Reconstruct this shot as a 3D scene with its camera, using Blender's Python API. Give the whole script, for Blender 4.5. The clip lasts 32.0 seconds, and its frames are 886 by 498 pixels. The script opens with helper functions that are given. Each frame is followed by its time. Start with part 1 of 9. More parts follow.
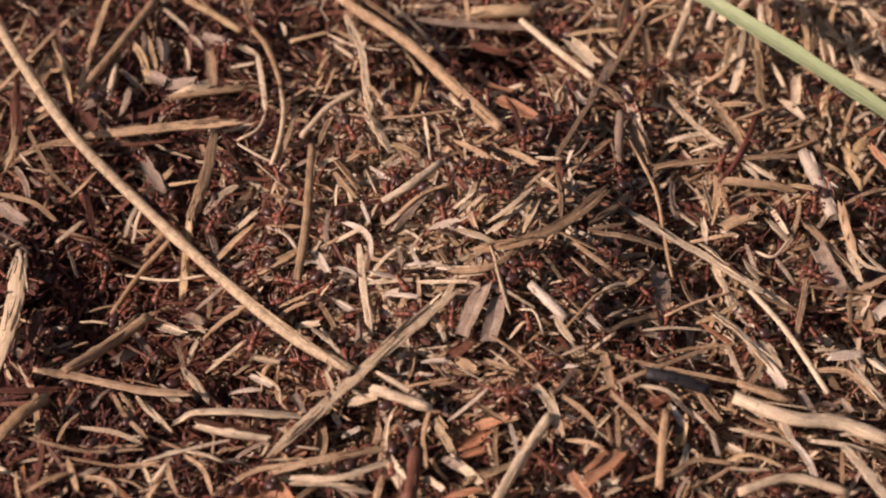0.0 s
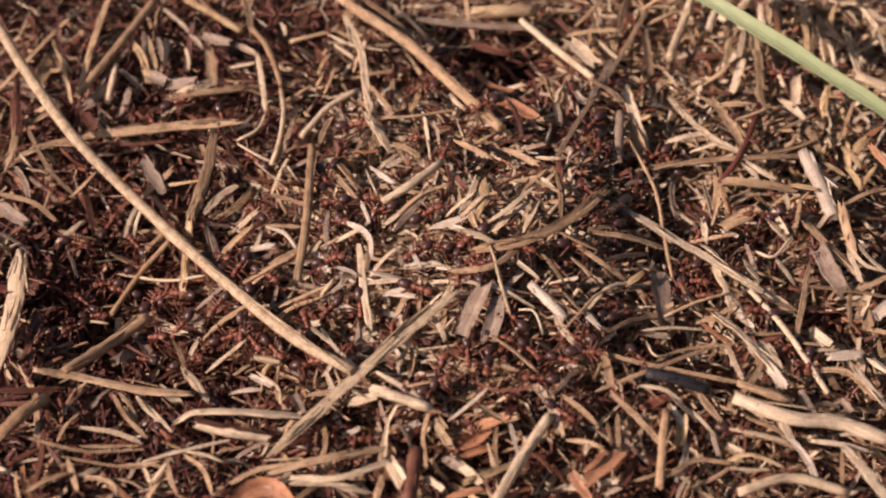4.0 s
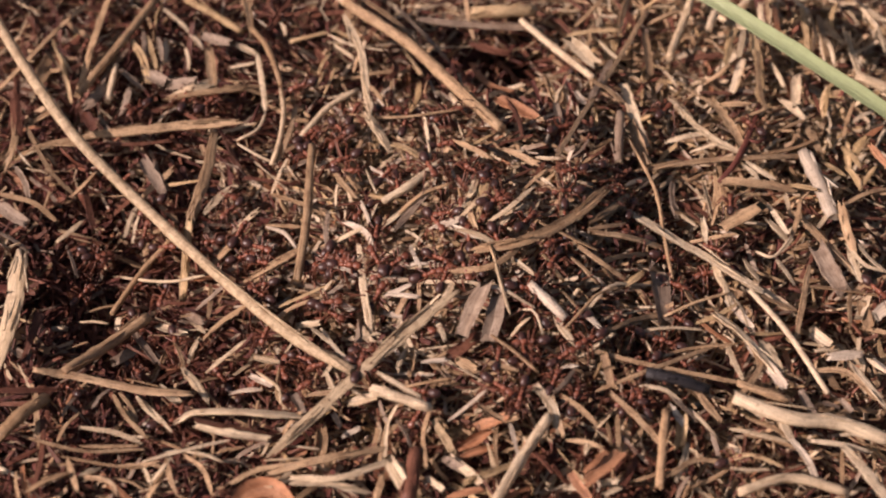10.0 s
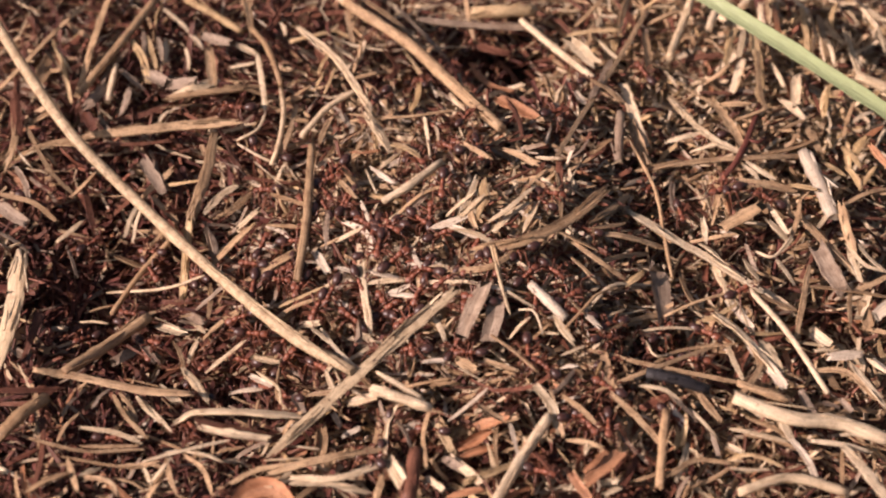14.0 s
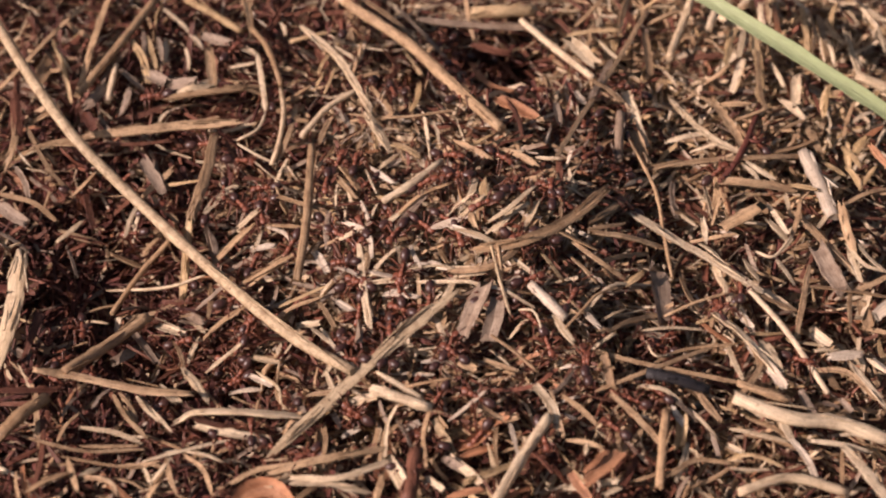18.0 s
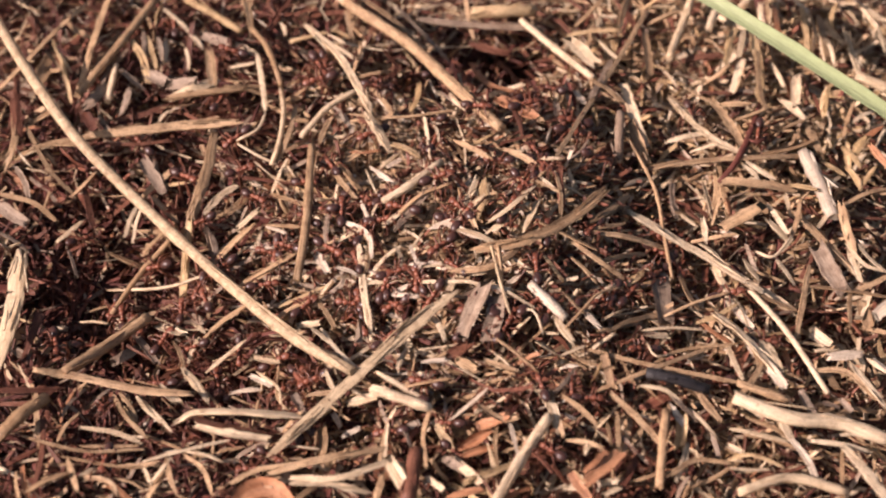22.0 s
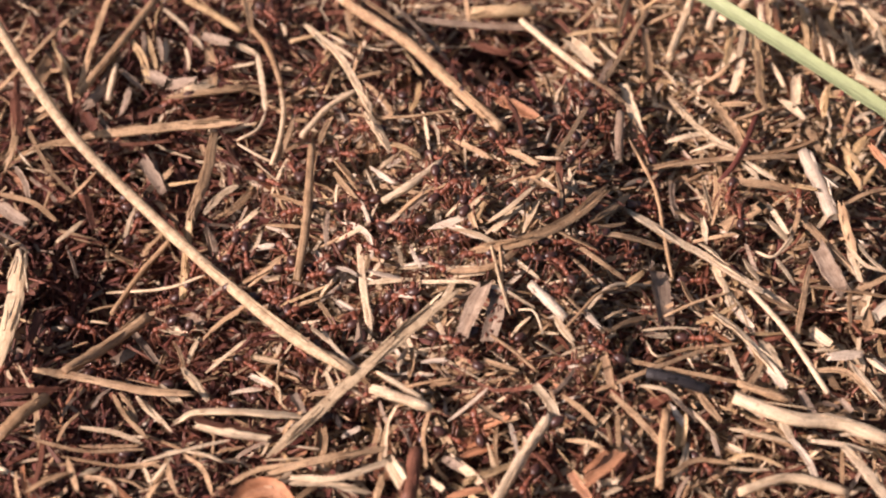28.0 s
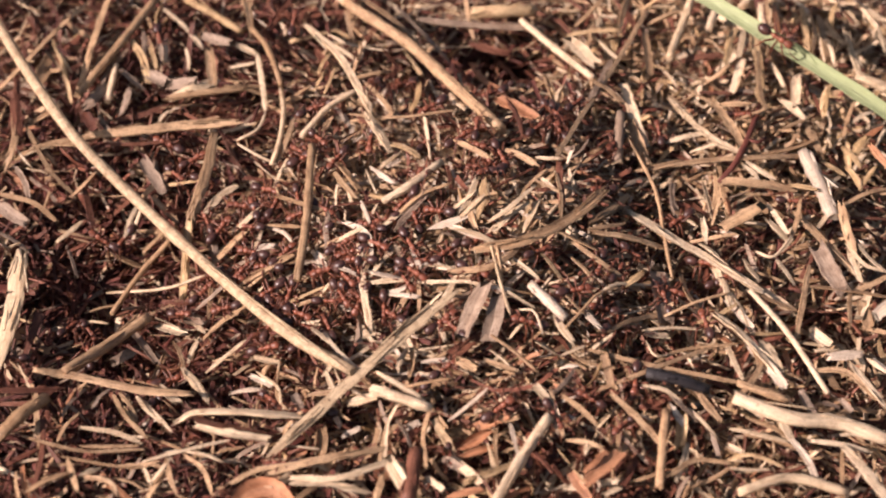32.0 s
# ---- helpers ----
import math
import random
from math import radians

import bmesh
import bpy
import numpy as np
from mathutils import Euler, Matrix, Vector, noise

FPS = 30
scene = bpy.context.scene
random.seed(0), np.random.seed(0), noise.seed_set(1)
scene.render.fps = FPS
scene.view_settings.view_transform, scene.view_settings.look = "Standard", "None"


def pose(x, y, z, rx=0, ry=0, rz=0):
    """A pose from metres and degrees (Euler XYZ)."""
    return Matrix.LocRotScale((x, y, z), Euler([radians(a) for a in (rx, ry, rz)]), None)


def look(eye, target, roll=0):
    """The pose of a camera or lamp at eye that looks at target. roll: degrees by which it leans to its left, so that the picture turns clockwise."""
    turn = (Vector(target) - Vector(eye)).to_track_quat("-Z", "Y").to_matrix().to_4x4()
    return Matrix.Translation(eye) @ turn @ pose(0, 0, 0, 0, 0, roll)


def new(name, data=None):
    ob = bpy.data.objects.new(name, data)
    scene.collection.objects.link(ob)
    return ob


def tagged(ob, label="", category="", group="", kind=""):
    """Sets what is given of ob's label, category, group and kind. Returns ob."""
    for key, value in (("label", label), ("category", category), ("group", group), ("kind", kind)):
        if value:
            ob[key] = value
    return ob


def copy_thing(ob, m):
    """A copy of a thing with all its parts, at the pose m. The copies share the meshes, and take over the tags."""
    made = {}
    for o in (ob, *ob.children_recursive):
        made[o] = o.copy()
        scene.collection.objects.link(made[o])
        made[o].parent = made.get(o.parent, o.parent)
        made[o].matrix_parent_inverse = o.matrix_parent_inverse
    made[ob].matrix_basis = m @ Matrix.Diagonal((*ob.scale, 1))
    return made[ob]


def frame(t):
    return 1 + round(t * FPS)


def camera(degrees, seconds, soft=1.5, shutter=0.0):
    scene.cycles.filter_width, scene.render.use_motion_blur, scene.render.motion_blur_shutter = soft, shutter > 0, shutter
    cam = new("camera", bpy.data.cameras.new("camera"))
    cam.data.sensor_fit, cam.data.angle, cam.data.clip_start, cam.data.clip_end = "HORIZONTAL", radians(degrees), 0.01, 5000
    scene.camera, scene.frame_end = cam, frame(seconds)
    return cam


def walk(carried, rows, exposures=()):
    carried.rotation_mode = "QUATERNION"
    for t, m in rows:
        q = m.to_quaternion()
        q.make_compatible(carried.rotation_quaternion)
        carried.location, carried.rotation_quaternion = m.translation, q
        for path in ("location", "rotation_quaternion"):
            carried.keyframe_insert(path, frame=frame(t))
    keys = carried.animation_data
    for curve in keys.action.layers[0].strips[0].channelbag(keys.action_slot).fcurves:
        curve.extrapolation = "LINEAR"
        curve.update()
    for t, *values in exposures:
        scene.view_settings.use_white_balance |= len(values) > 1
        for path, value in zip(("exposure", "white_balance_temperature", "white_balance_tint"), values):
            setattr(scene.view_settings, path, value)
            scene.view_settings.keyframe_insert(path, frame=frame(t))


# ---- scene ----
# ---- camera: it stands still above the mound ----
MM = 0.001
EYE = (0.0, -0.2230, 0.2658)
cam = camera(22.0, 32.0, soft=2.15, shutter=0.5)
cam.data.dof.use_dof, cam.data.dof.focus_distance, cam.data.dof.aperture_fstop = True, 0.339, 20.0
walk(cam, [(0.0, look(EYE, (0, 0, 0))), (32.0, look(EYE, (0, 0, 0)))], exposures=[(0.0, 0.41, 6740, 22.9), (3.0, 0.55, 6740, 22.9), (6.0, 0.49, 6740, 22.9), (8.0, 0.49, 6740, 22.9), (10.0, 0.46, 6740, 22.9), (12.0, 0.29, 6740, 22.9), (12.5, 0.36, 6870, 22.6), (13.0, 0.70, 6670, 22.1), (14.0, 0.76, 6770, 22.1), (15.5, 0.60, 6770, 22.1), (17.0, 0.52, 6720, 22.1), (18.0, 0.54, 6720, 22.1), (18.5, 0.69, 6670, 22.1), (19.0, 0.94, 6620, 21.6), (23.0, 0.90, 6670, 21.6), (28.0, 0.94, 6670, 21.6), (32.0, 0.96, 6670, 21.6)])

# ---- world and sun ----
SUN_WAY = Vector((-0.8, -0.28, 0.55)).normalized()
world = bpy.data.worlds.new("sky")
scene.world = world
world.use_nodes = True
sky_nodes = world.node_tree
sky = sky_nodes.nodes.new("ShaderNodeTexSky")
sky.sky_type = "NISHITA"
sky.sun_disc = False
sky.sun_elevation = math.asin(SUN_WAY.z)
sky.sun_rotation = math.atan2(SUN_WAY.x, SUN_WAY.y)
sky.dust_density, sky.air_density, sky.ozone_density = 3.0, 1.1, 0.3
back = sky_nodes.nodes["Background"]
back.inputs["Strength"].default_value = 0.05
sky_nodes.links.new(sky.outputs["Color"], back.inputs["Color"])

sun_data = bpy.data.lights.new("sun", "SUN")
sun_data.energy = 5.0
sun_data.angle = radians(0.6)
sun_data.color = (1.0, 0.85, 0.78)
sun = new("sun", sun_data)
sun.matrix_world = look(SUN_WAY * 2.0, (0, 0, 0))


# ---- the mound's surface, in millimetres ----
def dip(x, y, cx, cy, rx, ry):
    return np.exp(-((x - cx) / rx) ** 2 - ((y - cy) / ry) ** 2)


def height(x, y):
    """Height of the thatch over the plan, in millimetres."""
    h = 8.0 * dip(x, y, 12, 0, 32, 42)
    h = h - 5.0 * dip(x, y, 32, 2, 10, 28)
    h = h - 9.0 * dip(x, y, -50, -10, 16, 20)
    h = h - 5.5 * dip(x, y, -32, -25, 12, 7)
    h = h - 13.0 * dip(x, y, 11, 39, 11, 7.5) - 4.0 * dip(x, y, -6, 34, 4, 4)
    h = h - 3.5 * dip(x, y, 5, -40, 6, 5) - 3.5 * dip(x, y, -12, -36, 6, 4)
    h = h - 2.5 * dip(x, y, -12, -16, 14, 6)
    h = h + 0.5 * np.sin(x * 0.31 + 1.3 * np.sin(y * 0.23)) + 0.5 * np.sin(y * 0.37 + 1.1 * np.sin(x * 0.19))
    r = np.sqrt(x * x + y * y)
    far = np.clip((r - 110.0) / 700.0, 0.0, 1.0)
    return h * np.exp(-(r / 400.0) ** 2) - 330.0 * far * far * (3 - 2 * far)


# ---- materials ----
def straw_material(name, low, high, rough=0.5, stain=0.5, glow=0.29, grain=0.65):
    """Dry plant fibre: fine streaks along the piece, blotches of stain across it."""
    m = bpy.data.materials.new(name)
    m.use_nodes = True
    n, l = m.node_tree.nodes, m.node_tree.links
    shader = n["Principled BSDF"]
    uv = n.new("ShaderNodeUVMap")
    uv.uv_map = "grain"
    along = n.new("ShaderNodeVectorMath")
    along.operation = "MULTIPLY"
    along.inputs[1].default_value = (0.35, 9.0, 1.0)
    l.new(uv.outputs[0], along.inputs[0])
    fibre = n.new("ShaderNodeTexNoise")
    fibre.inputs["Scale"].default_value = 1.0
    fibre.inputs["Detail"].default_value = 4.0
    l.new(along.outputs[0], fibre.inputs["Vector"])
    blot = n.new("ShaderNodeTexNoise")
    blot.inputs["Scale"].default_value = 0.45
    blot.inputs["Detail"].default_value = 5.0
    blot.inputs["Roughness"].default_value = 0.65
    l.new(uv.outputs[0], blot.inputs["Vector"])
    info, geo = n.new("ShaderNodeObjectInfo"), n.new("ShaderNodeNewGeometry")
    both = n.new("ShaderNodeMath")
    both.operation = "ADD"
    l.new(info.outputs["Random"], both.inputs[0])
    l.new(geo.outputs["Random Per Island"], both.inputs[1])
    one = n.new("ShaderNodeMath")
    one.operation = "FRACT"
    l.new(both.outputs[0], one.inputs[0])
    base = n.new("ShaderNodeMix")
    base.data_type = "RGBA"
    base.inputs[6].default_value = (*low, 1)
    base.inputs[7].default_value = (*high, 1)
    l.new(one.outputs[0], base.inputs[0])
    ramp = n.new("ShaderNodeValToRGB")
    ramp.color_ramp.elements[0].position, ramp.color_ramp.elements[1].position = 0.34, 0.66
    ramp.color_ramp.elements[0].color = (0.45, 0.40, 0.36, 1)
    ramp.color_ramp.elements[1].color = (1.12, 1.10, 1.06, 1)
    l.new(fibre.outputs["Fac"], ramp.inputs["Fac"])
    streak = n.new("ShaderNodeMix")
    streak.data_type, streak.blend_type = "RGBA", "MULTIPLY"
    streak.inputs[0].default_value = grain
    l.new(base.outputs[2], streak.inputs[6])
    l.new(ramp.outputs["Color"], streak.inputs[7])
    spot = n.new("ShaderNodeValToRGB")
    spot.color_ramp.elements[0].position, spot.color_ramp.elements[1].position = 0.36, 0.55
    spot.color_ramp.elements[0].color = (0.40, 0.30, 0.24, 1)
    spot.color_ramp.elements[1].color = (1, 1, 1, 1)
    l.new(blot.outputs["Fac"], spot.inputs["Fac"])
    stained = n.new("ShaderNodeMix")
    stained.data_type, stained.blend_type = "RGBA", "MULTIPLY"
    stained.inputs[0].default_value = stain
    l.new(streak.outputs[2], stained.inputs[6])
    l.new(spot.outputs["Color"], stained.inputs[7])
    # black specks of mould, and a tone of its own for each piece, from bleached to soiled
    fleck, dots = n.new("ShaderNodeTexNoise"), n.new("ShaderNodeValToRGB")
    fleck.inputs["Scale"].default_value, fleck.inputs["Detail"].default_value = 2.6, 3.0
    l.new(uv.outputs[0], fleck.inputs["Vector"])
    dots.color_ramp.elements[0].position, dots.color_ramp.elements[1].position = 0.30, 0.40
    dots.color_ramp.elements[0].color, dots.color_ramp.elements[1].color = (0.22, 0.16, 0.13, 1), (1, 1, 1, 1)
    l.new(fleck.outputs["Fac"], dots.inputs["Fac"])
    speckled = n.new("ShaderNodeMix")
    speckled.data_type, speckled.blend_type = "RGBA", "MULTIPLY"
    speckled.inputs[0].default_value = min(1.0, stain * 1.6)
    l.new(stained.outputs[2], speckled.inputs[6])
    l.new(dots.outputs["Color"], speckled.inputs[7])
    own, part_of, tone = n.new("ShaderNodeMath"), n.new("ShaderNodeMath"), n.new("ShaderNodeValToRGB")
    own.operation, part_of.operation = "MULTIPLY", "FRACT"
    own.inputs[1].default_value = 7.31
    l.new(one.outputs[0], own.inputs[0])
    l.new(own.outputs[0], part_of.inputs[0])
    tone.color_ramp.elements[0].color, tone.color_ramp.elements[1].color = (0.74, 0.73, 0.72, 1), (1.16, 1.15, 1.14, 1)
    l.new(part_of.outputs[0], tone.inputs["Fac"])
    toned = n.new("ShaderNodeMix")
    toned.data_type, toned.blend_type = "RGBA", "MULTIPLY"
    toned.inputs[0].default_value = 0.8
    l.new(speckled.outputs[2], toned.inputs[6])
    l.new(tone.outputs["Color"], toned.inputs[7])
    l.new(toned.outputs[2], shader.inputs["Base Color"])
    shader.inputs["Roughness"].default_value = rough
    shader.inputs["Specular IOR Level"].default_value = 0.35
    bump = n.new("ShaderNodeBump")
    bump.inputs["Strength"].default_value = 0.8
    bump.inputs["Distance"].default_value = 0.0002
    l.new(fibre.outputs["Fac"], bump.inputs["Height"])
    l.new(bump.outputs["Normal"], shader.inputs["Normal"])
    if glow > 0:
        thin, blend = n.new("ShaderNodeBsdfTranslucent"), n.new("ShaderNodeMixShader")
        blend.inputs[0].default_value = glow
        l.new(toned.outputs[2], thin.inputs["Color"])
        l.new(shader.outputs[0], blend.inputs[1])
        l.new(thin.outputs[0], blend.inputs[2])
        l.new(blend.outputs[0], n["Material Output"].inputs["Surface"])
    return m


STRAW = {
    "t": straw_material("tan_straw", (0.475, 0.316, 0.178), (0.70, 0.505, 0.308)),
    "c": straw_material("cream_straw", (0.77, 0.612, 0.400), (0.90, 0.765, 0.550), stain=0.4),
    "w": straw_material("bleached_straw", (0.73, 0.615, 0.475), (0.85, 0.755, 0.61), stain=0.3),
    "y": straw_material("yellow_straw", (0.61, 0.435, 0.225), (0.76, 0.570, 0.335)),
    "o": straw_material("orange_scale", (0.52, 0.245, 0.125), (0.64, 0.34, 0.19)),
    "r": straw_material("red_bark", (0.23, 0.085, 0.053), (0.37, 0.158, 0.100)),
    "b": straw_material("brown_straw", (0.15, 0.055, 0.035), (0.285, 0.130, 0.082)),
    "g": straw_material("grey_straw", (0.385, 0.288, 0.208), (0.525, 0.415, 0.315)),
    "s": straw_material("golden_stalk", (0.60, 0.470, 0.300), (0.68, 0.550, 0.370), stain=0.6),
    "k": straw_material("charred_stick", (0.018, 0.016, 0.018), (0.03, 0.028, 0.03), rough=0.4, glow=0.0),
    # nearly black: real dark pieces, and painted shade in hollows and gaps
    "d": straw_material("dark_straw_and_shade", (0.070, 0.019, 0.013), (0.150, 0.044, 0.029), rough=0.7, glow=0.0),
}


def green_material():
    m = straw_material("green_grass", (0.41, 0.485, 0.265), (0.43, 0.505, 0.275), rough=0.42, stain=0.08, glow=0.4, grain=0.25)
    return m


def soil_material():
    m = bpy.data.materials.new("mound_soil")
    m.use_nodes = True
    n, l = m.node_tree.nodes, m.node_tree.links
    shader = n["Principled BSDF"]
    where = n.new("ShaderNodeTexCoord")
    grain, patch = n.new("ShaderNodeTexNoise"), n.new("ShaderNodeTexNoise")
    grain.inputs["Scale"].default_value, grain.inputs["Detail"].default_value = 700.0, 6.0
    patch.inputs["Scale"].default_value, patch.inputs["Detail"].default_value = 40.0, 4.0
    mixed = n.new("ShaderNodeMix")
    mixed.data_type = "FLOAT"
    mixed.inputs[0].default_value = 0.4
    for t in (grain, patch):
        l.new(where.outputs["Object"], t.inputs["Vector"])
    l.new(grain.outputs["Fac"], mixed.inputs[2])
    l.new(patch.outputs["Fac"], mixed.inputs[3])
    ramp = n.new("ShaderNodeValToRGB")
    ramp.color_ramp.elements[0].position, ramp.color_ramp.elements[1].position = 0.35, 0.7
    ramp.color_ramp.elements[0].color = (0.026, 0.008, 0.005, 1)
    ramp.color_ramp.elements[1].color = (0.12, 0.045, 0.025, 1)
    l.new(mixed.outputs[0], ramp.inputs["Fac"])
    l.new(ramp.outputs["Color"], shader.inputs["Base Color"])
    shader.inputs["Roughness"].default_value = 0.9
    bump = n.new("ShaderNodeBump")
    bump.inputs["Strength"].default_value, bump.inputs["Distance"].default_value = 0.8, 0.001
    l.new(grain.outputs["Fac"], bump.inputs["Height"])
    l.new(bump.outputs["Normal"], shader.inputs["Normal"])
    return m


def ant_material(name, low, high, rough, coat):
    m = bpy.data.materials.new(name)
    m.use_nodes = True
    n, l = m.node_tree.nodes, m.node_tree.links
    shader = n["Principled BSDF"]
    where = n.new("ShaderNodeTexCoord")
    grain, patch = n.new("ShaderNodeTexNoise"), n.new("ShaderNodeTexNoise")
    patch.inputs["Scale"].default_value = 900.0
    grain.inputs["Scale"].default_value = 6000.0
    l.new(where.outputs["Object"], patch.inputs["Vector"])
    l.new(where.outputs["Object"], grain.inputs["Vector"])
    ramp = n.new("ShaderNodeValToRGB")
    ramp.color_ramp.elements[0].position, ramp.color_ramp.elements[1].position = 0.35, 0.65
    ramp.color_ramp.elements[0].color, ramp.color_ramp.elements[1].color = (*low, 1), (*high, 1)
    l.new(patch.outputs["Fac"], ramp.inputs["Fac"])
    l.new(ramp.outputs["Color"], shader.inputs["Base Color"])
    shader.inputs["Roughness"].default_value = rough
    shader.inputs["Coat Weight"].default_value = coat
    shader.inputs["Specular IOR Level"].default_value = 0.35
    bump = n.new("ShaderNodeBump")
    bump.inputs["Strength"].default_value, bump.inputs["Distance"].default_value = 0.3, 0.00005
    l.new(grain.outputs["Fac"], bump.inputs["Height"])
    l.new(bump.outputs["Normal"], shader.inputs["Normal"])
    return m


SOIL = soil_material()
GREEN = green_material()
ANT_RED = ant_material("ant_red", (0.092, 0.029, 0.016), (0.20, 0.064, 0.034), 0.40, 0.12)
ANT_DARK = ant_material("ant_dark", (0.022, 0.010, 0.009), (0.060, 0.026, 0.019), 0.36, 0.2)
ANT_LEG = ant_material("ant_leg", (0.060, 0.021, 0.011), (0.13, 0.043, 0.022), 0.42, 0.1)


# ---- the ground: one sheet, dense on the mound and reaching to the horizon ----
def build_ground():
    inner = np.linspace(-120.0, 120.0, 161)
    outer = np.array([135, 160, 200, 260, 340, 450, 600, 800, 1000, 1500, 3000, 8000, 30000, 120000, 600000.0])
    axis = np.concatenate([-outer[::-1], inner, outer])
    xx, yy = np.meshgrid(axis, axis)
    zz = height(xx, yy) - 5.5
    verts = np.stack([xx, yy, zz], -1).reshape(-1, 3) * MM
    k = len(axis)
    i = np.arange(k * k).reshape(k, k)
    faces = np.stack([i[:-1, :-1], i[:-1, 1:], i[1:, 1:], i[1:, :-1]], -1).reshape(-1, 4)
    me = bpy.data.meshes.new("ground")
    me.from_pydata(verts.tolist(), [], faces.tolist())
    me.polygons.foreach_set("use_smooth", [True] * len(faces))
    me.materials.append(SOIL)
    return tagged(new("ground", me), "dark brown crumbly soil of an ant mound under the thatch", "ground", kind="structure")


build_ground()


# ---- pieces of dry grass, straw and twig ----
def bent(points, count):
    """Even steps along a smooth line through two to five points."""
    p = [Vector(q) for q in points]
    p = [p[0] * 2 - p[1]] + p + [p[-1] * 2 - p[-2]]
    out, spans = [], len(p) - 3
    for i in range(count):
        f = i / (count - 1) * spans
        s = min(int(f), spans - 1)
        f -= s
        a, b, c, d = p[s:s + 4]
        out.append(0.5 * (2 * b + (c - a) * f + (2 * a - 5 * b + 4 * c - d) * f * f + (3 * b - a - 3 * c + d) * f ** 3))
    return out


SHAPES = {  # sides, thickness to width, hollow of the section, raggedness of the ends, taper
    "stalk": (12, 0.92, 0.0, 0.35, 0.9),
    "split": (12, 0.40, 0.16, 1.9, 0.62),
    "twig": (8, 0.85, 0.0, 0.6, 0.55),
    "flake": (12, 0.16, 0.18, 0.9, 0.8),
    "scale": (12, 0.14, 0.5, 0.5, 0.3),
    "blade": (12, 0.14, 0.3, 0.1, 0.9),
}
KINDS = {"stalk": "grass_stalk", "split": "straw", "twig": "twig", "flake": "husk_flake", "scale": "bud_scale", "blade": "grass_blade"}
WORDS = {"s": "golden", "t": "tan", "c": "pale cream", "w": "bleached white", "y": "yellowish", "o": "orange-brown", "r": "reddish-brown",
         "b": "dark brown", "g": "weathered grey", "k": "charred black", "d": "blackish brown"}
FORMS = {"stalk": "round dry grass stalk", "split": "split frayed dry straw", "twig": "thin dry twig",
         "flake": "thin papery husk flake", "scale": "curled bud scale"}
dice = random.Random(11)


def piece_mesh(name, points, width, shape, material, lean=None):
    """One piece as a closed mesh: points and width in millimetres, from the first point."""
    sides, thick, hollow, ragged, taper = SHAPES[shape]
    first = Vector(points[0])
    length = sum((Vector(points[i + 1]) - Vector(points[i])).length for i in range(len(points) - 1))
    rings = max(5, min(26, int(length / 1.3) + 2))
    if len(points) == 2 and shape in ("split", "twig"):
        side = (Vector(points[1]) - first).cross(Vector((0, 0, 1)))
        middle = (first + Vector(points[1])) / 2 + side * dice.uniform(-0.06, 0.06) + Vector((0, 0, length * dice.uniform(-0.01, 0.05)))
        points = [points[0], tuple(middle), points[1]]
    line = bent(points, rings)
    roll = dice.uniform(-0.5, 0.5) if lean is None else lean
    reach = dice.uniform(3.0, 9.0) if shape == "split" else 5.0
    waver = width * (0.10 if shape in ("split", "flake") else 0.05)
    nodes = {max(2, int(rings * dice.uniform(0.3, 0.7)))} if shape == "stalk" else set()
    verts, faces, marks = [], [], []
    start, turn = dice.uniform(0, 400), dice.uniform(0, 400)
    ridges = [dice.uniform(-1, 1) * (min(0.13, 0.16 / width) if shape in ("split", "flake", "scale") else 0.04) for _ in range(sides)]
    end_a = [dice.uniform(-1, 0.35) for _ in range(sides)]
    end_b = [dice.uniform(-0.35, 1) for _ in range(sides)]
    for i, p in enumerate(line):
        t = (line[min(i + 1, rings - 1)] - line[max(i - 1, 0)]).normalized()
        s = t.cross(Vector((0, 0, 1))).normalized()
        n = s.cross(t)
        s, n = s * math.cos(roll) + n * math.sin(roll), n * math.cos(roll) - s * math.sin(roll)
        f = i / (rings - 1)
        edge = min(f, 1 - f) * 2
        if shape in ("flake", "scale"):
            w = width * (taper + (1 - taper) * math.sin(math.pi * f) ** 0.7)
        else:
            w = width * (taper + (1 - taper) * min(1.0, edge * reach))
        w *= 1.0 + dice.uniform(-1, 1) * (0.12 if shape == "flake" else 0.03 if shape == "stalk" else 0.10)
        if i in nodes:
            w *= 1.16
        p = p - first + s * dice.uniform(-1, 1) * waver * 0.5 + n * dice.uniform(-1, 1) * waver * 0.3
        for j in range(sides):
            a = 2 * math.pi * j / sides
            c, d = math.cos(a), math.sin(a)
            d = d * (1 + ridges[j] * dice.uniform(0.6, 1.8))
            c = c * (1 + ridges[j])
            q = p + s * (c * w / 2) + n * (d * w * thick / 2 + hollow * w * (c * c - 0.5))
            if i == 0:
                q += t * (end_a[j] * ragged * width * 0.6)
            if i == rings - 1:
                q += t * (end_b[j] * ragged * width * 0.6)
            verts.append(q * MM)
            marks.append((start + f * length, turn + j / sides * width * 2.2))
    for i in range(rings - 1):
        for j in range(sides):
            k = (j + 1) % sides
            faces.append((i * sides + j, i * sides + k, (i + 1) * sides + k, (i + 1) * sides + j))
    faces.append(tuple(range(sides - 1, -1, -1)))
    faces.append(tuple((rings - 1) * sides + j for j in range(sides)))
    me = bpy.data.meshes.new(name)
    me.from_pydata([tuple(v) for v in verts], [], faces)
    layer = me.uv_layers.new(name="grain")
    flat = np.array(marks)
    index = np.zeros(len(me.loops), dtype=np.int32)
    me.loops.foreach_get("vertex_index", index)
    layer.data.foreach_set("uv", flat[index].reshape(-1))
    smooth = [True] * (len(faces) - 2) + [False, False]
    me.polygons.foreach_set("use_smooth", smooth)
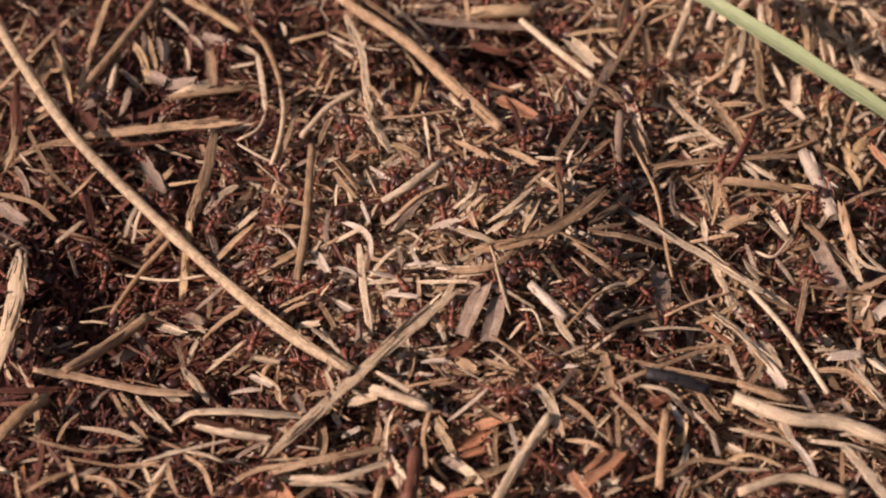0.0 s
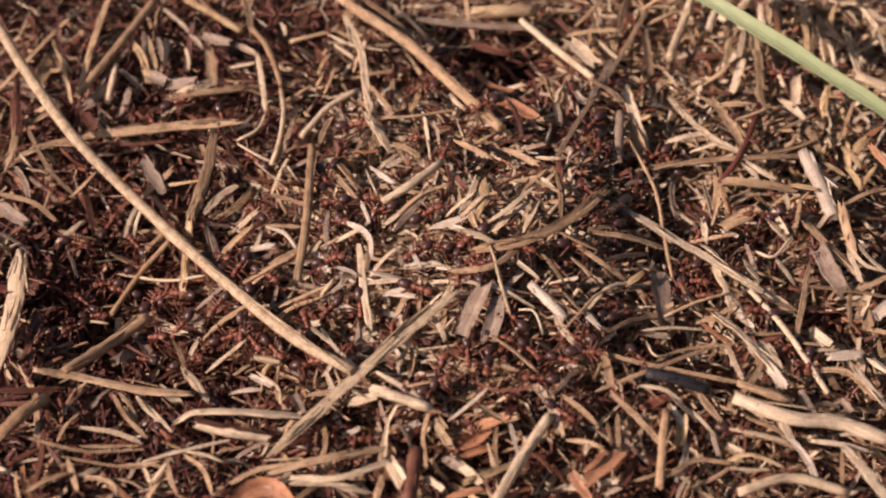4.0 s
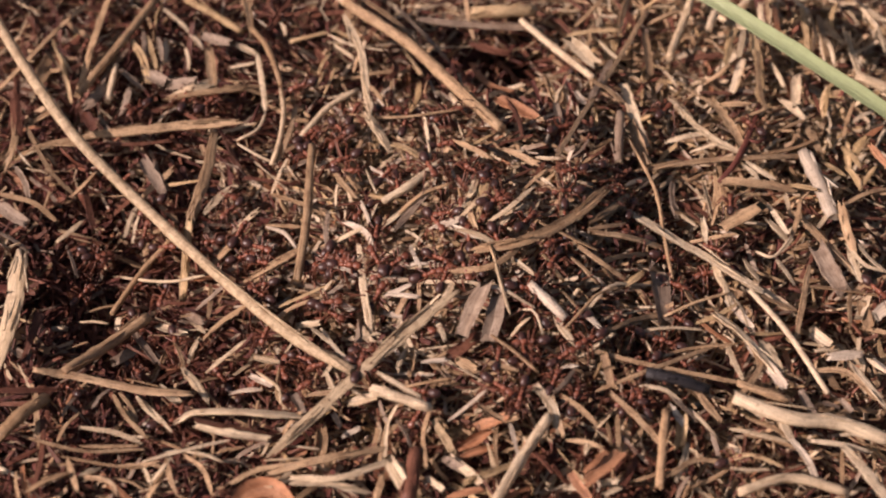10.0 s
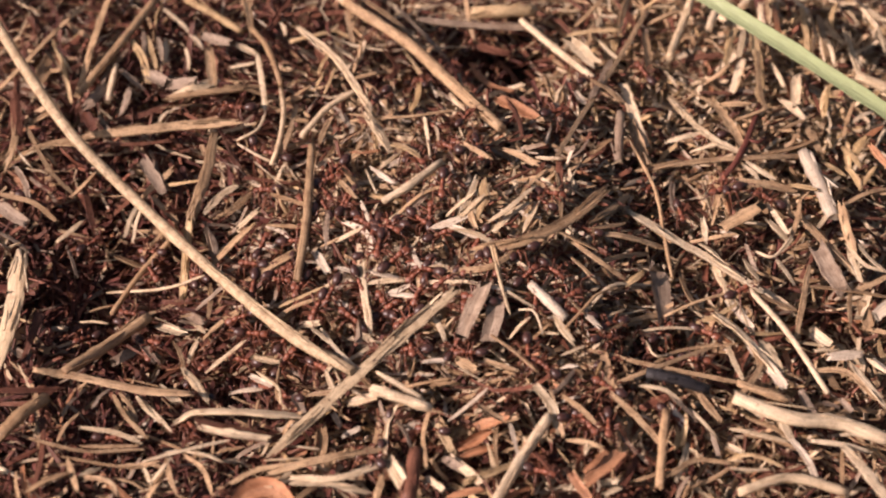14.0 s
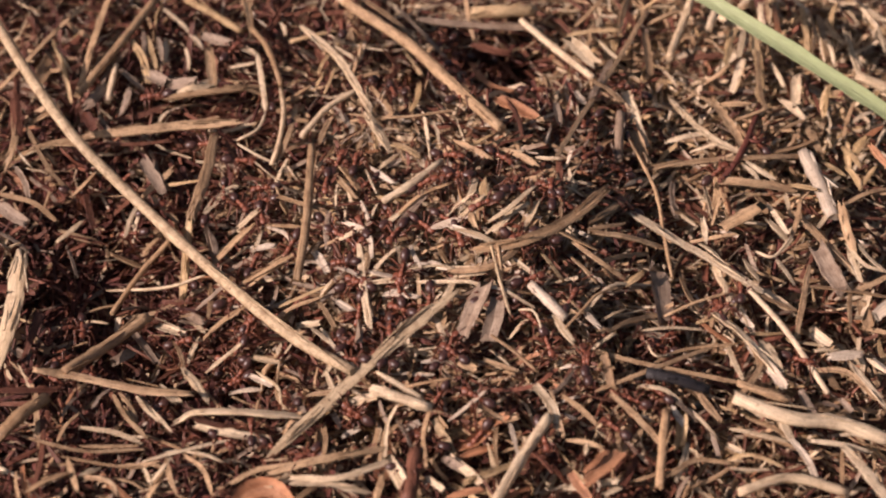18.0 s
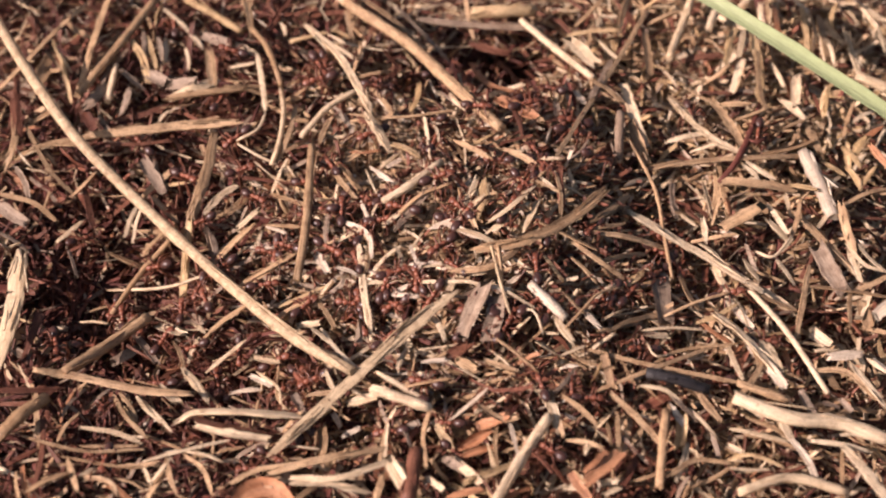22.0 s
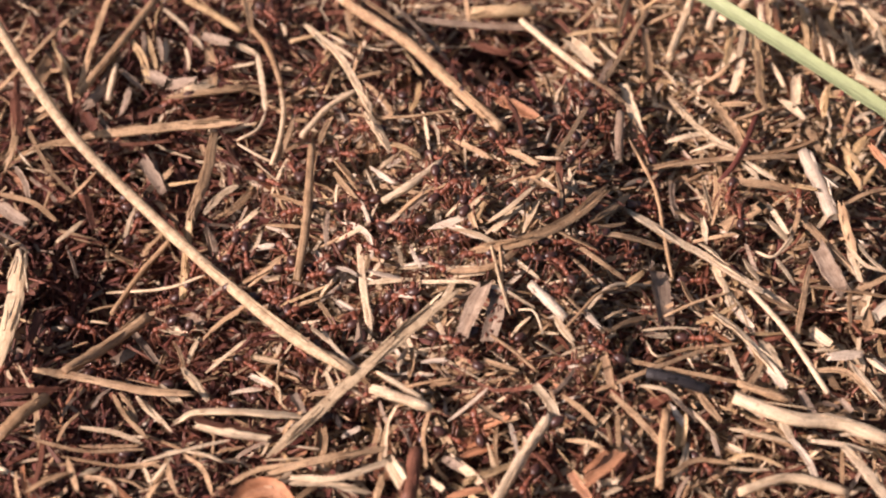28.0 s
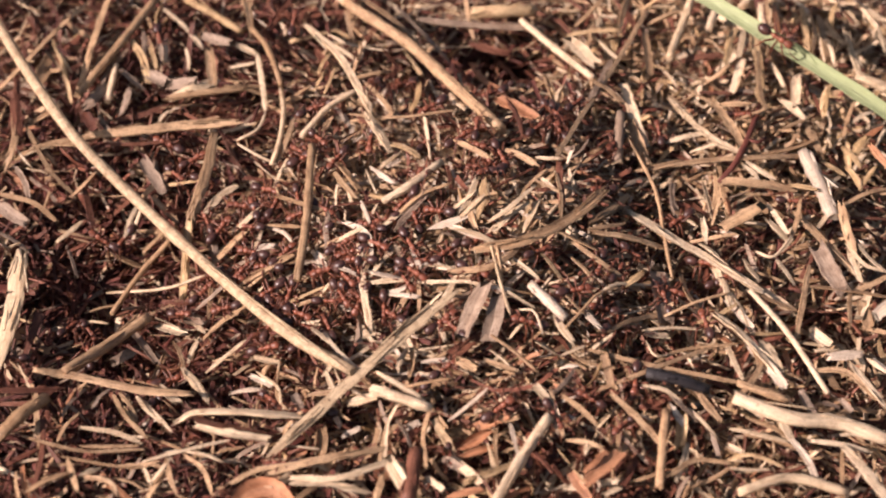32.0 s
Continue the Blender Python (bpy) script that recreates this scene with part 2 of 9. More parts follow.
    if shape in ("split", "flake", "scale"):
        edges = np.zeros(len(me.edges) * 2, dtype=np.int32)
        me.edges.foreach_get("vertices", edges)
        edges = edges.reshape(-1, 2)
        keen = np.array([dice.random() < 0.6 for _ in range(sides)])
        along = (np.abs(edges[:, 0] - edges[:, 1]) == sides) & keen[edges[:, 0] % sides]
        me.attributes.new("sharp_edge", "BOOLEAN", "EDGE").data.foreach_set("value", along)
    me.materials.append(material)
    return me


def fibres(ob, points, width, colour, count):
    """Slivers that peel off a piece, and the ring of a stalk's node, as its parts."""
    line = bent(points, 24)
    for _ in range(count):
        i = dice.choice((dice.randint(0, 6), dice.randint(12, 17)))
        a, b = line[i], line[min(23, i + dice.randint(4, 7))]
        off = Vector((dice.uniform(-1, 1), dice.uniform(-1, 1), 0)) * width * 0.42
        up = Vector((0, 0, width * dice.uniform(0.28, 0.5)))
        way = (b - a).normalized()
        if dice.random() < 0.5:
            a, b = b, a
        end = b + off * dice.uniform(1.0, 2.2) + up * dice.uniform(0.9, 1.5)
        start = a + off * 0.8 + up
        me = piece_mesh("fibre", [tuple(start), tuple((start + end) / 2), tuple(end)], max(0.14, width * dice.uniform(0.10, 0.2)), "twig", STRAW[colour])
        sliver = new("fibre", me)
        sliver.location = start * MM - ob.location
        sliver.parent = ob


def lay(shape, colour, width, *points):
    """One loose piece lying on the mound, by points in millimetres."""
    me = piece_mesh(KINDS[shape], points, width, shape, STRAW[colour])
    ob = new(KINDS[shape], me)
    ob.location = Vector(points[0]) * MM
    length = (Vector(points[-1]) - Vector(points[0])).length
    if width > 1.0 and length > 6 and shape in ("split", "stalk"):
        fibres(ob, points, width, colour, 3 if width < 1.6 else 5)
    size = "short" if length < 6 else "long" if length > 18 else ""
    label = " ".join(w for w in (size, WORDS[colour], FORMS[shape], "on the ant mound") if w)
    return tagged(ob, label, KINDS[shape].replace("_", " "), group="loose plant pieces on the mound")


# ---- upper left
# ---- top centre
leaning_straw = lay("split", "c", 1.30, (-11.2, 20.1, 9.4), (-12.6, 22.7, 10.2), (-16.5, 32.8, 8.5), (-22.0, 42.3, 5.6))
lay("stalk", "t", 1.87, (-15.9, 48.1, 5.5), (-5.8, 37.4, 7.0), (1.4, 27.0, 8.2), (9.0, 16.1, 9.6))
lay("split", "t", 1.30, (-13.9, 32.7, 3.7), (-6.3, 33.9, 4.0))
lay("split", "t", 0.66, (13.0, 27.1, 5.6), (20.0, 33.7, 3.9))
lay("split", "b", 1.07, (-20.6, 40.4, 2.1), (-17.9, 30.9, 4.0))
lay("split", "t", 0.73, (-7.4, 21.5, 6.7), (-12.0, 29.7, 5.3))
lay("split", "b", 1.35, (5.2, 44.2, -0.4), (10.8, 43.0, -1.2))
lay("split", "b", 0.81, (18.3, 48.4, 2.0), (20.9, 44.0, 2.5))
# ---- top right
lay("stalk", "w", 2.31, (56.2, 15.9, 4.1), (57.8, 9.5, 4.3), (59.1, 2.8, 4.5))
lay("split", "b", 1.33, (38.1, 37.6, 2.3), (45.4, 38.1, 3.2))
lay("split", "y", 1.01, (35.1, 33.0, 2.5), (38.1, 31.9, 3.0))
# ---- right centre
lay("split", "b", 0.89, (36.6, 12.8, -0.1), (41.0, 3.5, 2.6))
lay("split", "b", 0.76, (30.4, 12.5, 0.2), (31.3, 5.1, 0.1))
lay("split", "c", 0.81, (40.2, 11.1, 2.6), (41.1, 3.0, 3.2))
lay("split", "t", 0.97, (42.8, 10.1, 3.0), (43.5, 4.2, 3.9))
# ---- centre
carried_twig = lay("twig", "t", 0.41, (8.6, -15.7, 11.0), (7.9, -8.9, 12.0))
lay("split", "b", 0.61, (8.1, 4.0, 9.8), (13.3, 7.8, 9.4))
lay("split", "t", 0.80, (-12.5, 14.1, 6.4), (-16.0, 12.1, 5.9))
lay("split", "o", 0.88, (-13.9, 14.3, 6.2), (-10.4, 14.2, 6.5))
lay("split", "c", 0.68, (13.6, -13.6, 10.0), (10.0, -10.4, 10.6))
lay("split", "t", 0.91, (-6.9, -16.4, 4.3), (-5.3, -13.8, 6.3))
lay("split", "t", 0.76, (-16.0, -17.9, 3.5), (-18.6, -13.3, 4.3))
# ---- left centre
pushed_twig = lay("twig", "c", 0.51, (-35.8, -6.0, 1.0), (-42.2, -6.1, -2.0), (-51.4, -3.8, -5.9))
lay("split", "t", 0.98, (-58.8, 5.3, -2.1), (-53.4, 4.1, -3.4))
lay("split", "b", 0.64, (-59.2, 10.1, -1.0), (-55.6, 8.5, -1.8))
lay("split", "g", 0.65, (-67.4, 3.0, -0.0), (-63.5, 0.9, -1.6))
lay("split", "g", 1.02, (-36.3, 4.0, 0.7), (-34.8, -2.2, 0.1))
lay("split", "b", 0.51, (-56.2, 3.9, -3.2), (-52.7, 2.8, -3.9))
lay("split", "t", 0.66, (-52.9, 15.6, 0.8), (-50.2, 12.6, -1.2))
# ---- lower left
lay("scale", "o", 3.62, (-28.8, -47.9, 2.3), (-25.1, -46.1, 3.0), (-20.5, -49.0, 3.9))
lay("split", "b", 0.82, (-62.5, -40.1, -0.5), (-58.1, -37.1, -0.5))
lay("split", "t", 0.61, (-44.2, -32.6, -2.1), (-36.1, -38.8, 1.8))
# ---- lower centre
lay("split", "c", 0.68, (-17.6, -18.9, 4.1), (-12.2, -27.7, 6.7))
lay("flake", "b", 2.10, (1.3, -25.6, 7.1), (5.4, -22.1, 7.3))
lay("split", "c", 0.94, (-11.5, -31.7, 5.6), (-13.9, -29.9, 5.8))
lay("split", "t", 0.87, (-17.5, -45.9, 3.9), (-20.4, -48.9, 4.2))
# ---- lower right
lay("split", "t", 0.59, (55.9, -39.6, 3.0), (54.9, -48.2, 3.1))
lay("split", "b", 0.69, (22.0, -36.3, 3.7), (27.2, -40.7, 4.5))
lay("split", "b", 1.03, (27.3, -40.3, 4.0), (23.7, -47.9, 4.1))
lay("split", "t", 0.87, (34.9, -45.4, 3.1), (39.8, -42.6, 3.2))
lay("split", "y", 0.90, (60.3, -37.7, 1.6), (62.2, -41.3, 2.6))
lay("split", "t", 0.93, (61.7, -17.3, 2.7), (65.0, -18.5, 2.9))

# ---- upper left, laid on top
lay("stalk", "t", 1.37, (-47.6, 51.0, 3.4), (-52.9, 38.4, 4.4), (-58.1, 29.0, 3.7))
lay("split", "t", 0.91, (-58.9, 49.7, 3.6), (-63.2, 43.8, 3.3), (-66.8, 36.3, 4.2), (-70.8, 30.8, 3.2))
lay("split", "t", 1.10, (-55.3, 50.9, 3.7), (-56.7, 40.5, 4.1), (-58.0, 29.7, 3.6))
lay("split", "y", 0.63, (-63.7, 42.4, 2.2), (-60.7, 33.8, 4.6), (-59.1, 28.0, 3.1))
lay("twig", "c", 0.45, (-62.7, 39.1, 4.5), (-59.4, 32.8, 4.8))
lay("stalk", "c", 0.99, (-52.7, 35.8, 3.5), (-53.4, 28.4, 2.7))
lay("split", "y", 1.27, (-50.4, 40.7, 3.7), (-47.4, 33.6, 3.0))
lay("stalk", "y", 1.21, (-42.6, 52.0, 2.4), (-37.5, 47.4, 3.4), (-32.8, 42.9, 4.0))
lay("split", "t", 1.29, (-33.0, 50.8, 4.6), (-31.4, 44.3, 3.7))
lay("stalk", "t", 0.99, (-31.2, 43.8, 3.9), (-28.5, 39.0, 4.5), (-26.6, 33.1, 5.1), (-25.8, 30.6, 4.0))
lay("stalk", "c", 0.79, (-25.8, 29.9, 4.0), (-25.0, 22.9, 5.4), (-25.5, 16.0, 5.8), (-26.5, 13.1, 4.6))
lay("split", "c", 0.99, (-29.8, 36.9, 4.6), (-28.7, 30.4, 4.5), (-28.1, 25.6, 4.1))
lay("twig", "c", 0.53, (-27.8, 22.9, 5.9), (-28.8, 18.6, 6.7), (-31.9, 17.2, 5.8))
lay("split", "t", 0.88, (-23.2, 26.8, 3.6), (-24.0, 18.2, 5.8), (-25.9, 13.4, 4.4))
lay("split", "c", 1.00, (-45.7, 48.5, 3.4), (-39.0, 38.7, 4.8))
lay("split", "t", 1.61, (-43.0, 28.4, 3.7), (-36.2, 28.5, 4.9), (-29.0, 30.6, 3.8))
lay("flake", "c", 1.80, (-42.9, 28.9, 3.0), (-39.9, 29.3, 4.4), (-36.2, 32.3, 3.5))
lay("split", "t", 1.60, (-55.2, 20.1, 3.8), (-47.2, 20.5, 4.5), (-40.2, 21.6, 4.4), (-32.9, 21.4, 5.3))
lay("split", "t", 0.62, (-64.1, 17.9, 3.3), (-54.8, 20.1, 3.3))
lay("split", "b", 0.71, (-51.9, 18.4, 3.5), (-42.7, 19.7, 2.9))
lay("flake", "g", 1.54, (-51.4, 34.2, 3.5), (-48.4, 31.8, 2.3))
lay("flake", "g", 1.99, (-47.4, 34.0, 3.2), (-44.5, 32.0, 3.4))
lay("flake", "g", 2.16, (-44.0, 31.6, 3.1), (-39.8, 31.1, 4.4))
lay("flake", "c", 1.36, (-34.1, 34.5, 4.0), (-30.3, 35.3, 4.4))
lay("split", "t", 0.70, (-65.2, 21.2, 3.1), (-60.6, 15.5, 2.0))
lay("split", "t", 1.26, (-64.5, 23.9, 2.8), (-61.2, 26.9, 3.0))
lay("twig", "c", 0.44, (-31.9, 16.8, 5.4), (-25.6, 13.1, 4.7))
lay("split", "t", 1.73, (-35.8, 18.6, 4.6), (-36.4, 12.3, 4.4), (-37.5, 6.7, 4.0), (-38.5, 4.2, 2.1))
lay("split", "y", 1.37, (-38.6, 3.5, 1.9), (-39.0, -0.9, -0.1), (-39.1, -7.8, -1.4))
lay("split", "g", 1.07, (-50.3, 30.9, 2.7), (-50.9, 25.4, 3.3))
lay("split", "b", 1.06, (-68.5, 34.0, 3.4), (-66.1, 19.8, 4.1))
lay("split", "t", 0.78, (-68.1, 8.6, 2.8), (-62.8, 7.2, 2.4), (-59.8, 5.4, 0.7))
lay("split", "b", 0.88, (-68.6, 27.7, 3.4), (-67.1, 20.3, 4.2))
# ---- top centre, laid on top
lay("split", "t", 0.92, (-13.4, 50.3, 4.5), (-7.7, 43.4, 5.6), (-3.5, 39.6, 3.4))
lay("split", "g", 0.92, (-7.0, 47.2, 4.7), (-2.2, 41.2, 3.7), (0.7, 38.8, 1.6))
lay("stalk", "c", 0.97, (-13.5, 26.8, 7.0), (-17.9, 23.4, 6.7), (-22.1, 18.2, 5.5))
lay("twig", "t", 0.63, (-13.1, 38.3, 6.0), (-14.3, 32.8, 5.1))
lay("split", "y", 1.05, (-3.8, 28.4, 6.6), (-4.9, 20.6, 8.9))
lay("twig", "t", 0.52, (-14.6, 21.0, 7.6), (-7.3, 19.1, 8.9), (2.4, 19.2, 10.5))
lay("split", "t", 0.83, (3.8, 49.8, 5.1), (5.0, 43.5, 2.2))
lay("split", "g", 1.30, (-3.3, 45.4, 4.2), (6.1, 44.8, 3.4), (15.4, 44.9, 2.9))
lay("stalk", "y", 2.22, (5.0, 47.1, 4.3), (10.7, 46.7, 5.0), (14.9, 47.5, 4.3))
lay("stalk", "c", 1.20, (12.8, 46.0, 3.6), (18.2, 40.5, 2.6), (23.9, 30.7, 5.7))
lay("split", "t", 0.80, (23.5, 27.9, 7.9), (28.0, 24.2, 7.1))
lay("flake", "c", 2.36, (20.6, 40.8, 4.0), (24.3, 34.7, 5.0))
lay("split", "y", 0.92, (21.0, 42.1, 4.1), (28.2, 41.8, 5.4))
lay("split", "t", 0.93, (21.8, 43.9, 4.4), (25.9, 49.6, 4.3))
lay("flake", "o", 1.62, (4.6, 40.3, -0.6), (6.7, 31.3, 4.1), (10.5, 26.4, 7.1))
lay("flake", "o", 2.26, (8.8, 21.6, 10.3), (13.8, 18.5, 10.1))
lay("flake", "g", 1.22, (17.6, 22.1, 8.8), (18.0, 18.3, 8.5))
lay("split", "t", 0.79, (32.9, 45.7, 4.9), (27.9, 34.8, 5.2), (21.5, 19.7, 8.6), (17.2, 9.4, 10.7))
lay("split", "g", 1.15, (26.9, 35.6, 4.4), (23.2, 24.4, 7.9))
lay("split", "c", 0.69, (-3.0, 19.5, 9.0), (-2.2, 13.8, 9.0))
lay("split", "c", 0.52, (-1.9, 18.9, 8.4), (-0.6, 13.6, 9.2))
lay("split", "b", 0.90, (-9.5, 37.7, 4.8), (-7.4, 33.8, 4.9), (-8.5, 31.1, 5.1))
lay("split", "t", 0.88, (-19.1, 17.1, 5.7), (-17.6, 21.4, 6.0))
lay("split", "b", 0.78, (10.1, 21.1, 10.4), (12.2, 14.4, 9.8))
lay("split", "c", 1.73, (-11.7, 19.2, 9.2), (-10.2, 15.7, 9.8), (-8.7, 12.8, 9.6))
lay("split", "y", 1.11, (-9.0, 14.0, 8.7), (-3.6, 9.8, 10.2))
# ---- top right, laid on top
lay("stalk", "c", 1.29, (41.1, 50.7, 4.4), (38.9, 43.9, 4.0), (36.3, 35.8, 5.2))
lay("flake", "c", 1.59, (28.8, 30.4, 4.5), (29.6, 23.4, 6.4), (31.5, 17.2, 4.0))
lay("stalk", "g", 1.48, (27.7, 21.9, 7.0), (27.0, 12.8, 5.7))
lay("split", "c", 0.82, (25.4, 39.2, 5.2), (28.3, 35.6, 4.9))
lay("flake", "t", 1.41, (42.4, 27.2, 4.4), (44.3, 21.5, 5.9), (46.8, 14.9, 5.9))
lay("split", "c", 1.05, (36.4, 27.2, 3.7), (41.0, 18.5, 5.7), (45.9, 14.4, 5.8))
lay("split", "t", 0.71, (39.0, 29.3, 4.6), (42.7, 26.2, 4.8))
lay("split", "c", 0.79, (41.1, 19.4, 5.0), (35.1, 18.4, 4.2))
lay("split", "c", 0.70, (38.8, 16.5, 4.0), (43.5, 16.8, 5.7))
lay("split", "t", 0.90, (50.7, 37.4, 4.6), (50.2, 28.7, 5.0), (50.9, 23.4, 5.6))
lay("flake", "c", 1.70, (56.7, 32.9, 3.5), (55.8, 26.1, 4.3))
lay("split", "c", 1.24, (54.2, 27.5, 3.6), (56.4, 23.4, 4.6))
lay("split", "y", 1.25, (61.5, 30.5, 3.9), (60.1, 24.3, 4.2))
lay("split", "t", 1.23, (57.1, 21.3, 4.0), (58.7, 17.2, 3.4))
lay("split", "c", 1.09, (65.5, 42.2, 4.4), (66.7, 33.9, 3.5))
lay("split", "t", 0.73, (61.6, 44.5, 3.3), (65.4, 39.3, 4.8))
lay("split", "c", 1.00, (61.7, 42.5, 3.9), (61.8, 36.3, 4.0))
lay("stalk", "c", 1.81, (66.5, 33.3, 3.6), (71.5, 30.9, 2.9))
lay("split", "t", 0.79, (58.4, 24.2, 4.2), (53.2, 19.7, 5.8))
lay("split", "t", 0.88, (50.2, 15.3, 4.9), (57.8, 18.5, 4.2))
lay("split", "t", 1.05, (30.6, 12.5, 4.0), (39.8, 13.6, 4.9), (48.9, 13.8, 5.5), (56.3, 15.9, 3.5))
lay("flake", "t", 1.90, (42.6, 9.5, 4.9), (47.6, 8.5, 5.4), (53.6, 8.1, 4.5))
lay("split", "y", 1.23, (65.7, 18.5, 4.5), (63.6, 15.7, 3.8))
lay("split", "c", 0.92, (52.3, 49.3, 3.9), (52.7, 42.5, 3.7))
lay("split", "o", 1.10, (54.6, 48.3, 4.2), (54.7, 40.4, 4.5))
lay("split", "y", 1.19, (59.3, 49.0, 3.0), (58.9, 37.9, 4.4))
lay("split", "y", 1.08, (46.6, 41.8, 4.9), (45.2, 34.1, 5.6))
lay("flake", "t", 1.45, (32.9, 42.0, 4.2), (33.1, 33.4, 4.0))
lay("split", "t", 0.92, (30.3, 49.7, 4.6), (28.8, 42.5, 5.7))
lay("split", "y", 0.92, (64.9, 49.7, 3.4), (63.4, 44.3, 3.5))
lay("split", "c", 1.11, (70.2, 47.8, 3.9), (72.5, 45.3, 3.8))
lay("split", "t", 1.30, (34.2, 44.6, 4.4), (38.6, 47.4, 4.3))
lay("split", "y", 1.05, (63.1, 17.9, 3.8), (62.8, 13.3, 3.8))
lay("split", "o", 1.22, (66.9, 16.9, 4.3), (68.6, 13.8, 4.0))
# ---- left, laid on top
lay("split", "c", 2.86, (-64.1, -2.3, -0.1), (-63.8, -11.1, 0.3), (-64.5, -20.4, 0.7))
lay("flake", "g", 1.90, (-68.4, 7.2, 2.0), (-64.2, 4.4, 1.3))
lay("split", "c", 0.69, (-58.6, 1.9, -0.1), (-55.8, 5.2, -0.0))
lay("split", "c", 0.78, (-47.0, 9.1, 0.2), (-48.8, 3.8, -1.2))
lay("split", "c", 0.61, (-46.6, 7.6, 0.3), (-47.7, 3.5, -2.1))
lay("split", "t", 1.14, (-42.4, 14.5, 1.5), (-46.4, 10.5, 0.4))
lay("split", "t", 0.87, (-44.9, 9.7, 0.9), (-40.8, 4.6, 1.1))
lay("stalk", "t", 0.87, (-41.7, 2.6, -0.8), (-46.2, -1.5, -3.8), (-50.1, -9.0, -4.5))
lay("split", "t", 1.19, (-29.2, 1.1, 3.6), (-34.5, -4.2, 1.4))
lay("split", "c", 0.68, (-27.4, -0.6, 4.3), (-28.7, -3.8, 3.0))
lay("split", "t", 1.01, (-22.2, -5.1, 4.9), (-29.9, -9.0, 2.7))
lay("split", "t", 0.67, (-21.9, -5.7, 4.1), (-28.9, -9.8, 2.9))
lay("split", "c", 1.04, (-31.9, 9.9, 3.2), (-35.9, 5.2, 3.1))
lay("split", "c", 0.86, (-28.1, 3.4, 4.9), (-30.8, 1.3, 3.7))
lay("flake", "w", 1.52, (-28.5, -3.0, 3.4), (-25.6, -3.3, 4.5))
lay("flake", "c", 1.67, (-42.6, -12.1, -3.6), (-38.6, -15.8, -0.8))
lay("split", "t", 1.17, (-29.3, -13.6, 2.9), (-34.9, -16.6, -0.1))
lay("flake", "g", 1.93, (-46.8, 16.6, 1.8), (-43.6, 11.0, 1.2))
lay("split", "g", 0.69, (-57.3, 0.8, -0.9), (-55.9, -2.8, -2.7))
lay("split", "b", 1.04, (-55.5, 10.8, 0.9), (-53.9, 5.3, -0.8))
lay("split", "t", 0.68, (-34.7, -14.2, 1.5), (-34.8, -8.0, 1.1))
lay("split", "g", 0.67, (-32.6, -9.4, 2.8), (-36.4, -12.1, 0.8))
lay("split", "t", 0.60, (-53.8, -8.2, -5.1), (-48.9, -6.7, -5.3))
# ---- centre, laid on top
lay("stalk", "t", 1.35, (-20.2, 15.1, 6.8), (-20.2, 4.0, 8.5), (-20.5, -1.9, 7.3), (-21.5, -10.5, 5.4))
lay("stalk", "c", 1.19, (-0.2, 8.3, 10.7), (-5.0, 3.8, 10.3), (-9.0, 2.1, 8.7))
lay("split", "b", 0.85, (-8.0, 2.8, 7.9), (-16.9, 2.4, 7.3))
lay("split", "t", 0.84, (0.7, 2.9, 11.6), (-3.5, 1.9, 10.2), (-7.9, -1.5, 8.2))
lay("split", "w", 0.84, (-14.5, -1.2, 7.6), (-11.2, -4.3, 8.6), (-10.5, -8.4, 8.6))
lay("split", "t", 1.65, (23.8, 3.4, 9.1), (18.9, -2.6, 10.2), (12.2, -8.2, 11.9), (5.6, -9.6, 11.4))
lay("split", "t", 0.90, (11.2, -9.1, 11.0), (7.0, -13.2, 11.8), (1.3, -13.0, 10.3))
lay("split", "c", 0.99, (1.3, -4.5, 10.1), (4.8, -6.6, 11.3), (8.1, -8.7, 11.1))
lay("twig", "c", 0.49, (6.9, -8.3, 11.6), (8.1, -15.1, 11.7), (9.6, -20.4, 9.8))
lay("split", "c", 0.66, (-5.8, -10.5, 8.0), (-0.3, -11.1, 9.5), (2.3, -12.7, 9.9))
lay("split", "w", 0.99, (-10.8, -10.7, 7.8), (-6.8, -11.8, 7.6))
lay("split", "c", 0.83, (-10.9, -12.6, 7.2), (-5.1, -12.2, 7.5))
lay("split", "c", 0.81, (3.6, -15.0, 10.4), (9.8, -16.3, 10.4))
lay("stalk", "w", 1.46, (12.7, -15.6, 10.6), (17.5, -20.8, 9.5))
lay("split", "c", 1.00, (12.4, -0.7, 11.4), (8.0, -5.2, 11.2))
lay("split", "c", 1.00, (14.1, -0.1, 10.9), (12.1, -4.9, 10.8))
lay("split", "c", 1.16, (-12.2, -7.1, 8.6), (-11.5, -13.6, 6.7), (-10.6, -19.1, 5.0))
lay("flake", "w", 1.17, (-19.0, -5.1, 5.2), (-16.9, -9.3, 5.7))
lay("split", "w", 0.83, (-15.4, -9.8, 7.4), (-12.6, -11.5, 7.8))
lay("split", "w", 0.83, (-8.1, -13.8, 6.2), (-5.1, -12.9, 7.0))
lay("split", "t", 0.85, (-16.3, 8.8, 7.3), (-13.4, 3.3, 8.6))
lay("flake", "g", 2.74, (5.9, -16.4, 11.1), (2.9, -23.5, 9.4))
lay("split", "t", 0.83, (14.6, -4.4, 11.1), (18.8, -6.4, 10.3), (22.2, -7.8, 9.4))
lay("split", "c", 0.75, (3.0, -2.8, 11.2), (5.7, -0.5, 12.5))
lay("split", "t", 1.00, (4.0, -1.9, 11.4), (4.8, -5.2, 11.3))
lay("split", "c", 0.65, (-3.5, -12.9, 7.8), (3.8, -14.8, 10.3))
lay("split", "c", 0.82, (-0.3, -17.4, 8.2), (1.8, -13.4, 9.5))
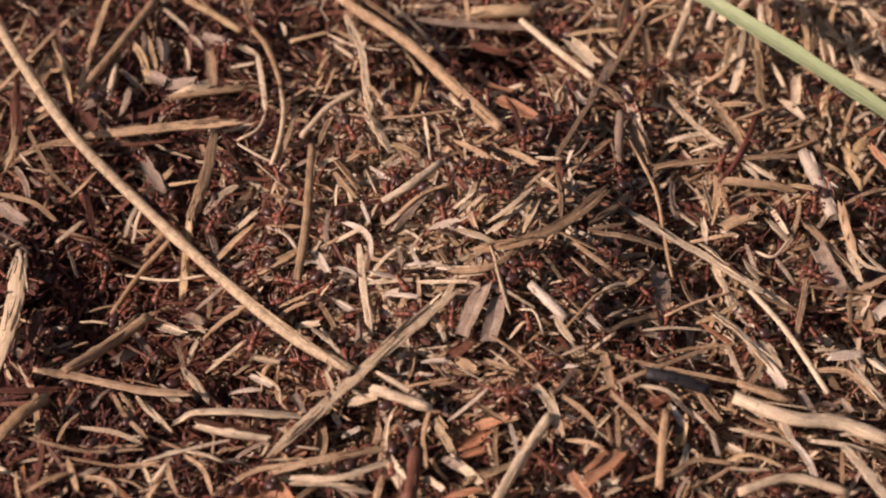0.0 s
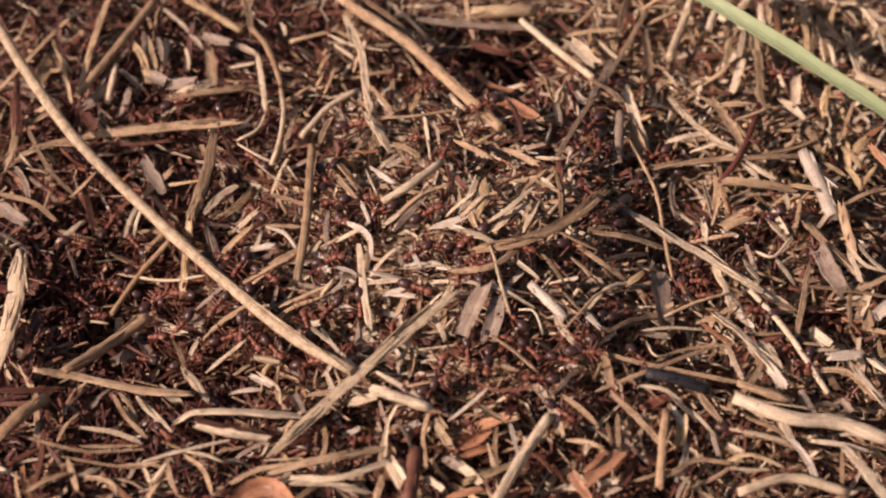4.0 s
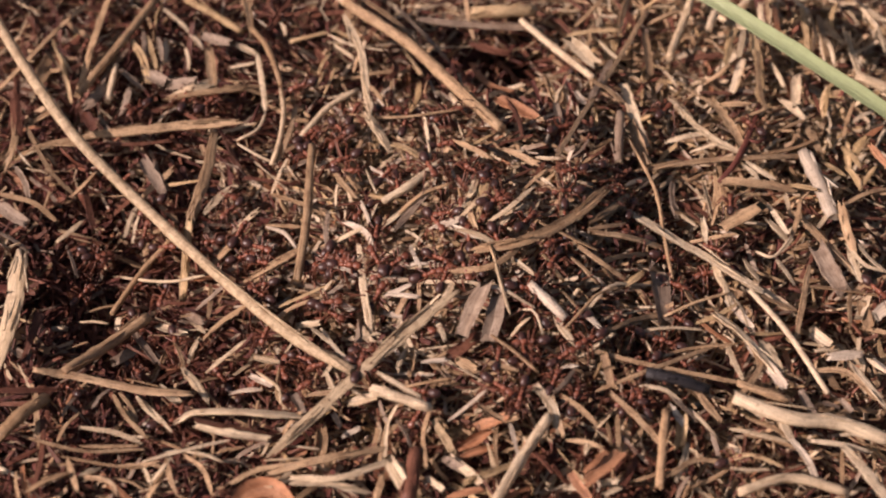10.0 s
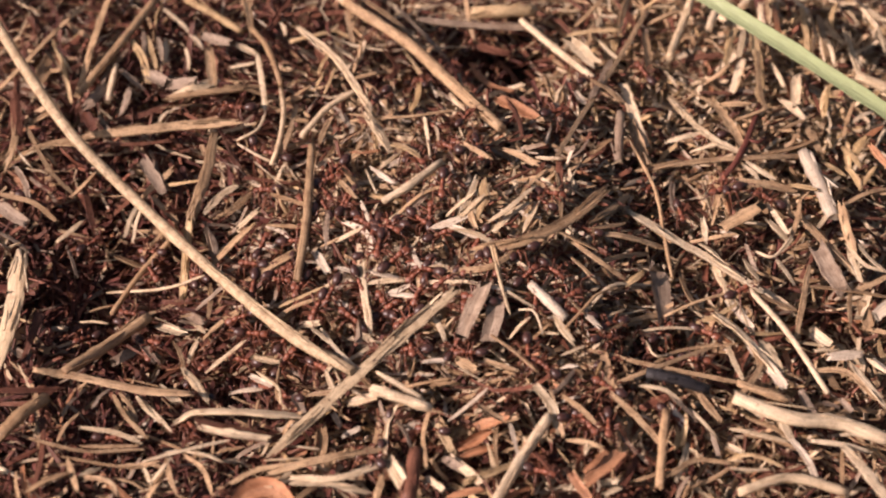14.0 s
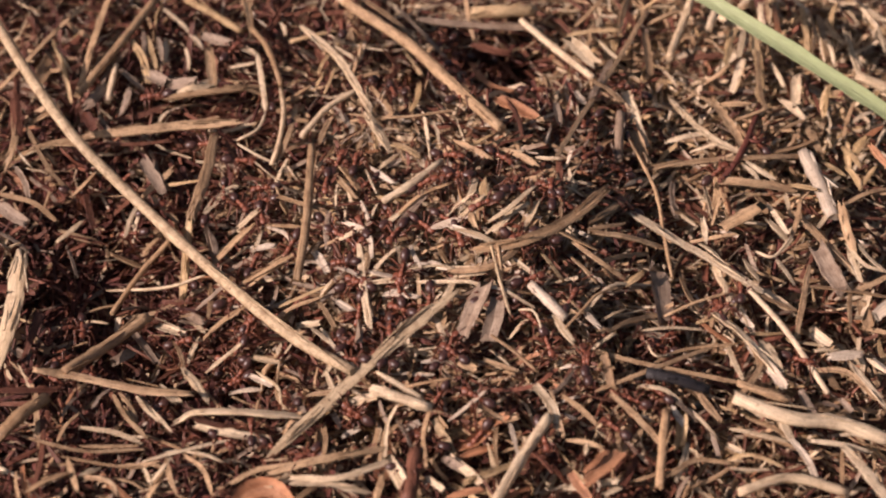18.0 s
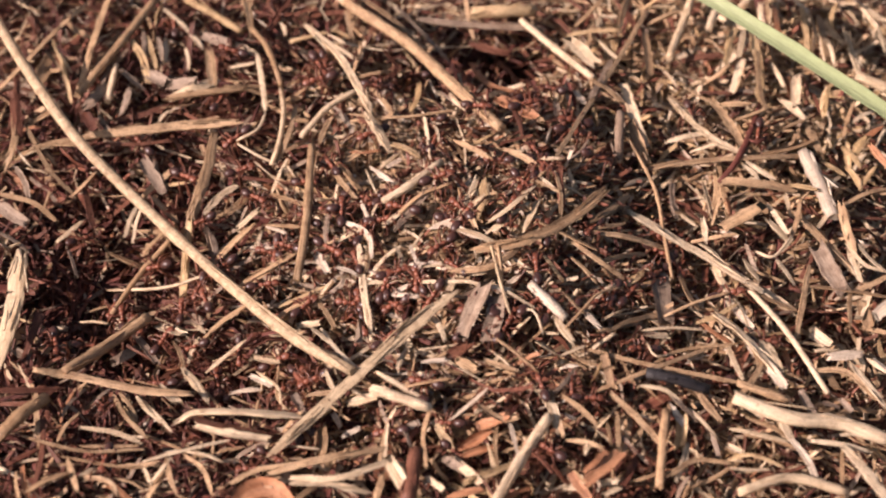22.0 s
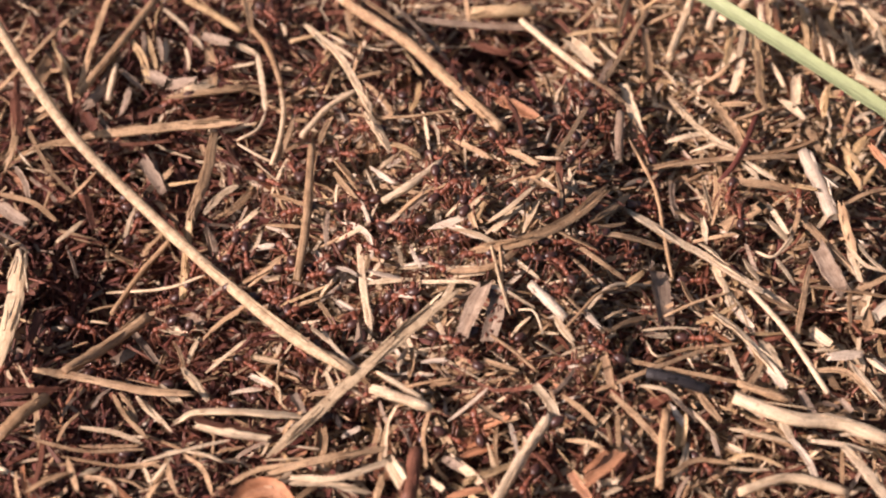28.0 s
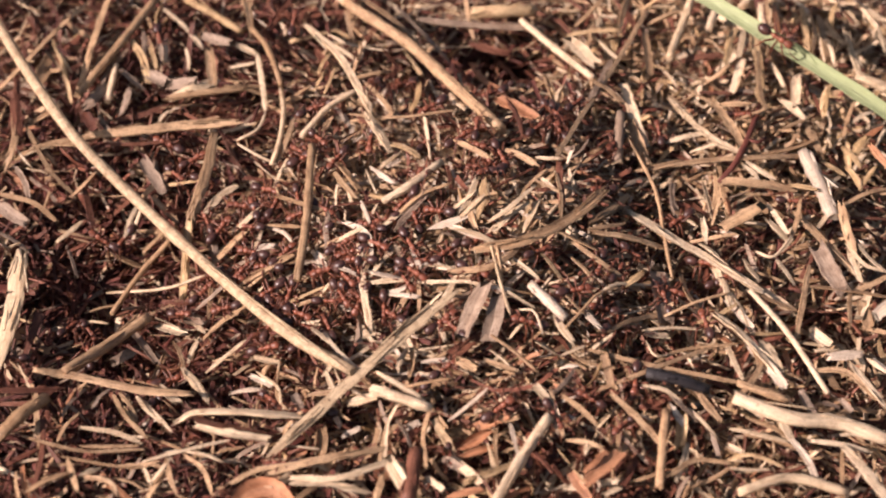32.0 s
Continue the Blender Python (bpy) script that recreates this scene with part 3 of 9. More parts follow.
lay("split", "t", 0.67, (17.0, 5.1, 11.2), (17.4, -2.3, 10.0))
lay("split", "c", 0.67, (14.9, 4.4, 11.0), (16.9, 2.1, 11.0))
lay("split", "w", 0.66, (-4.7, -7.6, 9.2), (-3.5, -10.9, 9.3))
lay("split", "c", 0.58, (-7.0, -7.4, 9.6), (-6.0, -10.3, 8.6))
lay("split", "g", 0.84, (-17.2, 0.2, 7.8), (-17.3, -4.6, 6.3))
lay("split", "c", 0.76, (-16.3, -4.2, 6.5), (-12.1, -3.1, 8.4))
# ---- right centre, laid on top
lay("split", "c", 1.51, (28.7, 2.4, 5.2), (34.5, -1.5, 4.3), (40.0, -6.3, 4.8), (46.1, -13.2, 6.6))
lay("twig", "t", 0.59, (29.9, 15.0, 5.4), (32.5, 7.7, 4.6), (33.3, -1.3, 4.4), (33.9, -9.6, 4.8))
lay("split", "c", 0.76, (38.6, -2.1, 3.7), (41.7, -5.9, 4.0))
lay("split", "c", 1.08, (40.4, -6.6, 4.3), (41.1, -10.5, 4.6))
lay("stalk", "c", 0.90, (44.9, -13.5, 6.7), (49.8, -19.6, 4.9), (54.8, -30.3, 4.2))
lay("split", "t", 0.68, (54.3, 5.2, 5.4), (52.3, -1.6, 4.4))
lay("split", "c", 1.19, (49.3, 0.5, 5.6), (51.6, -1.9, 4.5))
lay("twig", "c", 0.50, (46.6, -5.3, 5.7), (49.0, -6.9, 6.5), (52.4, -1.6, 5.0))
lay("split", "c", 0.83, (49.5, -6.8, 5.6), (51.3, -11.3, 6.1))
lay("split", "t", 1.19, (53.5, 3.4, 4.4), (56.1, -0.2, 4.1), (62.6, -10.1, 4.1))
lay("split", "t", 0.99, (54.3, -7.7, 5.1), (52.6, -15.0, 5.2), (51.4, -19.9, 4.2))
lay("split", "t", 0.83, (54.5, -11.4, 4.9), (59.6, -11.9, 4.7), (65.3, -13.0, 4.5))
lay("split", "t", 0.82, (60.4, -10.3, 4.0), (59.4, -17.4, 4.0))
lay("split", "c", 0.76, (62.4, -1.9, 4.0), (63.4, -5.2, 4.4), (65.9, -8.3, 4.5))
lay("split", "c", 0.77, (59.0, 4.0, 4.8), (56.4, 0.7, 3.6))
lay("flake", "w", 1.23, (41.5, -13.5, 4.9), (44.6, -19.2, 5.5))
lay("twig", "t", 0.50, (32.3, -16.9, 4.9), (42.0, -13.6, 6.3))
lay("split", "t", 0.84, (22.3, -3.9, 8.4), (27.4, -3.4, 6.8), (32.9, -3.1, 4.0))
lay("split", "t", 0.84, (23.5, -9.4, 8.5), (30.2, -4.7, 4.4))
lay("split", "t", 1.12, (22.2, -1.8, 8.6), (28.1, 5.7, 5.9))
lay("flake", "g", 2.97, (31.7, -8.3, 5.1), (32.3, -17.1, 4.6))
lay("split", "t", 0.91, (35.3, -8.6, 3.9), (37.2, -15.7, 5.3))
lay("flake", "w", 1.99, (63.3, -16.2, 4.0), (65.5, -14.8, 4.9))
lay("flake", "c", 1.50, (60.9, -16.2, 4.0), (62.8, -12.2, 4.3))
lay("split", "g", 0.74, (46.5, -17.4, 5.5), (51.8, -15.5, 4.5))
lay("split", "c", 0.49, (20.9, -18.5, 8.4), (24.5, -14.2, 8.6), (30.6, -11.7, 5.6))
lay("split", "t", 0.74, (25.4, -20.0, 6.4), (32.7, -16.0, 4.3))
lay("split", "t", 0.66, (22.3, -22.2, 8.3), (28.3, -18.8, 5.8))
lay("split", "c", 1.00, (44.9, -6.6, 5.1), (46.2, -10.7, 6.2))
lay("split", "t", 0.74, (45.9, -13.9, 6.4), (51.7, -15.8, 4.8))
# ---- lower left, laid on top
lay("split", "t", 1.30, (-58.3, -24.7, 2.1), (-53.5, -24.9, 1.1), (-43.3, -28.3, 2.3), (-36.3, -29.4, 2.9))
lay("stalk", "t", 1.91, (-62.4, -38.0, 4.2), (-59.3, -34.3, 4.8), (-56.5, -30.7, 3.7))
lay("stalk", "t", 1.76, (-44.1, -11.7, -2.0), (-49.7, -17.1, -1.8), (-55.0, -24.4, 1.2))
lay("split", "t", 0.72, (-47.8, -26.9, -0.6), (-42.2, -36.2, 2.1))
lay("split", "c", 0.72, (-44.1, -27.8, -0.3), (-40.4, -33.0, 1.1))
lay("flake", "c", 1.46, (-41.3, -25.1, -1.4), (-38.4, -29.0, 0.3))
lay("split", "c", 0.88, (-50.9, -35.1, 2.4), (-46.6, -35.8, 2.4), (-42.7, -37.6, 2.5))
lay("split", "t", 0.63, (-59.0, -36.7, 2.5), (-54.1, -38.9, 3.4), (-49.4, -39.6, 3.0), (-42.4, -38.6, 2.1))
lay("split", "t", 0.72, (-50.6, -38.2, 2.3), (-43.1, -38.0, 2.2))
lay("split", "c", 1.43, (-37.6, -33.4, 1.7), (-34.6, -33.1, 3.4), (-26.6, -34.6, 5.3), (-19.6, -34.6, 4.3))
lay("flake", "c", 1.59, (-35.1, -34.5, 2.1), (-30.5, -37.1, 4.1), (-24.9, -37.9, 3.6))
lay("split", "c", 0.63, (-41.4, -41.5, 3.5), (-35.8, -39.9, 3.9), (-30.3, -38.2, 3.7))
lay("twig", "c", 0.55, (-35.6, -40.6, 4.4), (-30.5, -41.9, 3.7))
lay("split", "t", 0.70, (-36.0, -41.0, 4.1), (-33.1, -43.8, 4.7), (-31.8, -47.4, 4.2))
lay("split", "c", 1.05, (-37.9, -22.1, -1.2), (-33.9, -29.5, 1.6))
lay("split", "c", 0.58, (-29.1, -18.7, 1.3), (-34.4, -22.1, -1.4))
lay("flake", "c", 1.80, (-27.7, -21.4, 0.8), (-24.2, -23.8, 2.8))
lay("flake", "w", 1.06, (-28.0, -23.7, -0.5), (-24.6, -27.1, 1.8))
lay("split", "w", 0.97, (-30.3, -28.0, 1.1), (-26.6, -28.0, 1.9))
lay("split", "t", 0.78, (-29.3, -45.8, 4.2), (-25.4, -43.5, 4.3), (-19.7, -42.9, 4.9))
lay("split", "t", 0.94, (-52.4, -41.2, 2.8), (-50.5, -46.3, 3.4))
lay("split", "b", 1.14, (-63.9, -28.2, 2.0), (-55.7, -27.0, 0.6))
lay("split", "g", 0.66, (-54.2, -32.7, 2.1), (-52.2, -25.2, -1.9))
lay("split", "g", 0.65, (-48.7, -25.3, -1.8), (-50.1, -30.5, 1.0))
lay("split", "b", 0.81, (-63.3, -30.6, 1.9), (-56.9, -30.1, 1.8))
lay("split", "t", 0.62, (-59.3, -43.5, 3.3), (-58.1, -48.2, 4.5))
lay("split", "c", 0.71, (-40.0, -45.7, 4.9), (-37.9, -42.1, 4.9))
lay("split", "t", 0.72, (-58.8, -28.5, 1.3), (-56.7, -38.3, 2.5))
# ---- lower centre, laid on top
lay("split", "s", 1.93, (-23.3, -40.1, 4.1), (-15.5, -32.2, 5.8), (-7.6, -24.9, 7.9), (0.7, -17.1, 9.6))
lay("stalk", "c", 1.59, (-10.1, -31.3, 6.7), (-5.7, -33.1, 6.7), (-1.7, -34.3, 6.1))
lay("split", "c", 0.96, (-8.8, -29.0, 6.8), (-3.3, -32.6, 6.5))
lay("twig", "t", 0.56, (-5.6, -31.3, 6.9), (1.4, -30.5, 8.0))
lay("split", "w", 0.79, (1.1, -35.8, 5.5), (5.8, -33.1, 8.3))
lay("twig", "t", 0.56, (6.9, -23.5, 8.9), (13.4, -30.2, 9.1))
lay("flake", "c", 1.42, (13.2, -32.4, 8.2), (15.2, -34.9, 7.1), (16.3, -38.0, 5.6))
lay("stalk", "c", 1.57, (14.8, -36.5, 7.1), (11.4, -41.5, 5.4), (7.1, -50.1, 6.2))
lay("split", "w", 0.71, (9.4, -36.9, 6.1), (10.4, -41.7, 4.9))
lay("flake", "y", 1.26, (-1.3, -35.8, 5.3), (1.4, -40.1, 3.5))
lay("flake", "c", 1.32, (1.1, -40.8, 3.6), (5.0, -46.9, 6.2))
lay("scale", "o", 1.58, (2.2, -39.7, 3.5), (6.6, -37.4, 4.8))
lay("scale", "o", 1.11, (1.9, -41.3, 3.7), (7.9, -39.1, 3.8))
lay("split", "y", 1.41, (3.7, -46.5, 5.9), (9.2, -42.9, 4.4))
lay("split", "t", 0.63, (7.6, -36.9, 5.5), (7.5, -42.8, 4.3))
lay("split", "t", 0.71, (-1.5, -33.4, 6.3), (-2.7, -38.3, 5.3), (-2.3, -43.7, 5.7))
lay("split", "c", 0.64, (-6.5, -33.1, 5.1), (-7.8, -35.9, 4.3), (-8.1, -42.4, 5.4))
lay("split", "t", 0.56, (-8.8, -33.9, 4.3), (-7.3, -36.5, 3.6))
lay("split", "t", 0.62, (-8.1, -36.3, 3.7), (-8.8, -43.6, 5.5))
lay("split", "c", 0.93, (-20.7, -45.5, 5.2), (-14.3, -46.1, 6.1), (-7.2, -42.8, 5.5))
lay("split", "c", 1.24, (-19.9, -46.5, 5.4), (-11.0, -47.7, 4.9))
lay("flake", "c", 1.40, (-6.7, -43.2, 5.7), (-5.1, -46.2, 5.4))
lay("split", "t", 1.08, (-8.4, -45.7, 5.3), (-9.3, -49.2, 4.8))
lay("stalk", "b", 2.16, (-3.8, -40.9, 5.2), (-4.9, -49.3, 5.0))
lay("flake", "w", 0.96, (-15.5, -33.5, 3.6), (-14.6, -34.8, 2.8))
lay("flake", "w", 0.80, (-14.1, -36.2, 2.0), (-12.0, -35.3, 2.4))
lay("flake", "w", 1.28, (-2.6, -27.5, 7.8), (0.2, -27.4, 8.1))
lay("split", "t", 0.71, (17.1, -33.7, 7.8), (21.2, -36.9, 6.2))
lay("split", "c", 0.65, (-16.9, -28.6, 6.3), (-15.7, -26.1, 6.1))
lay("split", "t", 0.72, (-19.1, -31.4, 5.2), (-13.9, -31.0, 6.0))
lay("split", "o", 1.08, (1.2, -49.2, 6.3), (5.1, -48.3, 6.6))
lay("split", "t", 0.78, (17.8, -39.2, 5.2), (21.6, -41.2, 6.6))
# ---- lower right, laid on top
lay("split", "c", 0.72, (28.3, -30.9, 6.8), (31.6, -31.6, 6.6), (34.1, -33.6, 5.3))
lay("split", "w", 1.03, (32.5, -34.0, 5.6), (34.1, -36.7, 4.9))
lay("flake", "y", 1.81, (33.8, -34.8, 5.2), (33.1, -39.5, 4.5))
lay("split", "t", 0.95, (23.8, -32.6, 7.1), (27.3, -36.7, 6.8), (30.7, -40.9, 5.9))
lay("stalk", "t", 1.25, (31.3, -35.0, 6.4), (30.3, -42.0, 6.4), (29.7, -47.0, 5.2))
lay("split", "c", 0.93, (34.1, -39.2, 4.1), (32.4, -45.1, 4.9))
lay("split", "t", 0.72, (21.8, -31.9, 7.0), (29.3, -28.7, 7.5), (38.9, -22.7, 5.1))
lay("split", "t", 0.64, (21.2, -26.0, 8.6), (29.4, -27.6, 7.3), (41.6, -29.2, 5.4))
lay("split", "c", 0.80, (41.0, -23.2, 5.3), (42.5, -28.6, 5.6))
lay("split", "t", 0.81, (43.6, -21.4, 5.6), (45.4, -26.8, 5.4))
lay("flake", "w", 1.37, (44.1, -21.7, 4.7), (47.1, -27.5, 5.5), (48.5, -29.9, 5.3))
lay("split", "t", 0.80, (45.9, -25.6, 5.7), (40.1, -33.7, 5.3))
lay("stalk", "t", 1.28, (41.9, -29.6, 5.7), (48.5, -32.5, 5.6))
lay("stalk", "c", 1.99, (41.2, -32.3, 5.8), (48.8, -35.9, 5.9), (55.3, -35.8, 4.8), (62.6, -38.3, 4.0))
lay("split", "w", 0.94, (48.5, -38.6, 4.8), (51.6, -45.5, 4.4))
lay("split", "c", 1.56, (56.2, -40.3, 4.5), (58.2, -44.7, 5.6), (60.9, -49.0, 4.9))
lay("split", "t", 0.97, (53.8, -26.5, 4.5), (57.9, -27.0, 4.6), (61.7, -31.2, 3.8))
lay("split", "c", 1.04, (58.6, -25.9, 4.8), (62.4, -31.8, 3.9))
lay("flake", "w", 1.38, (55.7, -24.0, 4.4), (60.1, -23.5, 4.4))
lay("stalk", "c", 1.40, (40.5, -48.2, 5.7), (47.9, -45.5, 5.2), (55.7, -47.0, 3.9))
lay("split", "g", 0.80, (35.4, -35.4, 4.9), (32.3, -32.4, 6.2))
lay("split", "t", 0.71, (43.3, -35.5, 5.1), (50.2, -39.4, 4.0))
lay("split", "t", 0.63, (42.4, -38.1, 4.9), (48.6, -39.6, 4.3))
lay("split", "g", 0.71, (37.7, -37.8, 4.3), (38.4, -40.0, 3.5))
lay("split", "c", 0.79, (47.3, -36.0, 4.7), (47.9, -38.7, 4.2))
lay("split", "c", 0.73, (61.5, -24.6, 4.2), (64.0, -27.0, 4.6))
lay("split", "c", 0.79, (51.9, -38.5, 4.1), (59.7, -39.9, 3.4))
lay("split", "o", 0.78, (19.8, -45.3, 7.1), (22.3, -42.7, 7.4))
lay("flake", "t", 1.12, (35.0, -30.2, 4.9), (38.0, -33.5, 4.9))
# ---- short straws on the crest, laid on top
lay("split", "c", 0.61, (-23.9, 14.9, 4.5), (-26.2, 8.2, 3.8))
lay("split", "t", 0.77, (-26.4, 7.3, 4.3), (-21.6, 2.7, 7.5), (-18.0, 1.2, 7.6))
lay("split", "t", 0.76, (-26.1, 0.6, 4.9), (-21.4, -0.7, 6.0))
lay("split", "c", 0.69, (-19.1, 11.5, 6.2), (-16.5, 12.4, 6.8))
lay("split", "t", 1.19, (-16.5, 12.2, 6.6), (-12.8, 4.9, 8.4))
lay("split", "c", 0.59, (-16.0, 6.4, 7.4), (-16.1, 2.3, 7.7))
lay("split", "c", 0.51, (-14.5, 5.2, 8.0), (-13.7, 2.4, 7.6))
lay("split", "w", 0.77, (-10.7, 9.2, 8.0), (-7.9, 6.1, 8.5))
lay("twig", "c", 0.42, (-11.7, 8.5, 8.7), (-10.0, 3.4, 9.0))
lay("split", "c", 0.69, (-9.5, 9.8, 7.7), (-7.1, 12.3, 7.8))
lay("split", "c", 0.84, (-4.8, 1.1, 9.1), (-8.4, -2.2, 8.5))
lay("split", "g", 1.01, (-1.9, 2.9, 10.6), (-5.2, -0.5, 8.8), (-6.8, -3.1, 8.8))
lay("split", "w", 0.59, (-12.3, 2.4, 8.1), (-11.0, -1.7, 8.4))
lay("split", "c", 0.50, (-10.0, 1.5, 8.3), (-11.4, -2.0, 8.2))
lay("split", "c", 0.51, (-18.1, -0.3, 6.6), (-17.1, -3.2, 6.3))
lay("split", "w", 1.09, (-1.3, -3.7, 9.5), (3.3, -2.9, 10.9))
lay("twig", "c", 0.43, (-2.5, 15.0, 8.7), (-1.9, 9.0, 10.4))
lay("split", "t", 0.85, (2.2, 12.3, 10.7), (6.8, 8.8, 11.1))
lay("split", "t", 1.02, (9.8, 10.9, 10.3), (13.8, 7.3, 11.0))
lay("split", "c", 0.77, (14.3, 9.4, 10.4), (17.3, 8.4, 11.2))
lay("split", "t", 0.51, (15.4, 6.1, 11.2), (11.8, 1.7, 11.1))
lay("split", "t", 0.51, (13.9, 4.0, 11.2), (17.1, 2.1, 11.2))
lay("split", "b", 1.01, (17.5, 8.0, 10.7), (17.8, -0.8, 9.9))
lay("split", "t", 0.75, (27.0, -0.4, 6.3), (21.8, -3.3, 8.5))
lay("split", "t", 0.85, (27.2, 3.4, 6.2), (24.0, -0.2, 7.5))
lay("split", "c", 0.83, (13.3, 1.9, 11.8), (9.6, -3.0, 12.8), (7.0, -4.6, 11.9))
lay("split", "c", 0.75, (10.3, -2.6, 11.7), (6.1, -6.2, 10.5))
lay("split", "c", 1.00, (4.9, 4.0, 11.4), (2.9, -1.8, 11.4))
lay("split", "y", 1.25, (6.1, 2.8, 11.9), (5.3, -2.9, 11.6))
lay("split", "c", 0.67, (4.4, 0.5, 12.0), (0.8, -1.9, 10.2))
lay("split", "w", 0.91, (1.3, -4.3, 10.3), (5.6, -7.0, 10.8))
lay("split", "g", 0.51, (22.3, 15.2, 7.9), (19.3, 9.0, 10.5))
lay("flake", "t", 1.26, (-21.7, -4.1, 4.5), (-25.6, -6.8, 4.2))
lay("split", "t", 0.50, (-18.2, -4.6, 6.0), (-15.0, -3.6, 7.2))
lay("split", "t", 0.83, (-10.7, -4.6, 8.5), (-11.1, -10.3, 8.2))
lay("split", "c", 0.75, (-6.5, -6.9, 8.6), (-10.4, -11.3, 7.6))
lay("split", "y", 0.58, (-17.6, -11.9, 5.4), (-23.8, -14.1, 3.8))
lay("split", "t", 0.83, (-18.4, -13.6, 4.8), (-24.9, -16.1, 2.9))
lay("split", "c", 0.50, (-16.4, -11.3, 6.1), (-17.9, -13.4, 5.4))
lay("split", "c", 0.74, (-10.8, -14.1, 5.6), (-10.2, -17.9, 3.8))
lay("flake", "w", 0.99, (-15.4, -14.3, 5.0), (-13.4, -15.4, 4.5))
lay("flake", "w", 1.07, (-8.8, -15.8, 4.3), (-6.3, -16.9, 4.6))
lay("split", "w", 0.82, (-7.9, -13.9, 6.3), (-3.9, -15.0, 7.0))
lay("split", "t", 0.66, (-3.6, -12.2, 7.9), (-3.5, -16.5, 6.1))
lay("split", "c", 0.49, (-0.2, -15.5, 8.6), (-3.9, -18.2, 6.2))
lay("split", "c", 0.80, (-1.3, -19.5, 7.7), (0.2, -24.2, 8.7))
lay("flake", "c", 1.07, (-21.1, -17.7, 3.5), (-18.1, -17.8, 4.4))
lay("split", "c", 0.82, (-18.8, -19.7, 5.3), (-16.9, -21.3, 4.9))
lay("split", "w", 0.58, (-5.5, -10.3, 8.5), (-2.6, -10.6, 9.3))
lay("split", "w", 0.82, (-1.7, -9.8, 8.7), (0.7, -11.9, 9.6))
lay("split", "c", 0.58, (-0.5, -11.1, 8.8), (4.8, -12.1, 10.2))
lay("split", "c", 0.65, (2.0, -13.2, 9.3), (6.0, -13.5, 10.6))
lay("flake", "g", 2.58, (8.1, -17.8, 10.4), (6.4, -23.8, 8.9))
lay("split", "c", 0.57, (8.5, -16.4, 10.9), (12.8, -19.1, 10.0))
lay("split", "t", 0.49, (9.0, -16.0, 10.4), (13.3, -16.7, 9.8))
lay("split", "w", 0.73, (6.8, -16.5, 11.1), (8.9, -16.7, 10.9))
lay("twig", "c", 0.40, (10.9, -19.5, 9.7), (13.1, -20.3, 10.3), (14.3, -23.3, 8.8))
lay("split", "c", 0.65, (12.4, -20.4, 8.9), (9.7, -23.1, 7.9))
lay("split", "c", 1.13, (16.2, -20.5, 9.0), (18.3, -24.7, 9.1))
lay("split", "y", 0.82, (14.8, -10.2, 10.5), (17.1, -13.5, 9.6))
lay("split", "t", 0.66, (19.0, -10.4, 10.1), (22.0, -13.8, 9.3))
lay("split", "t", 0.83, (19.4, -6.9, 9.6), (22.8, -10.2, 9.5), (26.3, -11.9, 7.7))
lay("twig", "t", 0.40, (26.1, -14.2, 8.2), (22.5, -16.5, 9.7), (19.9, -19.9, 10.0), (17.4, -22.7, 9.4))
lay("split", "t", 0.57, (17.5, -16.5, 9.8), (20.4, -20.0, 9.3))
lay("split", "w", 0.97, (20.3, -19.5, 9.0), (22.1, -22.1, 9.2))
lay("split", "c", 0.66, (23.1, -20.0, 8.0), (26.1, -17.3, 6.8))
# ---- short straws on the foot of the crest, laid on top
lay("split", "t", 0.71, (-16.7, -35.5, 3.6), (-16.3, -40.2, 5.3), (-17.0, -42.8, 5.3))
lay("twig", "t", 0.40, (-17.7, -35.8, 3.8), (-17.9, -39.3, 3.7))
lay("split", "t", 1.17, (-24.0, -43.7, 3.8), (-16.7, -43.2, 6.2), (-8.4, -40.6, 5.2))
lay("split", "g", 0.48, (-9.0, -32.4, 5.0), (-7.7, -35.6, 4.1))
lay("split", "g", 0.71, (-6.4, -35.5, 4.5), (-4.5, -40.3, 5.3))
lay("flake", "c", 2.17, (-7.3, -43.2, 5.7), (-5.3, -47.1, 5.4))
lay("split", "t", 0.72, (6.3, -28.2, 9.0), (10.2, -29.8, 8.9))
lay("split", "t", 0.79, (15.1, -32.7, 7.7), (16.7, -38.3, 5.6))
lay("split", "g", 0.79, (18.3, -29.5, 8.1), (15.8, -32.9, 8.2))
lay("flake", "t", 1.27, (22.8, -26.9, 8.7), (23.7, -31.2, 7.3))
lay("flake", "o", 1.90, (5.1, -36.7, 4.8), (8.5, -36.3, 6.5))
lay("flake", "t", 1.44, (2.3, -28.1, 8.7), (4.3, -28.9, 8.3))
lay("flake", "w", 1.11, (17.2, -35.5, 6.1), (18.4, -35.9, 5.8))
lay("split", "w", 0.64, (17.1, -28.7, 8.1), (18.6, -28.7, 8.4))
lay("split", "c", 0.77, (31.9, 11.4, 3.2), (27.9, 7.5, 6.1))
lay("split", "c", 0.52, (33.9, 13.4, 2.7), (29.9, 8.4, 4.2))
lay("split", "c", 0.60, (36.1, 4.1, 3.4), (38.2, 1.1, 4.2))
lay("split", "c", 1.02, (39.2, 0.8, 5.4), (39.4, -2.1, 5.0))
lay("split", "t", 0.68, (36.6, -1.6, 3.3), (41.1, -2.2, 5.4), (43.8, -1.9, 5.7))
lay("split", "c", 0.76, (49.2, 3.8, 5.7), (51.5, -1.1, 5.3))
lay("split", "c", 0.67, (52.4, -1.8, 4.4), (49.6, -5.6, 5.3))
lay("split", "g", 1.03, (35.3, 10.3, 3.0), (35.4, 3.5, 3.7))
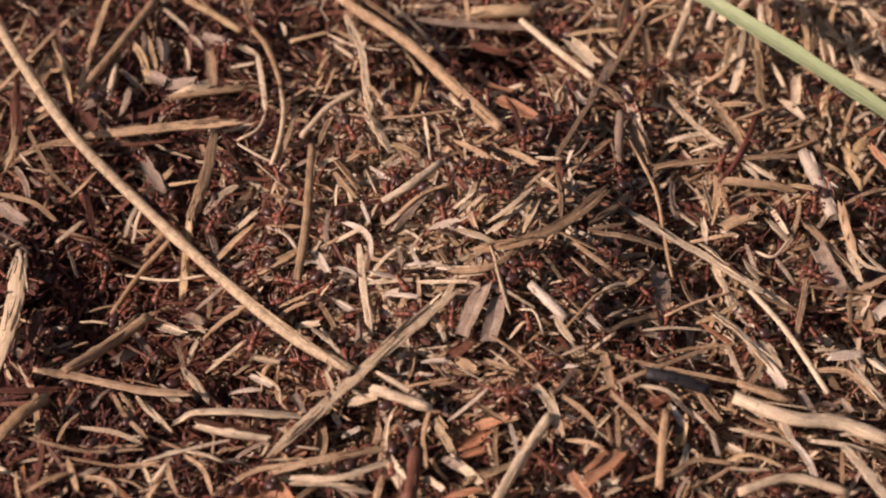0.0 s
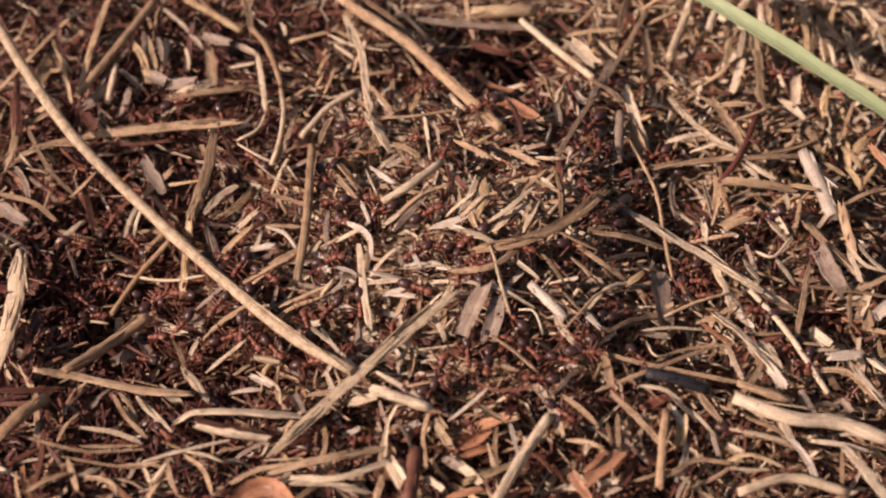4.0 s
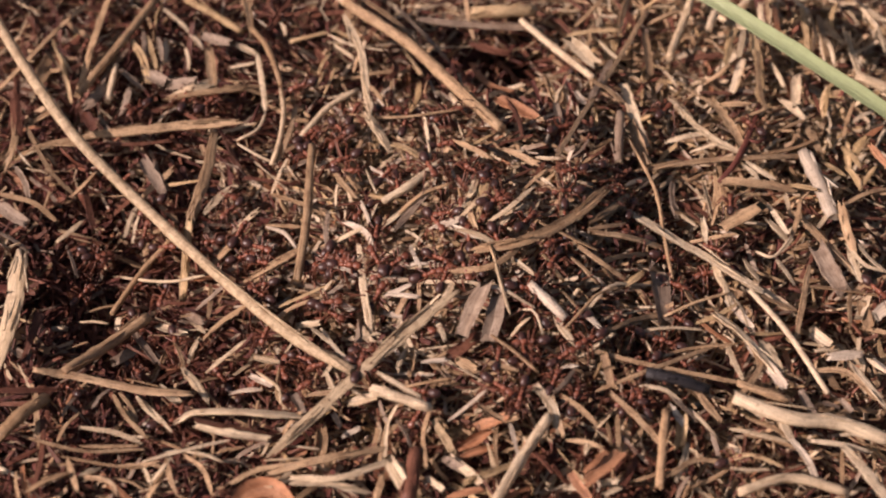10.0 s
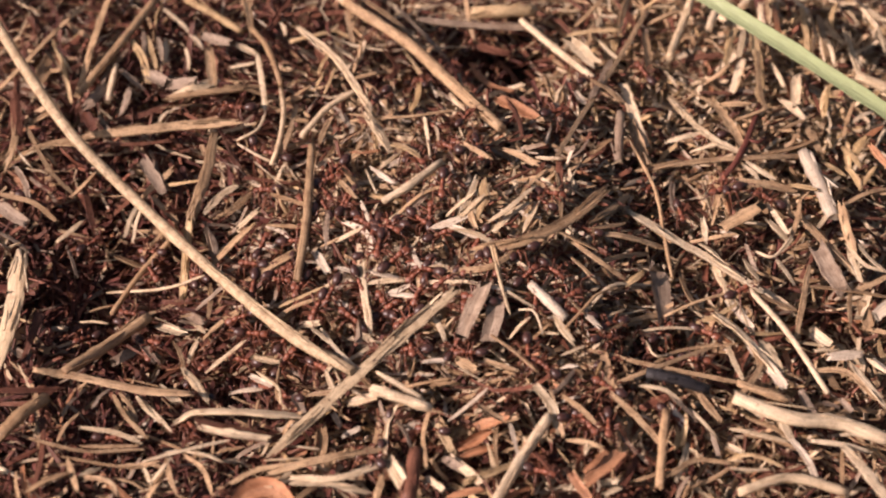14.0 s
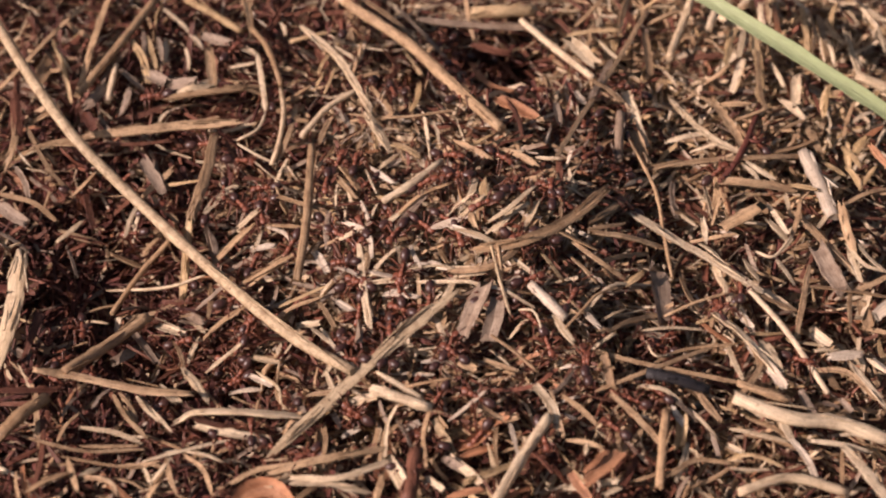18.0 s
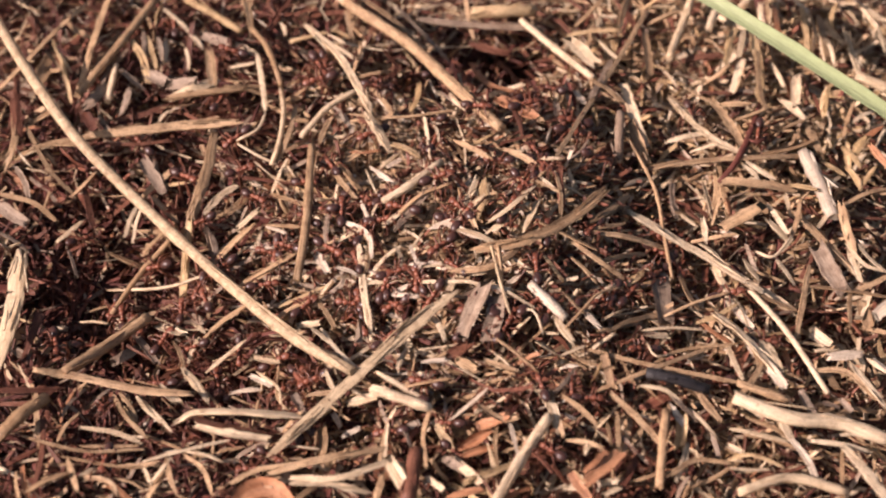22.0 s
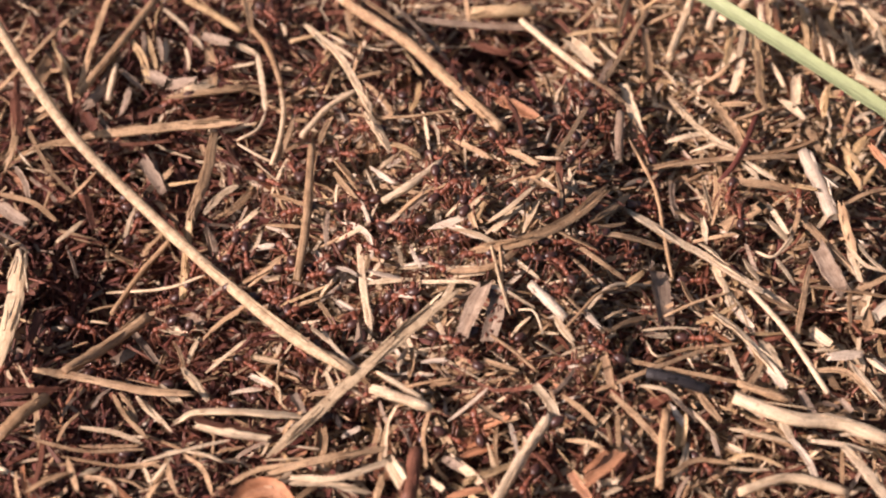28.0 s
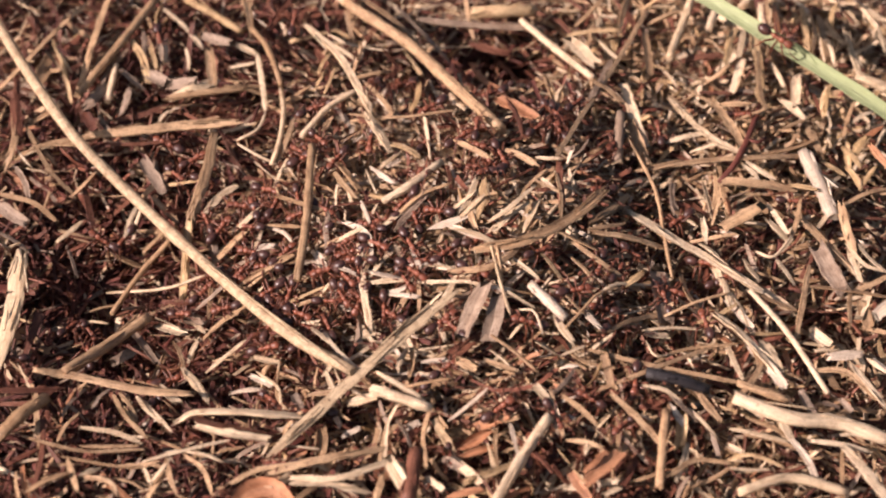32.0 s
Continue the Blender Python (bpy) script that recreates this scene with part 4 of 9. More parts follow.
lay("split", "c", 0.69, (46.4, 12.0, 5.5), (48.3, 9.7, 5.1))
lay("flake", "t", 2.39, (42.5, -0.3, 5.6), (47.6, 2.8, 6.3))
lay("split", "c", 0.99, (40.4, -7.3, 3.8), (41.8, -15.4, 6.0))
lay("split", "c", 1.49, (45.3, -12.1, 5.9), (51.1, -15.4, 4.4))
lay("split", "c", 0.82, (42.3, -13.1, 5.5), (44.5, -19.6, 5.3))
lay("split", "y", 0.66, (42.6, -15.8, 6.1), (37.3, -18.4, 5.4))
lay("split", "c", 1.38, (40.1, -18.5, 6.4), (43.0, -21.3, 6.3), (47.0, -26.8, 5.5))
lay("split", "o", 0.73, (37.4, -18.0, 5.0), (41.5, -21.8, 4.9))
lay("split", "c", 0.50, (24.0, -19.1, 7.6), (29.6, -15.6, 4.8))
lay("split", "t", 0.58, (23.8, -22.3, 8.3), (30.3, -17.0, 5.1))
lay("split", "c", 0.66, (29.0, -19.8, 5.3), (37.6, -19.3, 4.7))
lay("flake", "c", 1.64, (29.5, -19.9, 4.6), (32.4, -19.7, 3.8))
lay("twig", "c", 0.40, (29.3, -22.1, 5.7), (30.4, -25.4, 6.5), (33.6, -23.4, 4.6))
lay("split", "t", 0.65, (29.2, -27.8, 6.8), (34.0, -23.3, 4.9), (42.1, -22.6, 5.7))
lay("split", "y", 1.16, (27.2, -12.8, 7.5), (28.8, -11.3, 7.4))
lay("split", "y", 0.66, (43.7, -20.4, 5.2), (49.2, -19.3, 3.9))
lay("split", "c", 0.82, (30.1, -17.3, 4.9), (32.4, -18.4, 3.9))
lay("stalk", "k", 1.76, (28.9, -29.2, 7.4), (33.2, -30.1, 7.2), (37.6, -30.9, 5.7))
# ---- golden straws under the grass leaf, laid on top
lay("split", "t", 0.74, (53.4, 51.3, 3.6), (53.1, 44.9, 3.8))
lay("split", "y", 0.74, (54.8, 49.9, 3.9), (54.5, 44.2, 4.3))
lay("split", "c", 0.74, (58.5, 51.6, 2.5), (60.4, 48.0, 2.9))
lay("split", "t", 0.73, (60.3, 47.8, 3.2), (59.8, 38.3, 4.7))
lay("split", "t", 1.18, (61.8, 47.7, 2.9), (61.8, 36.7, 4.3))
lay("split", "c", 0.73, (62.4, 39.8, 4.9), (62.8, 35.3, 4.7))
lay("flake", "t", 1.28, (62.7, 46.3, 3.1), (64.7, 39.3, 4.8))
lay("split", "c", 0.93, (69.1, 48.1, 3.8), (71.4, 44.5, 3.0))
lay("split", "c", 0.64, (71.3, 44.8, 3.2), (71.8, 39.3, 3.0))
lay("split", "y", 1.28, (47.6, 43.0, 4.3), (45.6, 37.9, 5.0))
lay("split", "c", 1.09, (48.8, 41.8, 4.9), (47.6, 36.1, 5.5))
lay("split", "y", 1.36, (50.3, 41.4, 4.5), (50.9, 33.5, 4.1), (50.0, 26.7, 4.8))
lay("split", "c", 0.81, (53.1, 36.2, 3.3), (54.4, 31.2, 3.5))
lay("flake", "c", 1.43, (48.1, 35.8, 4.4), (45.9, 28.3, 5.1))
lay("stalk", "c", 1.29, (44.9, 47.3, 4.6), (43.2, 42.5, 5.0))
lay("split", "b", 0.90, (41.6, 28.2, 4.9), (50.2, 29.2, 3.8))
lay("flake", "o", 1.26, (55.4, 33.5, 2.9), (55.5, 28.4, 3.1))
lay("split", "c", 0.89, (25.0, 28.6, 6.5), (28.2, 25.3, 6.3))
lay("flake", "t", 1.49, (29.4, 20.7, 5.7), (31.7, 14.7, 3.5))
lay("split", "c", 0.89, (36.3, 27.3, 4.0), (37.9, 23.3, 4.6))
lay("split", "c", 0.79, (41.9, 17.2, 5.0), (46.1, 14.8, 5.4))
lay("split", "g", 0.90, (45.3, 29.1, 4.6), (50.0, 28.9, 4.2))
lay("split", "t", 1.07, (44.6, 25.5, 5.1), (47.6, 24.8, 5.9))
lay("split", "t", 0.71, (50.3, 23.6, 5.9), (45.0, 21.2, 5.6))
lay("twig", "t", 0.52, (28.5, 18.1, 6.1), (30.7, 13.8, 4.5))
lay("stalk", "d", 0.96, (50.3, 26.7, 4.2), (47.5, 17.9, 6.1), (45.0, 12.6, 5.6), (42.5, 9.7, 4.5))
lay("twig", "d", 0.61, (47.1, 17.0, 6.3), (48.6, 16.1, 6.5), (50.1, 17.4, 6.1))
lay("split", "c", 0.87, (47.0, 12.7, 5.4), (50.5, 9.8, 5.2))
lay("split", "t", 0.71, (65.1, 26.7, 4.1), (62.7, 19.4, 4.2))
lay("split", "y", 1.05, (62.4, 17.0, 4.1), (64.3, 12.9, 4.8))
lay("split", "c", 0.70, (65.5, 15.6, 4.3), (62.6, 10.8, 4.5))
lay("split", "y", 0.86, (62.3, 12.2, 4.7), (63.8, 8.2, 4.9))
lay("split", "y", 0.87, (66.6, 12.7, 4.2), (64.4, 8.8, 4.8))
lay("split", "y", 0.87, (59.0, 14.0, 4.0), (61.4, 10.5, 5.1))
lay("split", "c", 0.69, (61.0, 10.8, 4.4), (59.0, 7.6, 5.5))
lay("split", "o", 1.06, (68.5, 21.0, 4.3), (65.8, 19.0, 4.1))
lay("split", "c", 0.71, (64.5, 22.8, 3.9), (67.6, 25.1, 3.7))
lay("split", "t", 0.87, (61.3, 4.9, 4.8), (68.3, 9.4, 3.2))
lay("split", "y", 0.86, (53.5, 8.2, 5.3), (56.6, 7.0, 5.8))
# ---- right edge and lower right, small pieces, laid on top
lay("split", "t", 1.36, (60.4, 3.9, 5.1), (61.6, -3.5, 4.0))
lay("split", "c", 1.00, (61.0, -3.8, 3.6), (61.6, -9.4, 4.6))
lay("split", "c", 0.59, (60.8, -2.2, 3.6), (62.7, -6.8, 4.5), (66.0, -8.0, 4.3))
lay("flake", "t", 1.02, (56.1, 1.9, 3.4), (58.1, -1.5, 3.0))
lay("flake", "g", 2.83, (56.1, -3.9, 4.8), (58.6, -11.6, 4.9))
lay("flake", "t", 1.82, (61.4, -14.0, 4.2), (62.1, -17.3, 3.8))
lay("split", "t", 0.83, (65.8, -8.9, 4.4), (60.4, -11.6, 4.1))
lay("split", "c", 0.48, (27.4, -35.0, 5.6), (29.2, -36.2, 5.6))
lay("split", "c", 0.56, (34.7, -33.6, 5.0), (37.0, -36.3, 4.7), (38.5, -37.6, 3.5))
lay("split", "t", 1.03, (36.3, -31.6, 5.7), (38.7, -35.5, 5.2))
lay("split", "c", 0.63, (34.0, -39.2, 4.1), (33.7, -43.6, 4.3))
lay("split", "t", 0.63, (31.4, -45.3, 5.6), (34.9, -42.5, 5.1), (39.8, -42.4, 4.3))
lay("split", "y", 0.71, (39.6, -42.0, 4.3), (42.8, -41.5, 5.0), (46.8, -43.2, 4.7))
lay("split", "c", 0.62, (40.2, -44.0, 5.3), (44.7, -44.0, 5.0))
lay("split", "c", 0.79, (40.7, -36.9, 4.7), (48.0, -39.0, 4.7))
lay("flake", "c", 1.10, (39.9, -39.2, 3.9), (41.6, -40.5, 4.2))
lay("split", "g", 0.78, (32.1, -48.8, 5.2), (33.6, -45.6, 5.0))
lay("split", "c", 1.11, (47.6, -35.4, 5.5), (48.6, -38.7, 4.8))
lay("flake", "c", 1.94, (46.2, -22.2, 5.3), (47.8, -26.8, 5.4))
lay("flake", "o", 0.97, (49.5, -22.1, 3.3), (49.9, -26.8, 4.6))
lay("flake", "g", 1.44, (50.8, -31.2, 5.2), (52.5, -34.1, 3.9))
lay("flake", "g", 0.80, (54.0, -32.0, 4.1), (56.0, -32.2, 3.4))
lay("flake", "g", 0.80, (56.7, -30.7, 3.1), (58.0, -32.5, 3.1))
lay("split", "w", 0.81, (62.1, -24.9, 4.7), (63.5, -26.8, 4.9))
lay("split", "c", 0.90, (54.2, -22.6, 4.1), (56.6, -22.4, 3.9))
# ---- lower left edge, small pieces, laid on top
lay("split", "b", 0.95, (-57.0, -32.7, 1.7), (-56.1, -39.7, 3.1), (-56.5, -45.9, 3.5))
lay("split", "t", 0.64, (-51.9, -32.5, 2.1), (-54.1, -37.2, 2.7))
lay("split", "y", 0.56, (-45.6, -30.5, 0.7), (-42.0, -36.2, 1.3))
lay("split", "c", 0.56, (-43.7, -27.9, -0.6), (-38.6, -35.3, 2.1))
lay("split", "t", 0.55, (-55.8, -41.2, 2.2), (-50.8, -41.0, 2.0))
lay("split", "t", 0.55, (-53.1, -40.1, 2.4), (-45.9, -42.2, 3.3), (-42.6, -42.5, 3.8))
lay("split", "t", 0.71, (-44.9, -42.0, 2.9), (-39.8, -42.1, 3.9))
lay("split", "c", 0.79, (-49.9, -43.2, 2.9), (-48.3, -42.1, 2.3))
lay("split", "t", 1.10, (-56.4, -46.9, 4.6), (-52.2, -43.9, 3.8))
lay("split", "o", 0.78, (-58.6, -41.9, 2.5), (-57.0, -47.9, 3.9))
lay("split", "t", 0.78, (-50.7, -43.4, 2.4), (-46.4, -45.1, 3.9), (-45.0, -46.8, 3.6))
lay("split", "t", 0.54, (-45.5, -44.1, 3.0), (-41.0, -47.0, 4.3))
lay("split", "c", 0.62, (-41.6, -42.7, 3.4), (-40.3, -45.9, 4.4))
lay("split", "t", 1.09, (-38.6, -44.1, 4.2), (-40.4, -48.0, 3.9))
lay("split", "t", 0.78, (-38.3, -42.7, 5.0), (-36.7, -47.4, 4.4))
lay("flake", "c", 1.28, (-33.4, 39.9, 4.0), (-30.8, 38.2, 3.9))
lay("flake", "g", 1.83, (-39.1, 41.3, 4.6), (-34.9, 39.3, 5.0))
lay("flake", "t", 1.44, (-37.9, 38.6, 4.1), (-36.7, 31.2, 3.7))
lay("split", "g", 0.82, (-48.8, 43.2, 3.5), (-48.2, 35.6, 3.4))
lay("split", "y", 0.82, (-48.1, 41.9, 3.4), (-46.3, 35.8, 3.2))
lay("split", "g", 0.82, (-46.3, 41.4, 3.9), (-45.3, 36.3, 4.0))
lay("split", "c", 0.82, (-45.2, 41.3, 3.4), (-44.9, 36.8, 3.5))
lay("split", "c", 0.64, (-41.5, 38.4, 4.4), (-40.9, 34.8, 3.7))
lay("split", "t", 1.15, (-67.9, 26.2, 3.3), (-66.9, 18.6, 4.1), (-68.0, 15.1, 2.4))
lay("split", "t", 0.79, (-65.3, 21.7, 3.6), (-62.4, 16.0, 3.0), (-60.4, 12.9, 2.5), (-57.4, 10.3, 1.2))
lay("twig", "c", 0.44, (-66.7, 18.0, 3.0), (-64.0, 14.8, 2.1))
lay("twig", "c", 0.44, (-65.3, 17.0, 2.5), (-60.8, 18.8, 2.9))
lay("split", "t", 1.23, (-60.6, 18.7, 3.2), (-55.7, 18.1, 3.8))
lay("split", "t", 0.70, (-57.2, 9.6, 1.4), (-54.2, 13.3, 2.2))
lay("split", "g", 0.87, (-66.3, 14.1, 2.7), (-63.7, 8.3, 2.2))
lay("flake", "g", 1.34, (-46.7, -12.4, -4.6), (-42.4, -19.2, -3.3))
lay("flake", "g", 1.69, (-48.7, -18.2, -4.4), (-45.7, -15.7, -4.6))
lay("split", "c", 0.75, (-36.2, -16.9, -0.9), (-37.5, -19.5, -2.2))
lay("split", "t", 0.75, (-39.7, -17.3, -1.1), (-38.0, -21.6, -1.5))
lay("split", "c", 0.82, (-37.7, -22.0, -1.7), (-35.5, -26.4, -0.5))
lay("split", "t", 0.81, (-46.7, -26.9, -0.6), (-43.9, -32.1, 0.4))
lay("twig", "c", 0.42, (-54.9, -10.8, -4.3), (-50.3, -11.3, -4.0))
# ---- lower centre, small pieces, laid on top
lay("flake", "t", 1.26, (5.1, -34.7, 7.1), (8.4, -36.8, 6.6), (10.5, -36.7, 7.1))
lay("flake", "g", 1.41, (0.3, -42.0, 4.5), (3.7, -44.2, 4.5))
lay("split", "c", 0.55, (19.9, -40.1, 6.0), (19.6, -42.6, 6.9))
lay("flake", "o", 2.03, (20.1, -46.6, 6.7), (24.3, -42.4, 6.5))
lay("flake", "o", 1.39, (17.5, -45.4, 6.2), (19.9, -48.8, 5.2))
lay("split", "r", 0.70, (12.2, -41.2, 5.4), (15.0, -45.3, 6.2))
lay("flake", "c", 1.28, (-13.1, -32.3, 4.7), (-9.6, -31.8, 5.5))
lay("split", "c", 0.80, (-16.4, -29.0, 6.9), (-15.3, -31.2, 6.0))
lay("twig", "c", 0.48, (-27.0, -24.4, 1.4), (-23.6, -29.5, 4.7), (-22.9, -32.5, 5.0))
lay("twig", "t", 0.40, (-23.6, -24.7, 3.1), (-23.6, -31.1, 4.7), (-21.8, -33.6, 4.5))
lay("flake", "g", 1.44, (-21.3, -30.4, 4.1), (-19.7, -33.9, 4.3))
lay("split", "c", 0.55, (-21.0, -39.0, 3.5), (-17.5, -40.0, 4.2))

STEM_LINE = [(-12.7, -28.6, 7.1), (-22.4, -20.2, 4.9), (-34.9, -5.9, 2.6), (-46.3, 7.0, 2.3), (-58.1, 18.1, 7.4), (-69.9, 36.0, 10.5), (-80.3, 54.1, 14.3), (-100.5, 105.4, -1.9)]
BLADE_LINE = [(90.1, 13.4, -3.0), (75.7, 13.1, 9.0), (67.6, 16.5, 13.0), (57.7, 23.0, 16.0), (48.5, 29.5, 18.0), (40.6, 35.8, 19.0), (32.7, 42.8, 19.0)]
# ---- the long stem and the green blade, which sway a little ----
def build_stem():
    me = piece_mesh("grass_stalk", STEM_LINE, 1.75, "stalk", STRAW["s"])
    ob = new("grass_stalk", me)
    ob.location = Vector(STEM_LINE[0]) * MM
    fibres(ob, STEM_LINE, 1.5, "s", 4)
    return tagged(ob, "very long curved straw-coloured grass stalk across the mound", "grass stalk")


BLADE_LEAN = 0.55


def build_grass():
    ob = new("grass_plant")
    ob.location = Vector(BLADE_LINE[0]) * MM
    for name, width, rise, material in (("leaf", 2.4, 0.0, GREEN), ("midrib", 0.35, -0.35, GREEN)):
        line = [(x, y, z + rise) for x, y, z in BLADE_LINE]
        piece = new(name, piece_mesh(name, line, width, "blade" if name == "leaf" else "twig", material, lean=BLADE_LEAN))
        piece.location = Vector((0, 0, rise)) * MM
        piece.parent = ob
    return tagged(ob, "fresh green grass leaf hanging over the mound", "grass")


long_stem = build_stem()
green_blade = build_grass()


HOLES = [(-24, -26, 9, 5), (-12, -36, 5, 3.5), (6, -43, 3, 2.5), (56, -32, 6, 3), (52, 8, 3.5, 3), (-6, 34, 4, 4), (-33, 28, 6, 2.5), (29, -41, 6, 4), (33, -30, 6, 2.5), (51, -42, 4, 3)]


# ---- the thatch: thousands of small pieces, in layers ----
def strewn(rng, count, bounds, hollow, heap):
    x0, x1, y0, y1 = bounds
    x, y = rng.uniform(x0, x1, count), rng.uniform(y0, y1, count)
    if heap:
        cx, cy, rx, ry = heap
        x, y = rng.normal(cx, rx, count), rng.normal(cy, ry, count)
    if hollow:
        a0, a1, b0, b1 = hollow
        keep = ~((x > a0) & (x < a1) & (y > b0) & (y < b1))
        x, y = x[keep], y[keep]
    bare = rng.uniform(0, 1, len(x)) < 0.8 * np.clip(dip(x, y, -55, -4, 13, 15) + 1.15 * dip(x, y, 11, 39, 11, 7.5) + 0.6 * dip(x, y, -33, -25, 9, 7) + sum(dip(x, y, *h) for h in HOLES), 0, 1)
    return (x, y) if heap else (x[~bare], y[~bare])


def clumps(x, y):
    """Small heaps and gaps in the thatch, in millimetres."""
    return (1.9 * np.sin(x * 0.83 + 2.0 * np.sin(y * 0.41)) * np.sin(y * 0.71 + 1.7 * np.sin(x * 0.37))
            + 0.9 * np.sin(x * 1.7 + 1.9 * np.sin(y * 0.9)) * np.sin(y * 1.5 + 2.2 * np.sin(x * 0.8)) - 1.5)


KINDS_STREWN = "tbcrgoydw"


def build_thatch(name, count, bounds, hollow, depth, sizes, slim, lift, odds, seed, label, heap=None, curl=0.13, sunk=0.0, skew=2.4):
    """Small straws strewn over the plan, laid in layers from deep to the surface."""
    rng = np.random.default_rng(seed)
    sides, rings = 4, 5
    x, y = strewn(rng, count, bounds, hollow, heap)
    count = len(x)
    level = rng.uniform(0, 1, count) ** 0.75
    length = sizes[0] + (sizes[1] - sizes[0]) * rng.uniform(0, 1, count) ** skew
    width = np.clip(length * rng.uniform(slim[0], slim[1], count), sizes[2], sizes[3])
    drift = 1.6 * np.sin(x * 0.07 + 1.0) + 1.9 * np.sin(y * 0.09 + x * 0.03)
    yaw = np.where(rng.uniform(0, 1, count) < 0.45, drift + rng.normal(0, 0.45, count), rng.uniform(0, 2 * np.pi, count))
    pitch = rng.normal(0, lift, count)
    bend = rng.normal(0, curl, count) * length
    sag = rng.normal(0, 0.05, count) * length
    kink = rng.normal(0, 0.05, count) * length
    thick = rng.uniform(0.12, 0.75, count)
    roll = rng.normal(0, 0.45, count)
    point_a, point_b = 1.0 - 0.8 * rng.uniform(0, 1, count) ** 2.2, 1.0 - 0.8 * rng.uniform(0, 1, count) ** 2.2
    # each piece is a flat slat, a folded shred or a round needle
    form = rng.choice(3, count, p=(0.42, 0.36, 0.22))
    fold = rng.uniform(0.12, 0.55, count)
    flat, shred = form == 0, form == 1
    across = np.array([0.5, 0.0, -0.5, 0.0])[None] * np.ones((count, 1))
    upward = np.array([0.0, 0.5, 0.0, -0.5])[None] * thick[:, None]
    across[flat] = (0.5, 0.46, -0.5, -0.47)
    upward[flat] = np.array([-0.5, 0.5, 0.5, -0.5])[None] * (0.5 * thick[flat] + 0.05)[:, None]
    upward[shred] = np.stack([fold[shred], 0.14 + 0 * fold[shred], fold[shred] * 0.9, -0.02 + 0 * fold[shred]], -1)
    z = height(x, y) + clumps(x, y) - depth * (1 - level) + 0.2 - sunk
    t = np.stack([np.cos(yaw) * np.cos(pitch), np.sin(yaw) * np.cos(pitch), np.sin(pitch)], -1)
    s0 = np.stack([np.sin(yaw), -np.cos(yaw), np.zeros(count)], -1)
    n0 = np.cross(s0, t)
    s = s0 * np.cos(roll)[:, None] + n0 * np.sin(roll)[:, None]
    n = n0 * np.cos(roll)[:, None] - s0 * np.sin(roll)[:, None]
    verts = np.zeros((count, rings, sides, 3))
    marks = np.zeros((count, rings, sides, 2))
    u0, v0 = rng.uniform(0, 400, count), rng.uniform(0, 400, count)
    centre = np.stack([x, y, z], -1)
    for i in range(rings):
        f = i / (rings - 1) - 0.5
        w = width * rng.uniform(0.75, 1.15, count) * (point_a if i == 0 else point_b if i == rings - 1 else 1.0)
        p = centre + t * (f * length)[:, None] + s0 * (bend * 4 * f * f + kink * (i % 2))[:, None] + n0 * (sag * 4 * f * f)[:, None]
        for j in range(sides):
            q = p + s * (across[:, j] * w)[:, None] + n * (upward[:, j] * w)[:, None]
            if i in (0, rings - 1):
                q = q + t * (rng.uniform(-0.9, 0.9, count) * width)[:, None]
            verts[:, i, j] = q
            marks[:, i, j, 0] = u0 + f * length
            marks[:, i, j, 1] = v0 + j / sides * width * 2.4
    ring = np.arange(rings * sides).reshape(rings, sides)
    quad = np.stack([ring[:-1], np.roll(ring[:-1], -1, 1), np.roll(ring[1:], -1, 1), ring[1:]], -1).reshape(-1, 4)
    last = (rings - 1) * sides
    quad = np.concatenate([quad, np.array([[3, 2, 1, 0]]), np.array([[0, 1, 2, 3]]) + last])
    faces = (quad[None] + (np.arange(count) * rings * sides)[:, None, None]).reshape(-1, 4)
    me = bpy.data.meshes.new(name)
    me.vertices.add(count * rings * sides)
    me.vertices.foreach_set("co", (verts * MM).reshape(-1))
    me.loops.add(faces.size)
    me.loops.foreach_set("vertex_index", faces.reshape(-1))
    me.polygons.add(len(faces))
    me.polygons.foreach_set("loop_start", np.arange(len(faces)) * 4)
    me.polygons.foreach_set("use_smooth", np.tile(np.arange(len(quad)) < len(quad) - 2, count) & np.repeat(form == 2, len(quad)))
    pick = rng.choice(len(KINDS_STREWN), count, p=np.array(odds) / sum(odds))
    for k in KINDS_STREWN:
        me.materials.append(STRAW[k])
    me.polygons.foreach_set("material_index", np.repeat(pick, len(quad)))
    layer = me.uv_layers.new(name="grain")
    layer.data.foreach_set("uv", marks.reshape(-1, 2)[faces.reshape(-1)].reshape(-1))
    me.update()
    me.validate()
    return tagged(new(name, me), label, "thatch", kind="stuff")


def strew(shape, colour, width, *points):
    """One of the straws that lie on top of the thatch, as a piece of it."""
    ob = new("straw", piece_mesh("straw", points, width, shape, STRAW[colour]))
    ob.location = Vector(points[0]) * MM
    ob.parent = thatch


VIEW = (-92.0, 92.0, -66.0, 84.0)
# DEEP and TOP lean dark and red, tinting the gaps like warm shade
#                 tan   brown cream red   grey  orange yellow dark white
DEEP = (0.12, 0.33, 0.03, 0.22, 0.02, 0.04, 0.02, 0.22, 0.00)
TOP = (0.19, 0.31, 0.09, 0.19, 0.04, 0.03, 0.02, 0.13, 0.02)
thatch = build_thatch("straw_thatch", 19000, VIEW, None, 6.5, (3.0, 18.0, 0.16, 0.75), (0.03, 0.11), 0.32, DEEP, 5,
                      "brown and tan thatch of short dry straws covering the ant mound", sunk=1.1)
build_thatch("needle_litter", 6500, VIEW, None, 2.2, (1.5, 13.0, 0.12, 0.42), (0.02, 0.11), 0.40, TOP, 6,
             "fine dry needles and grass shreds strewn over the thatch")
PALE = (0.26, 0.17, 0.26, 0.10, 0.10, 0.02, 0.02, 0.03, 0.08)
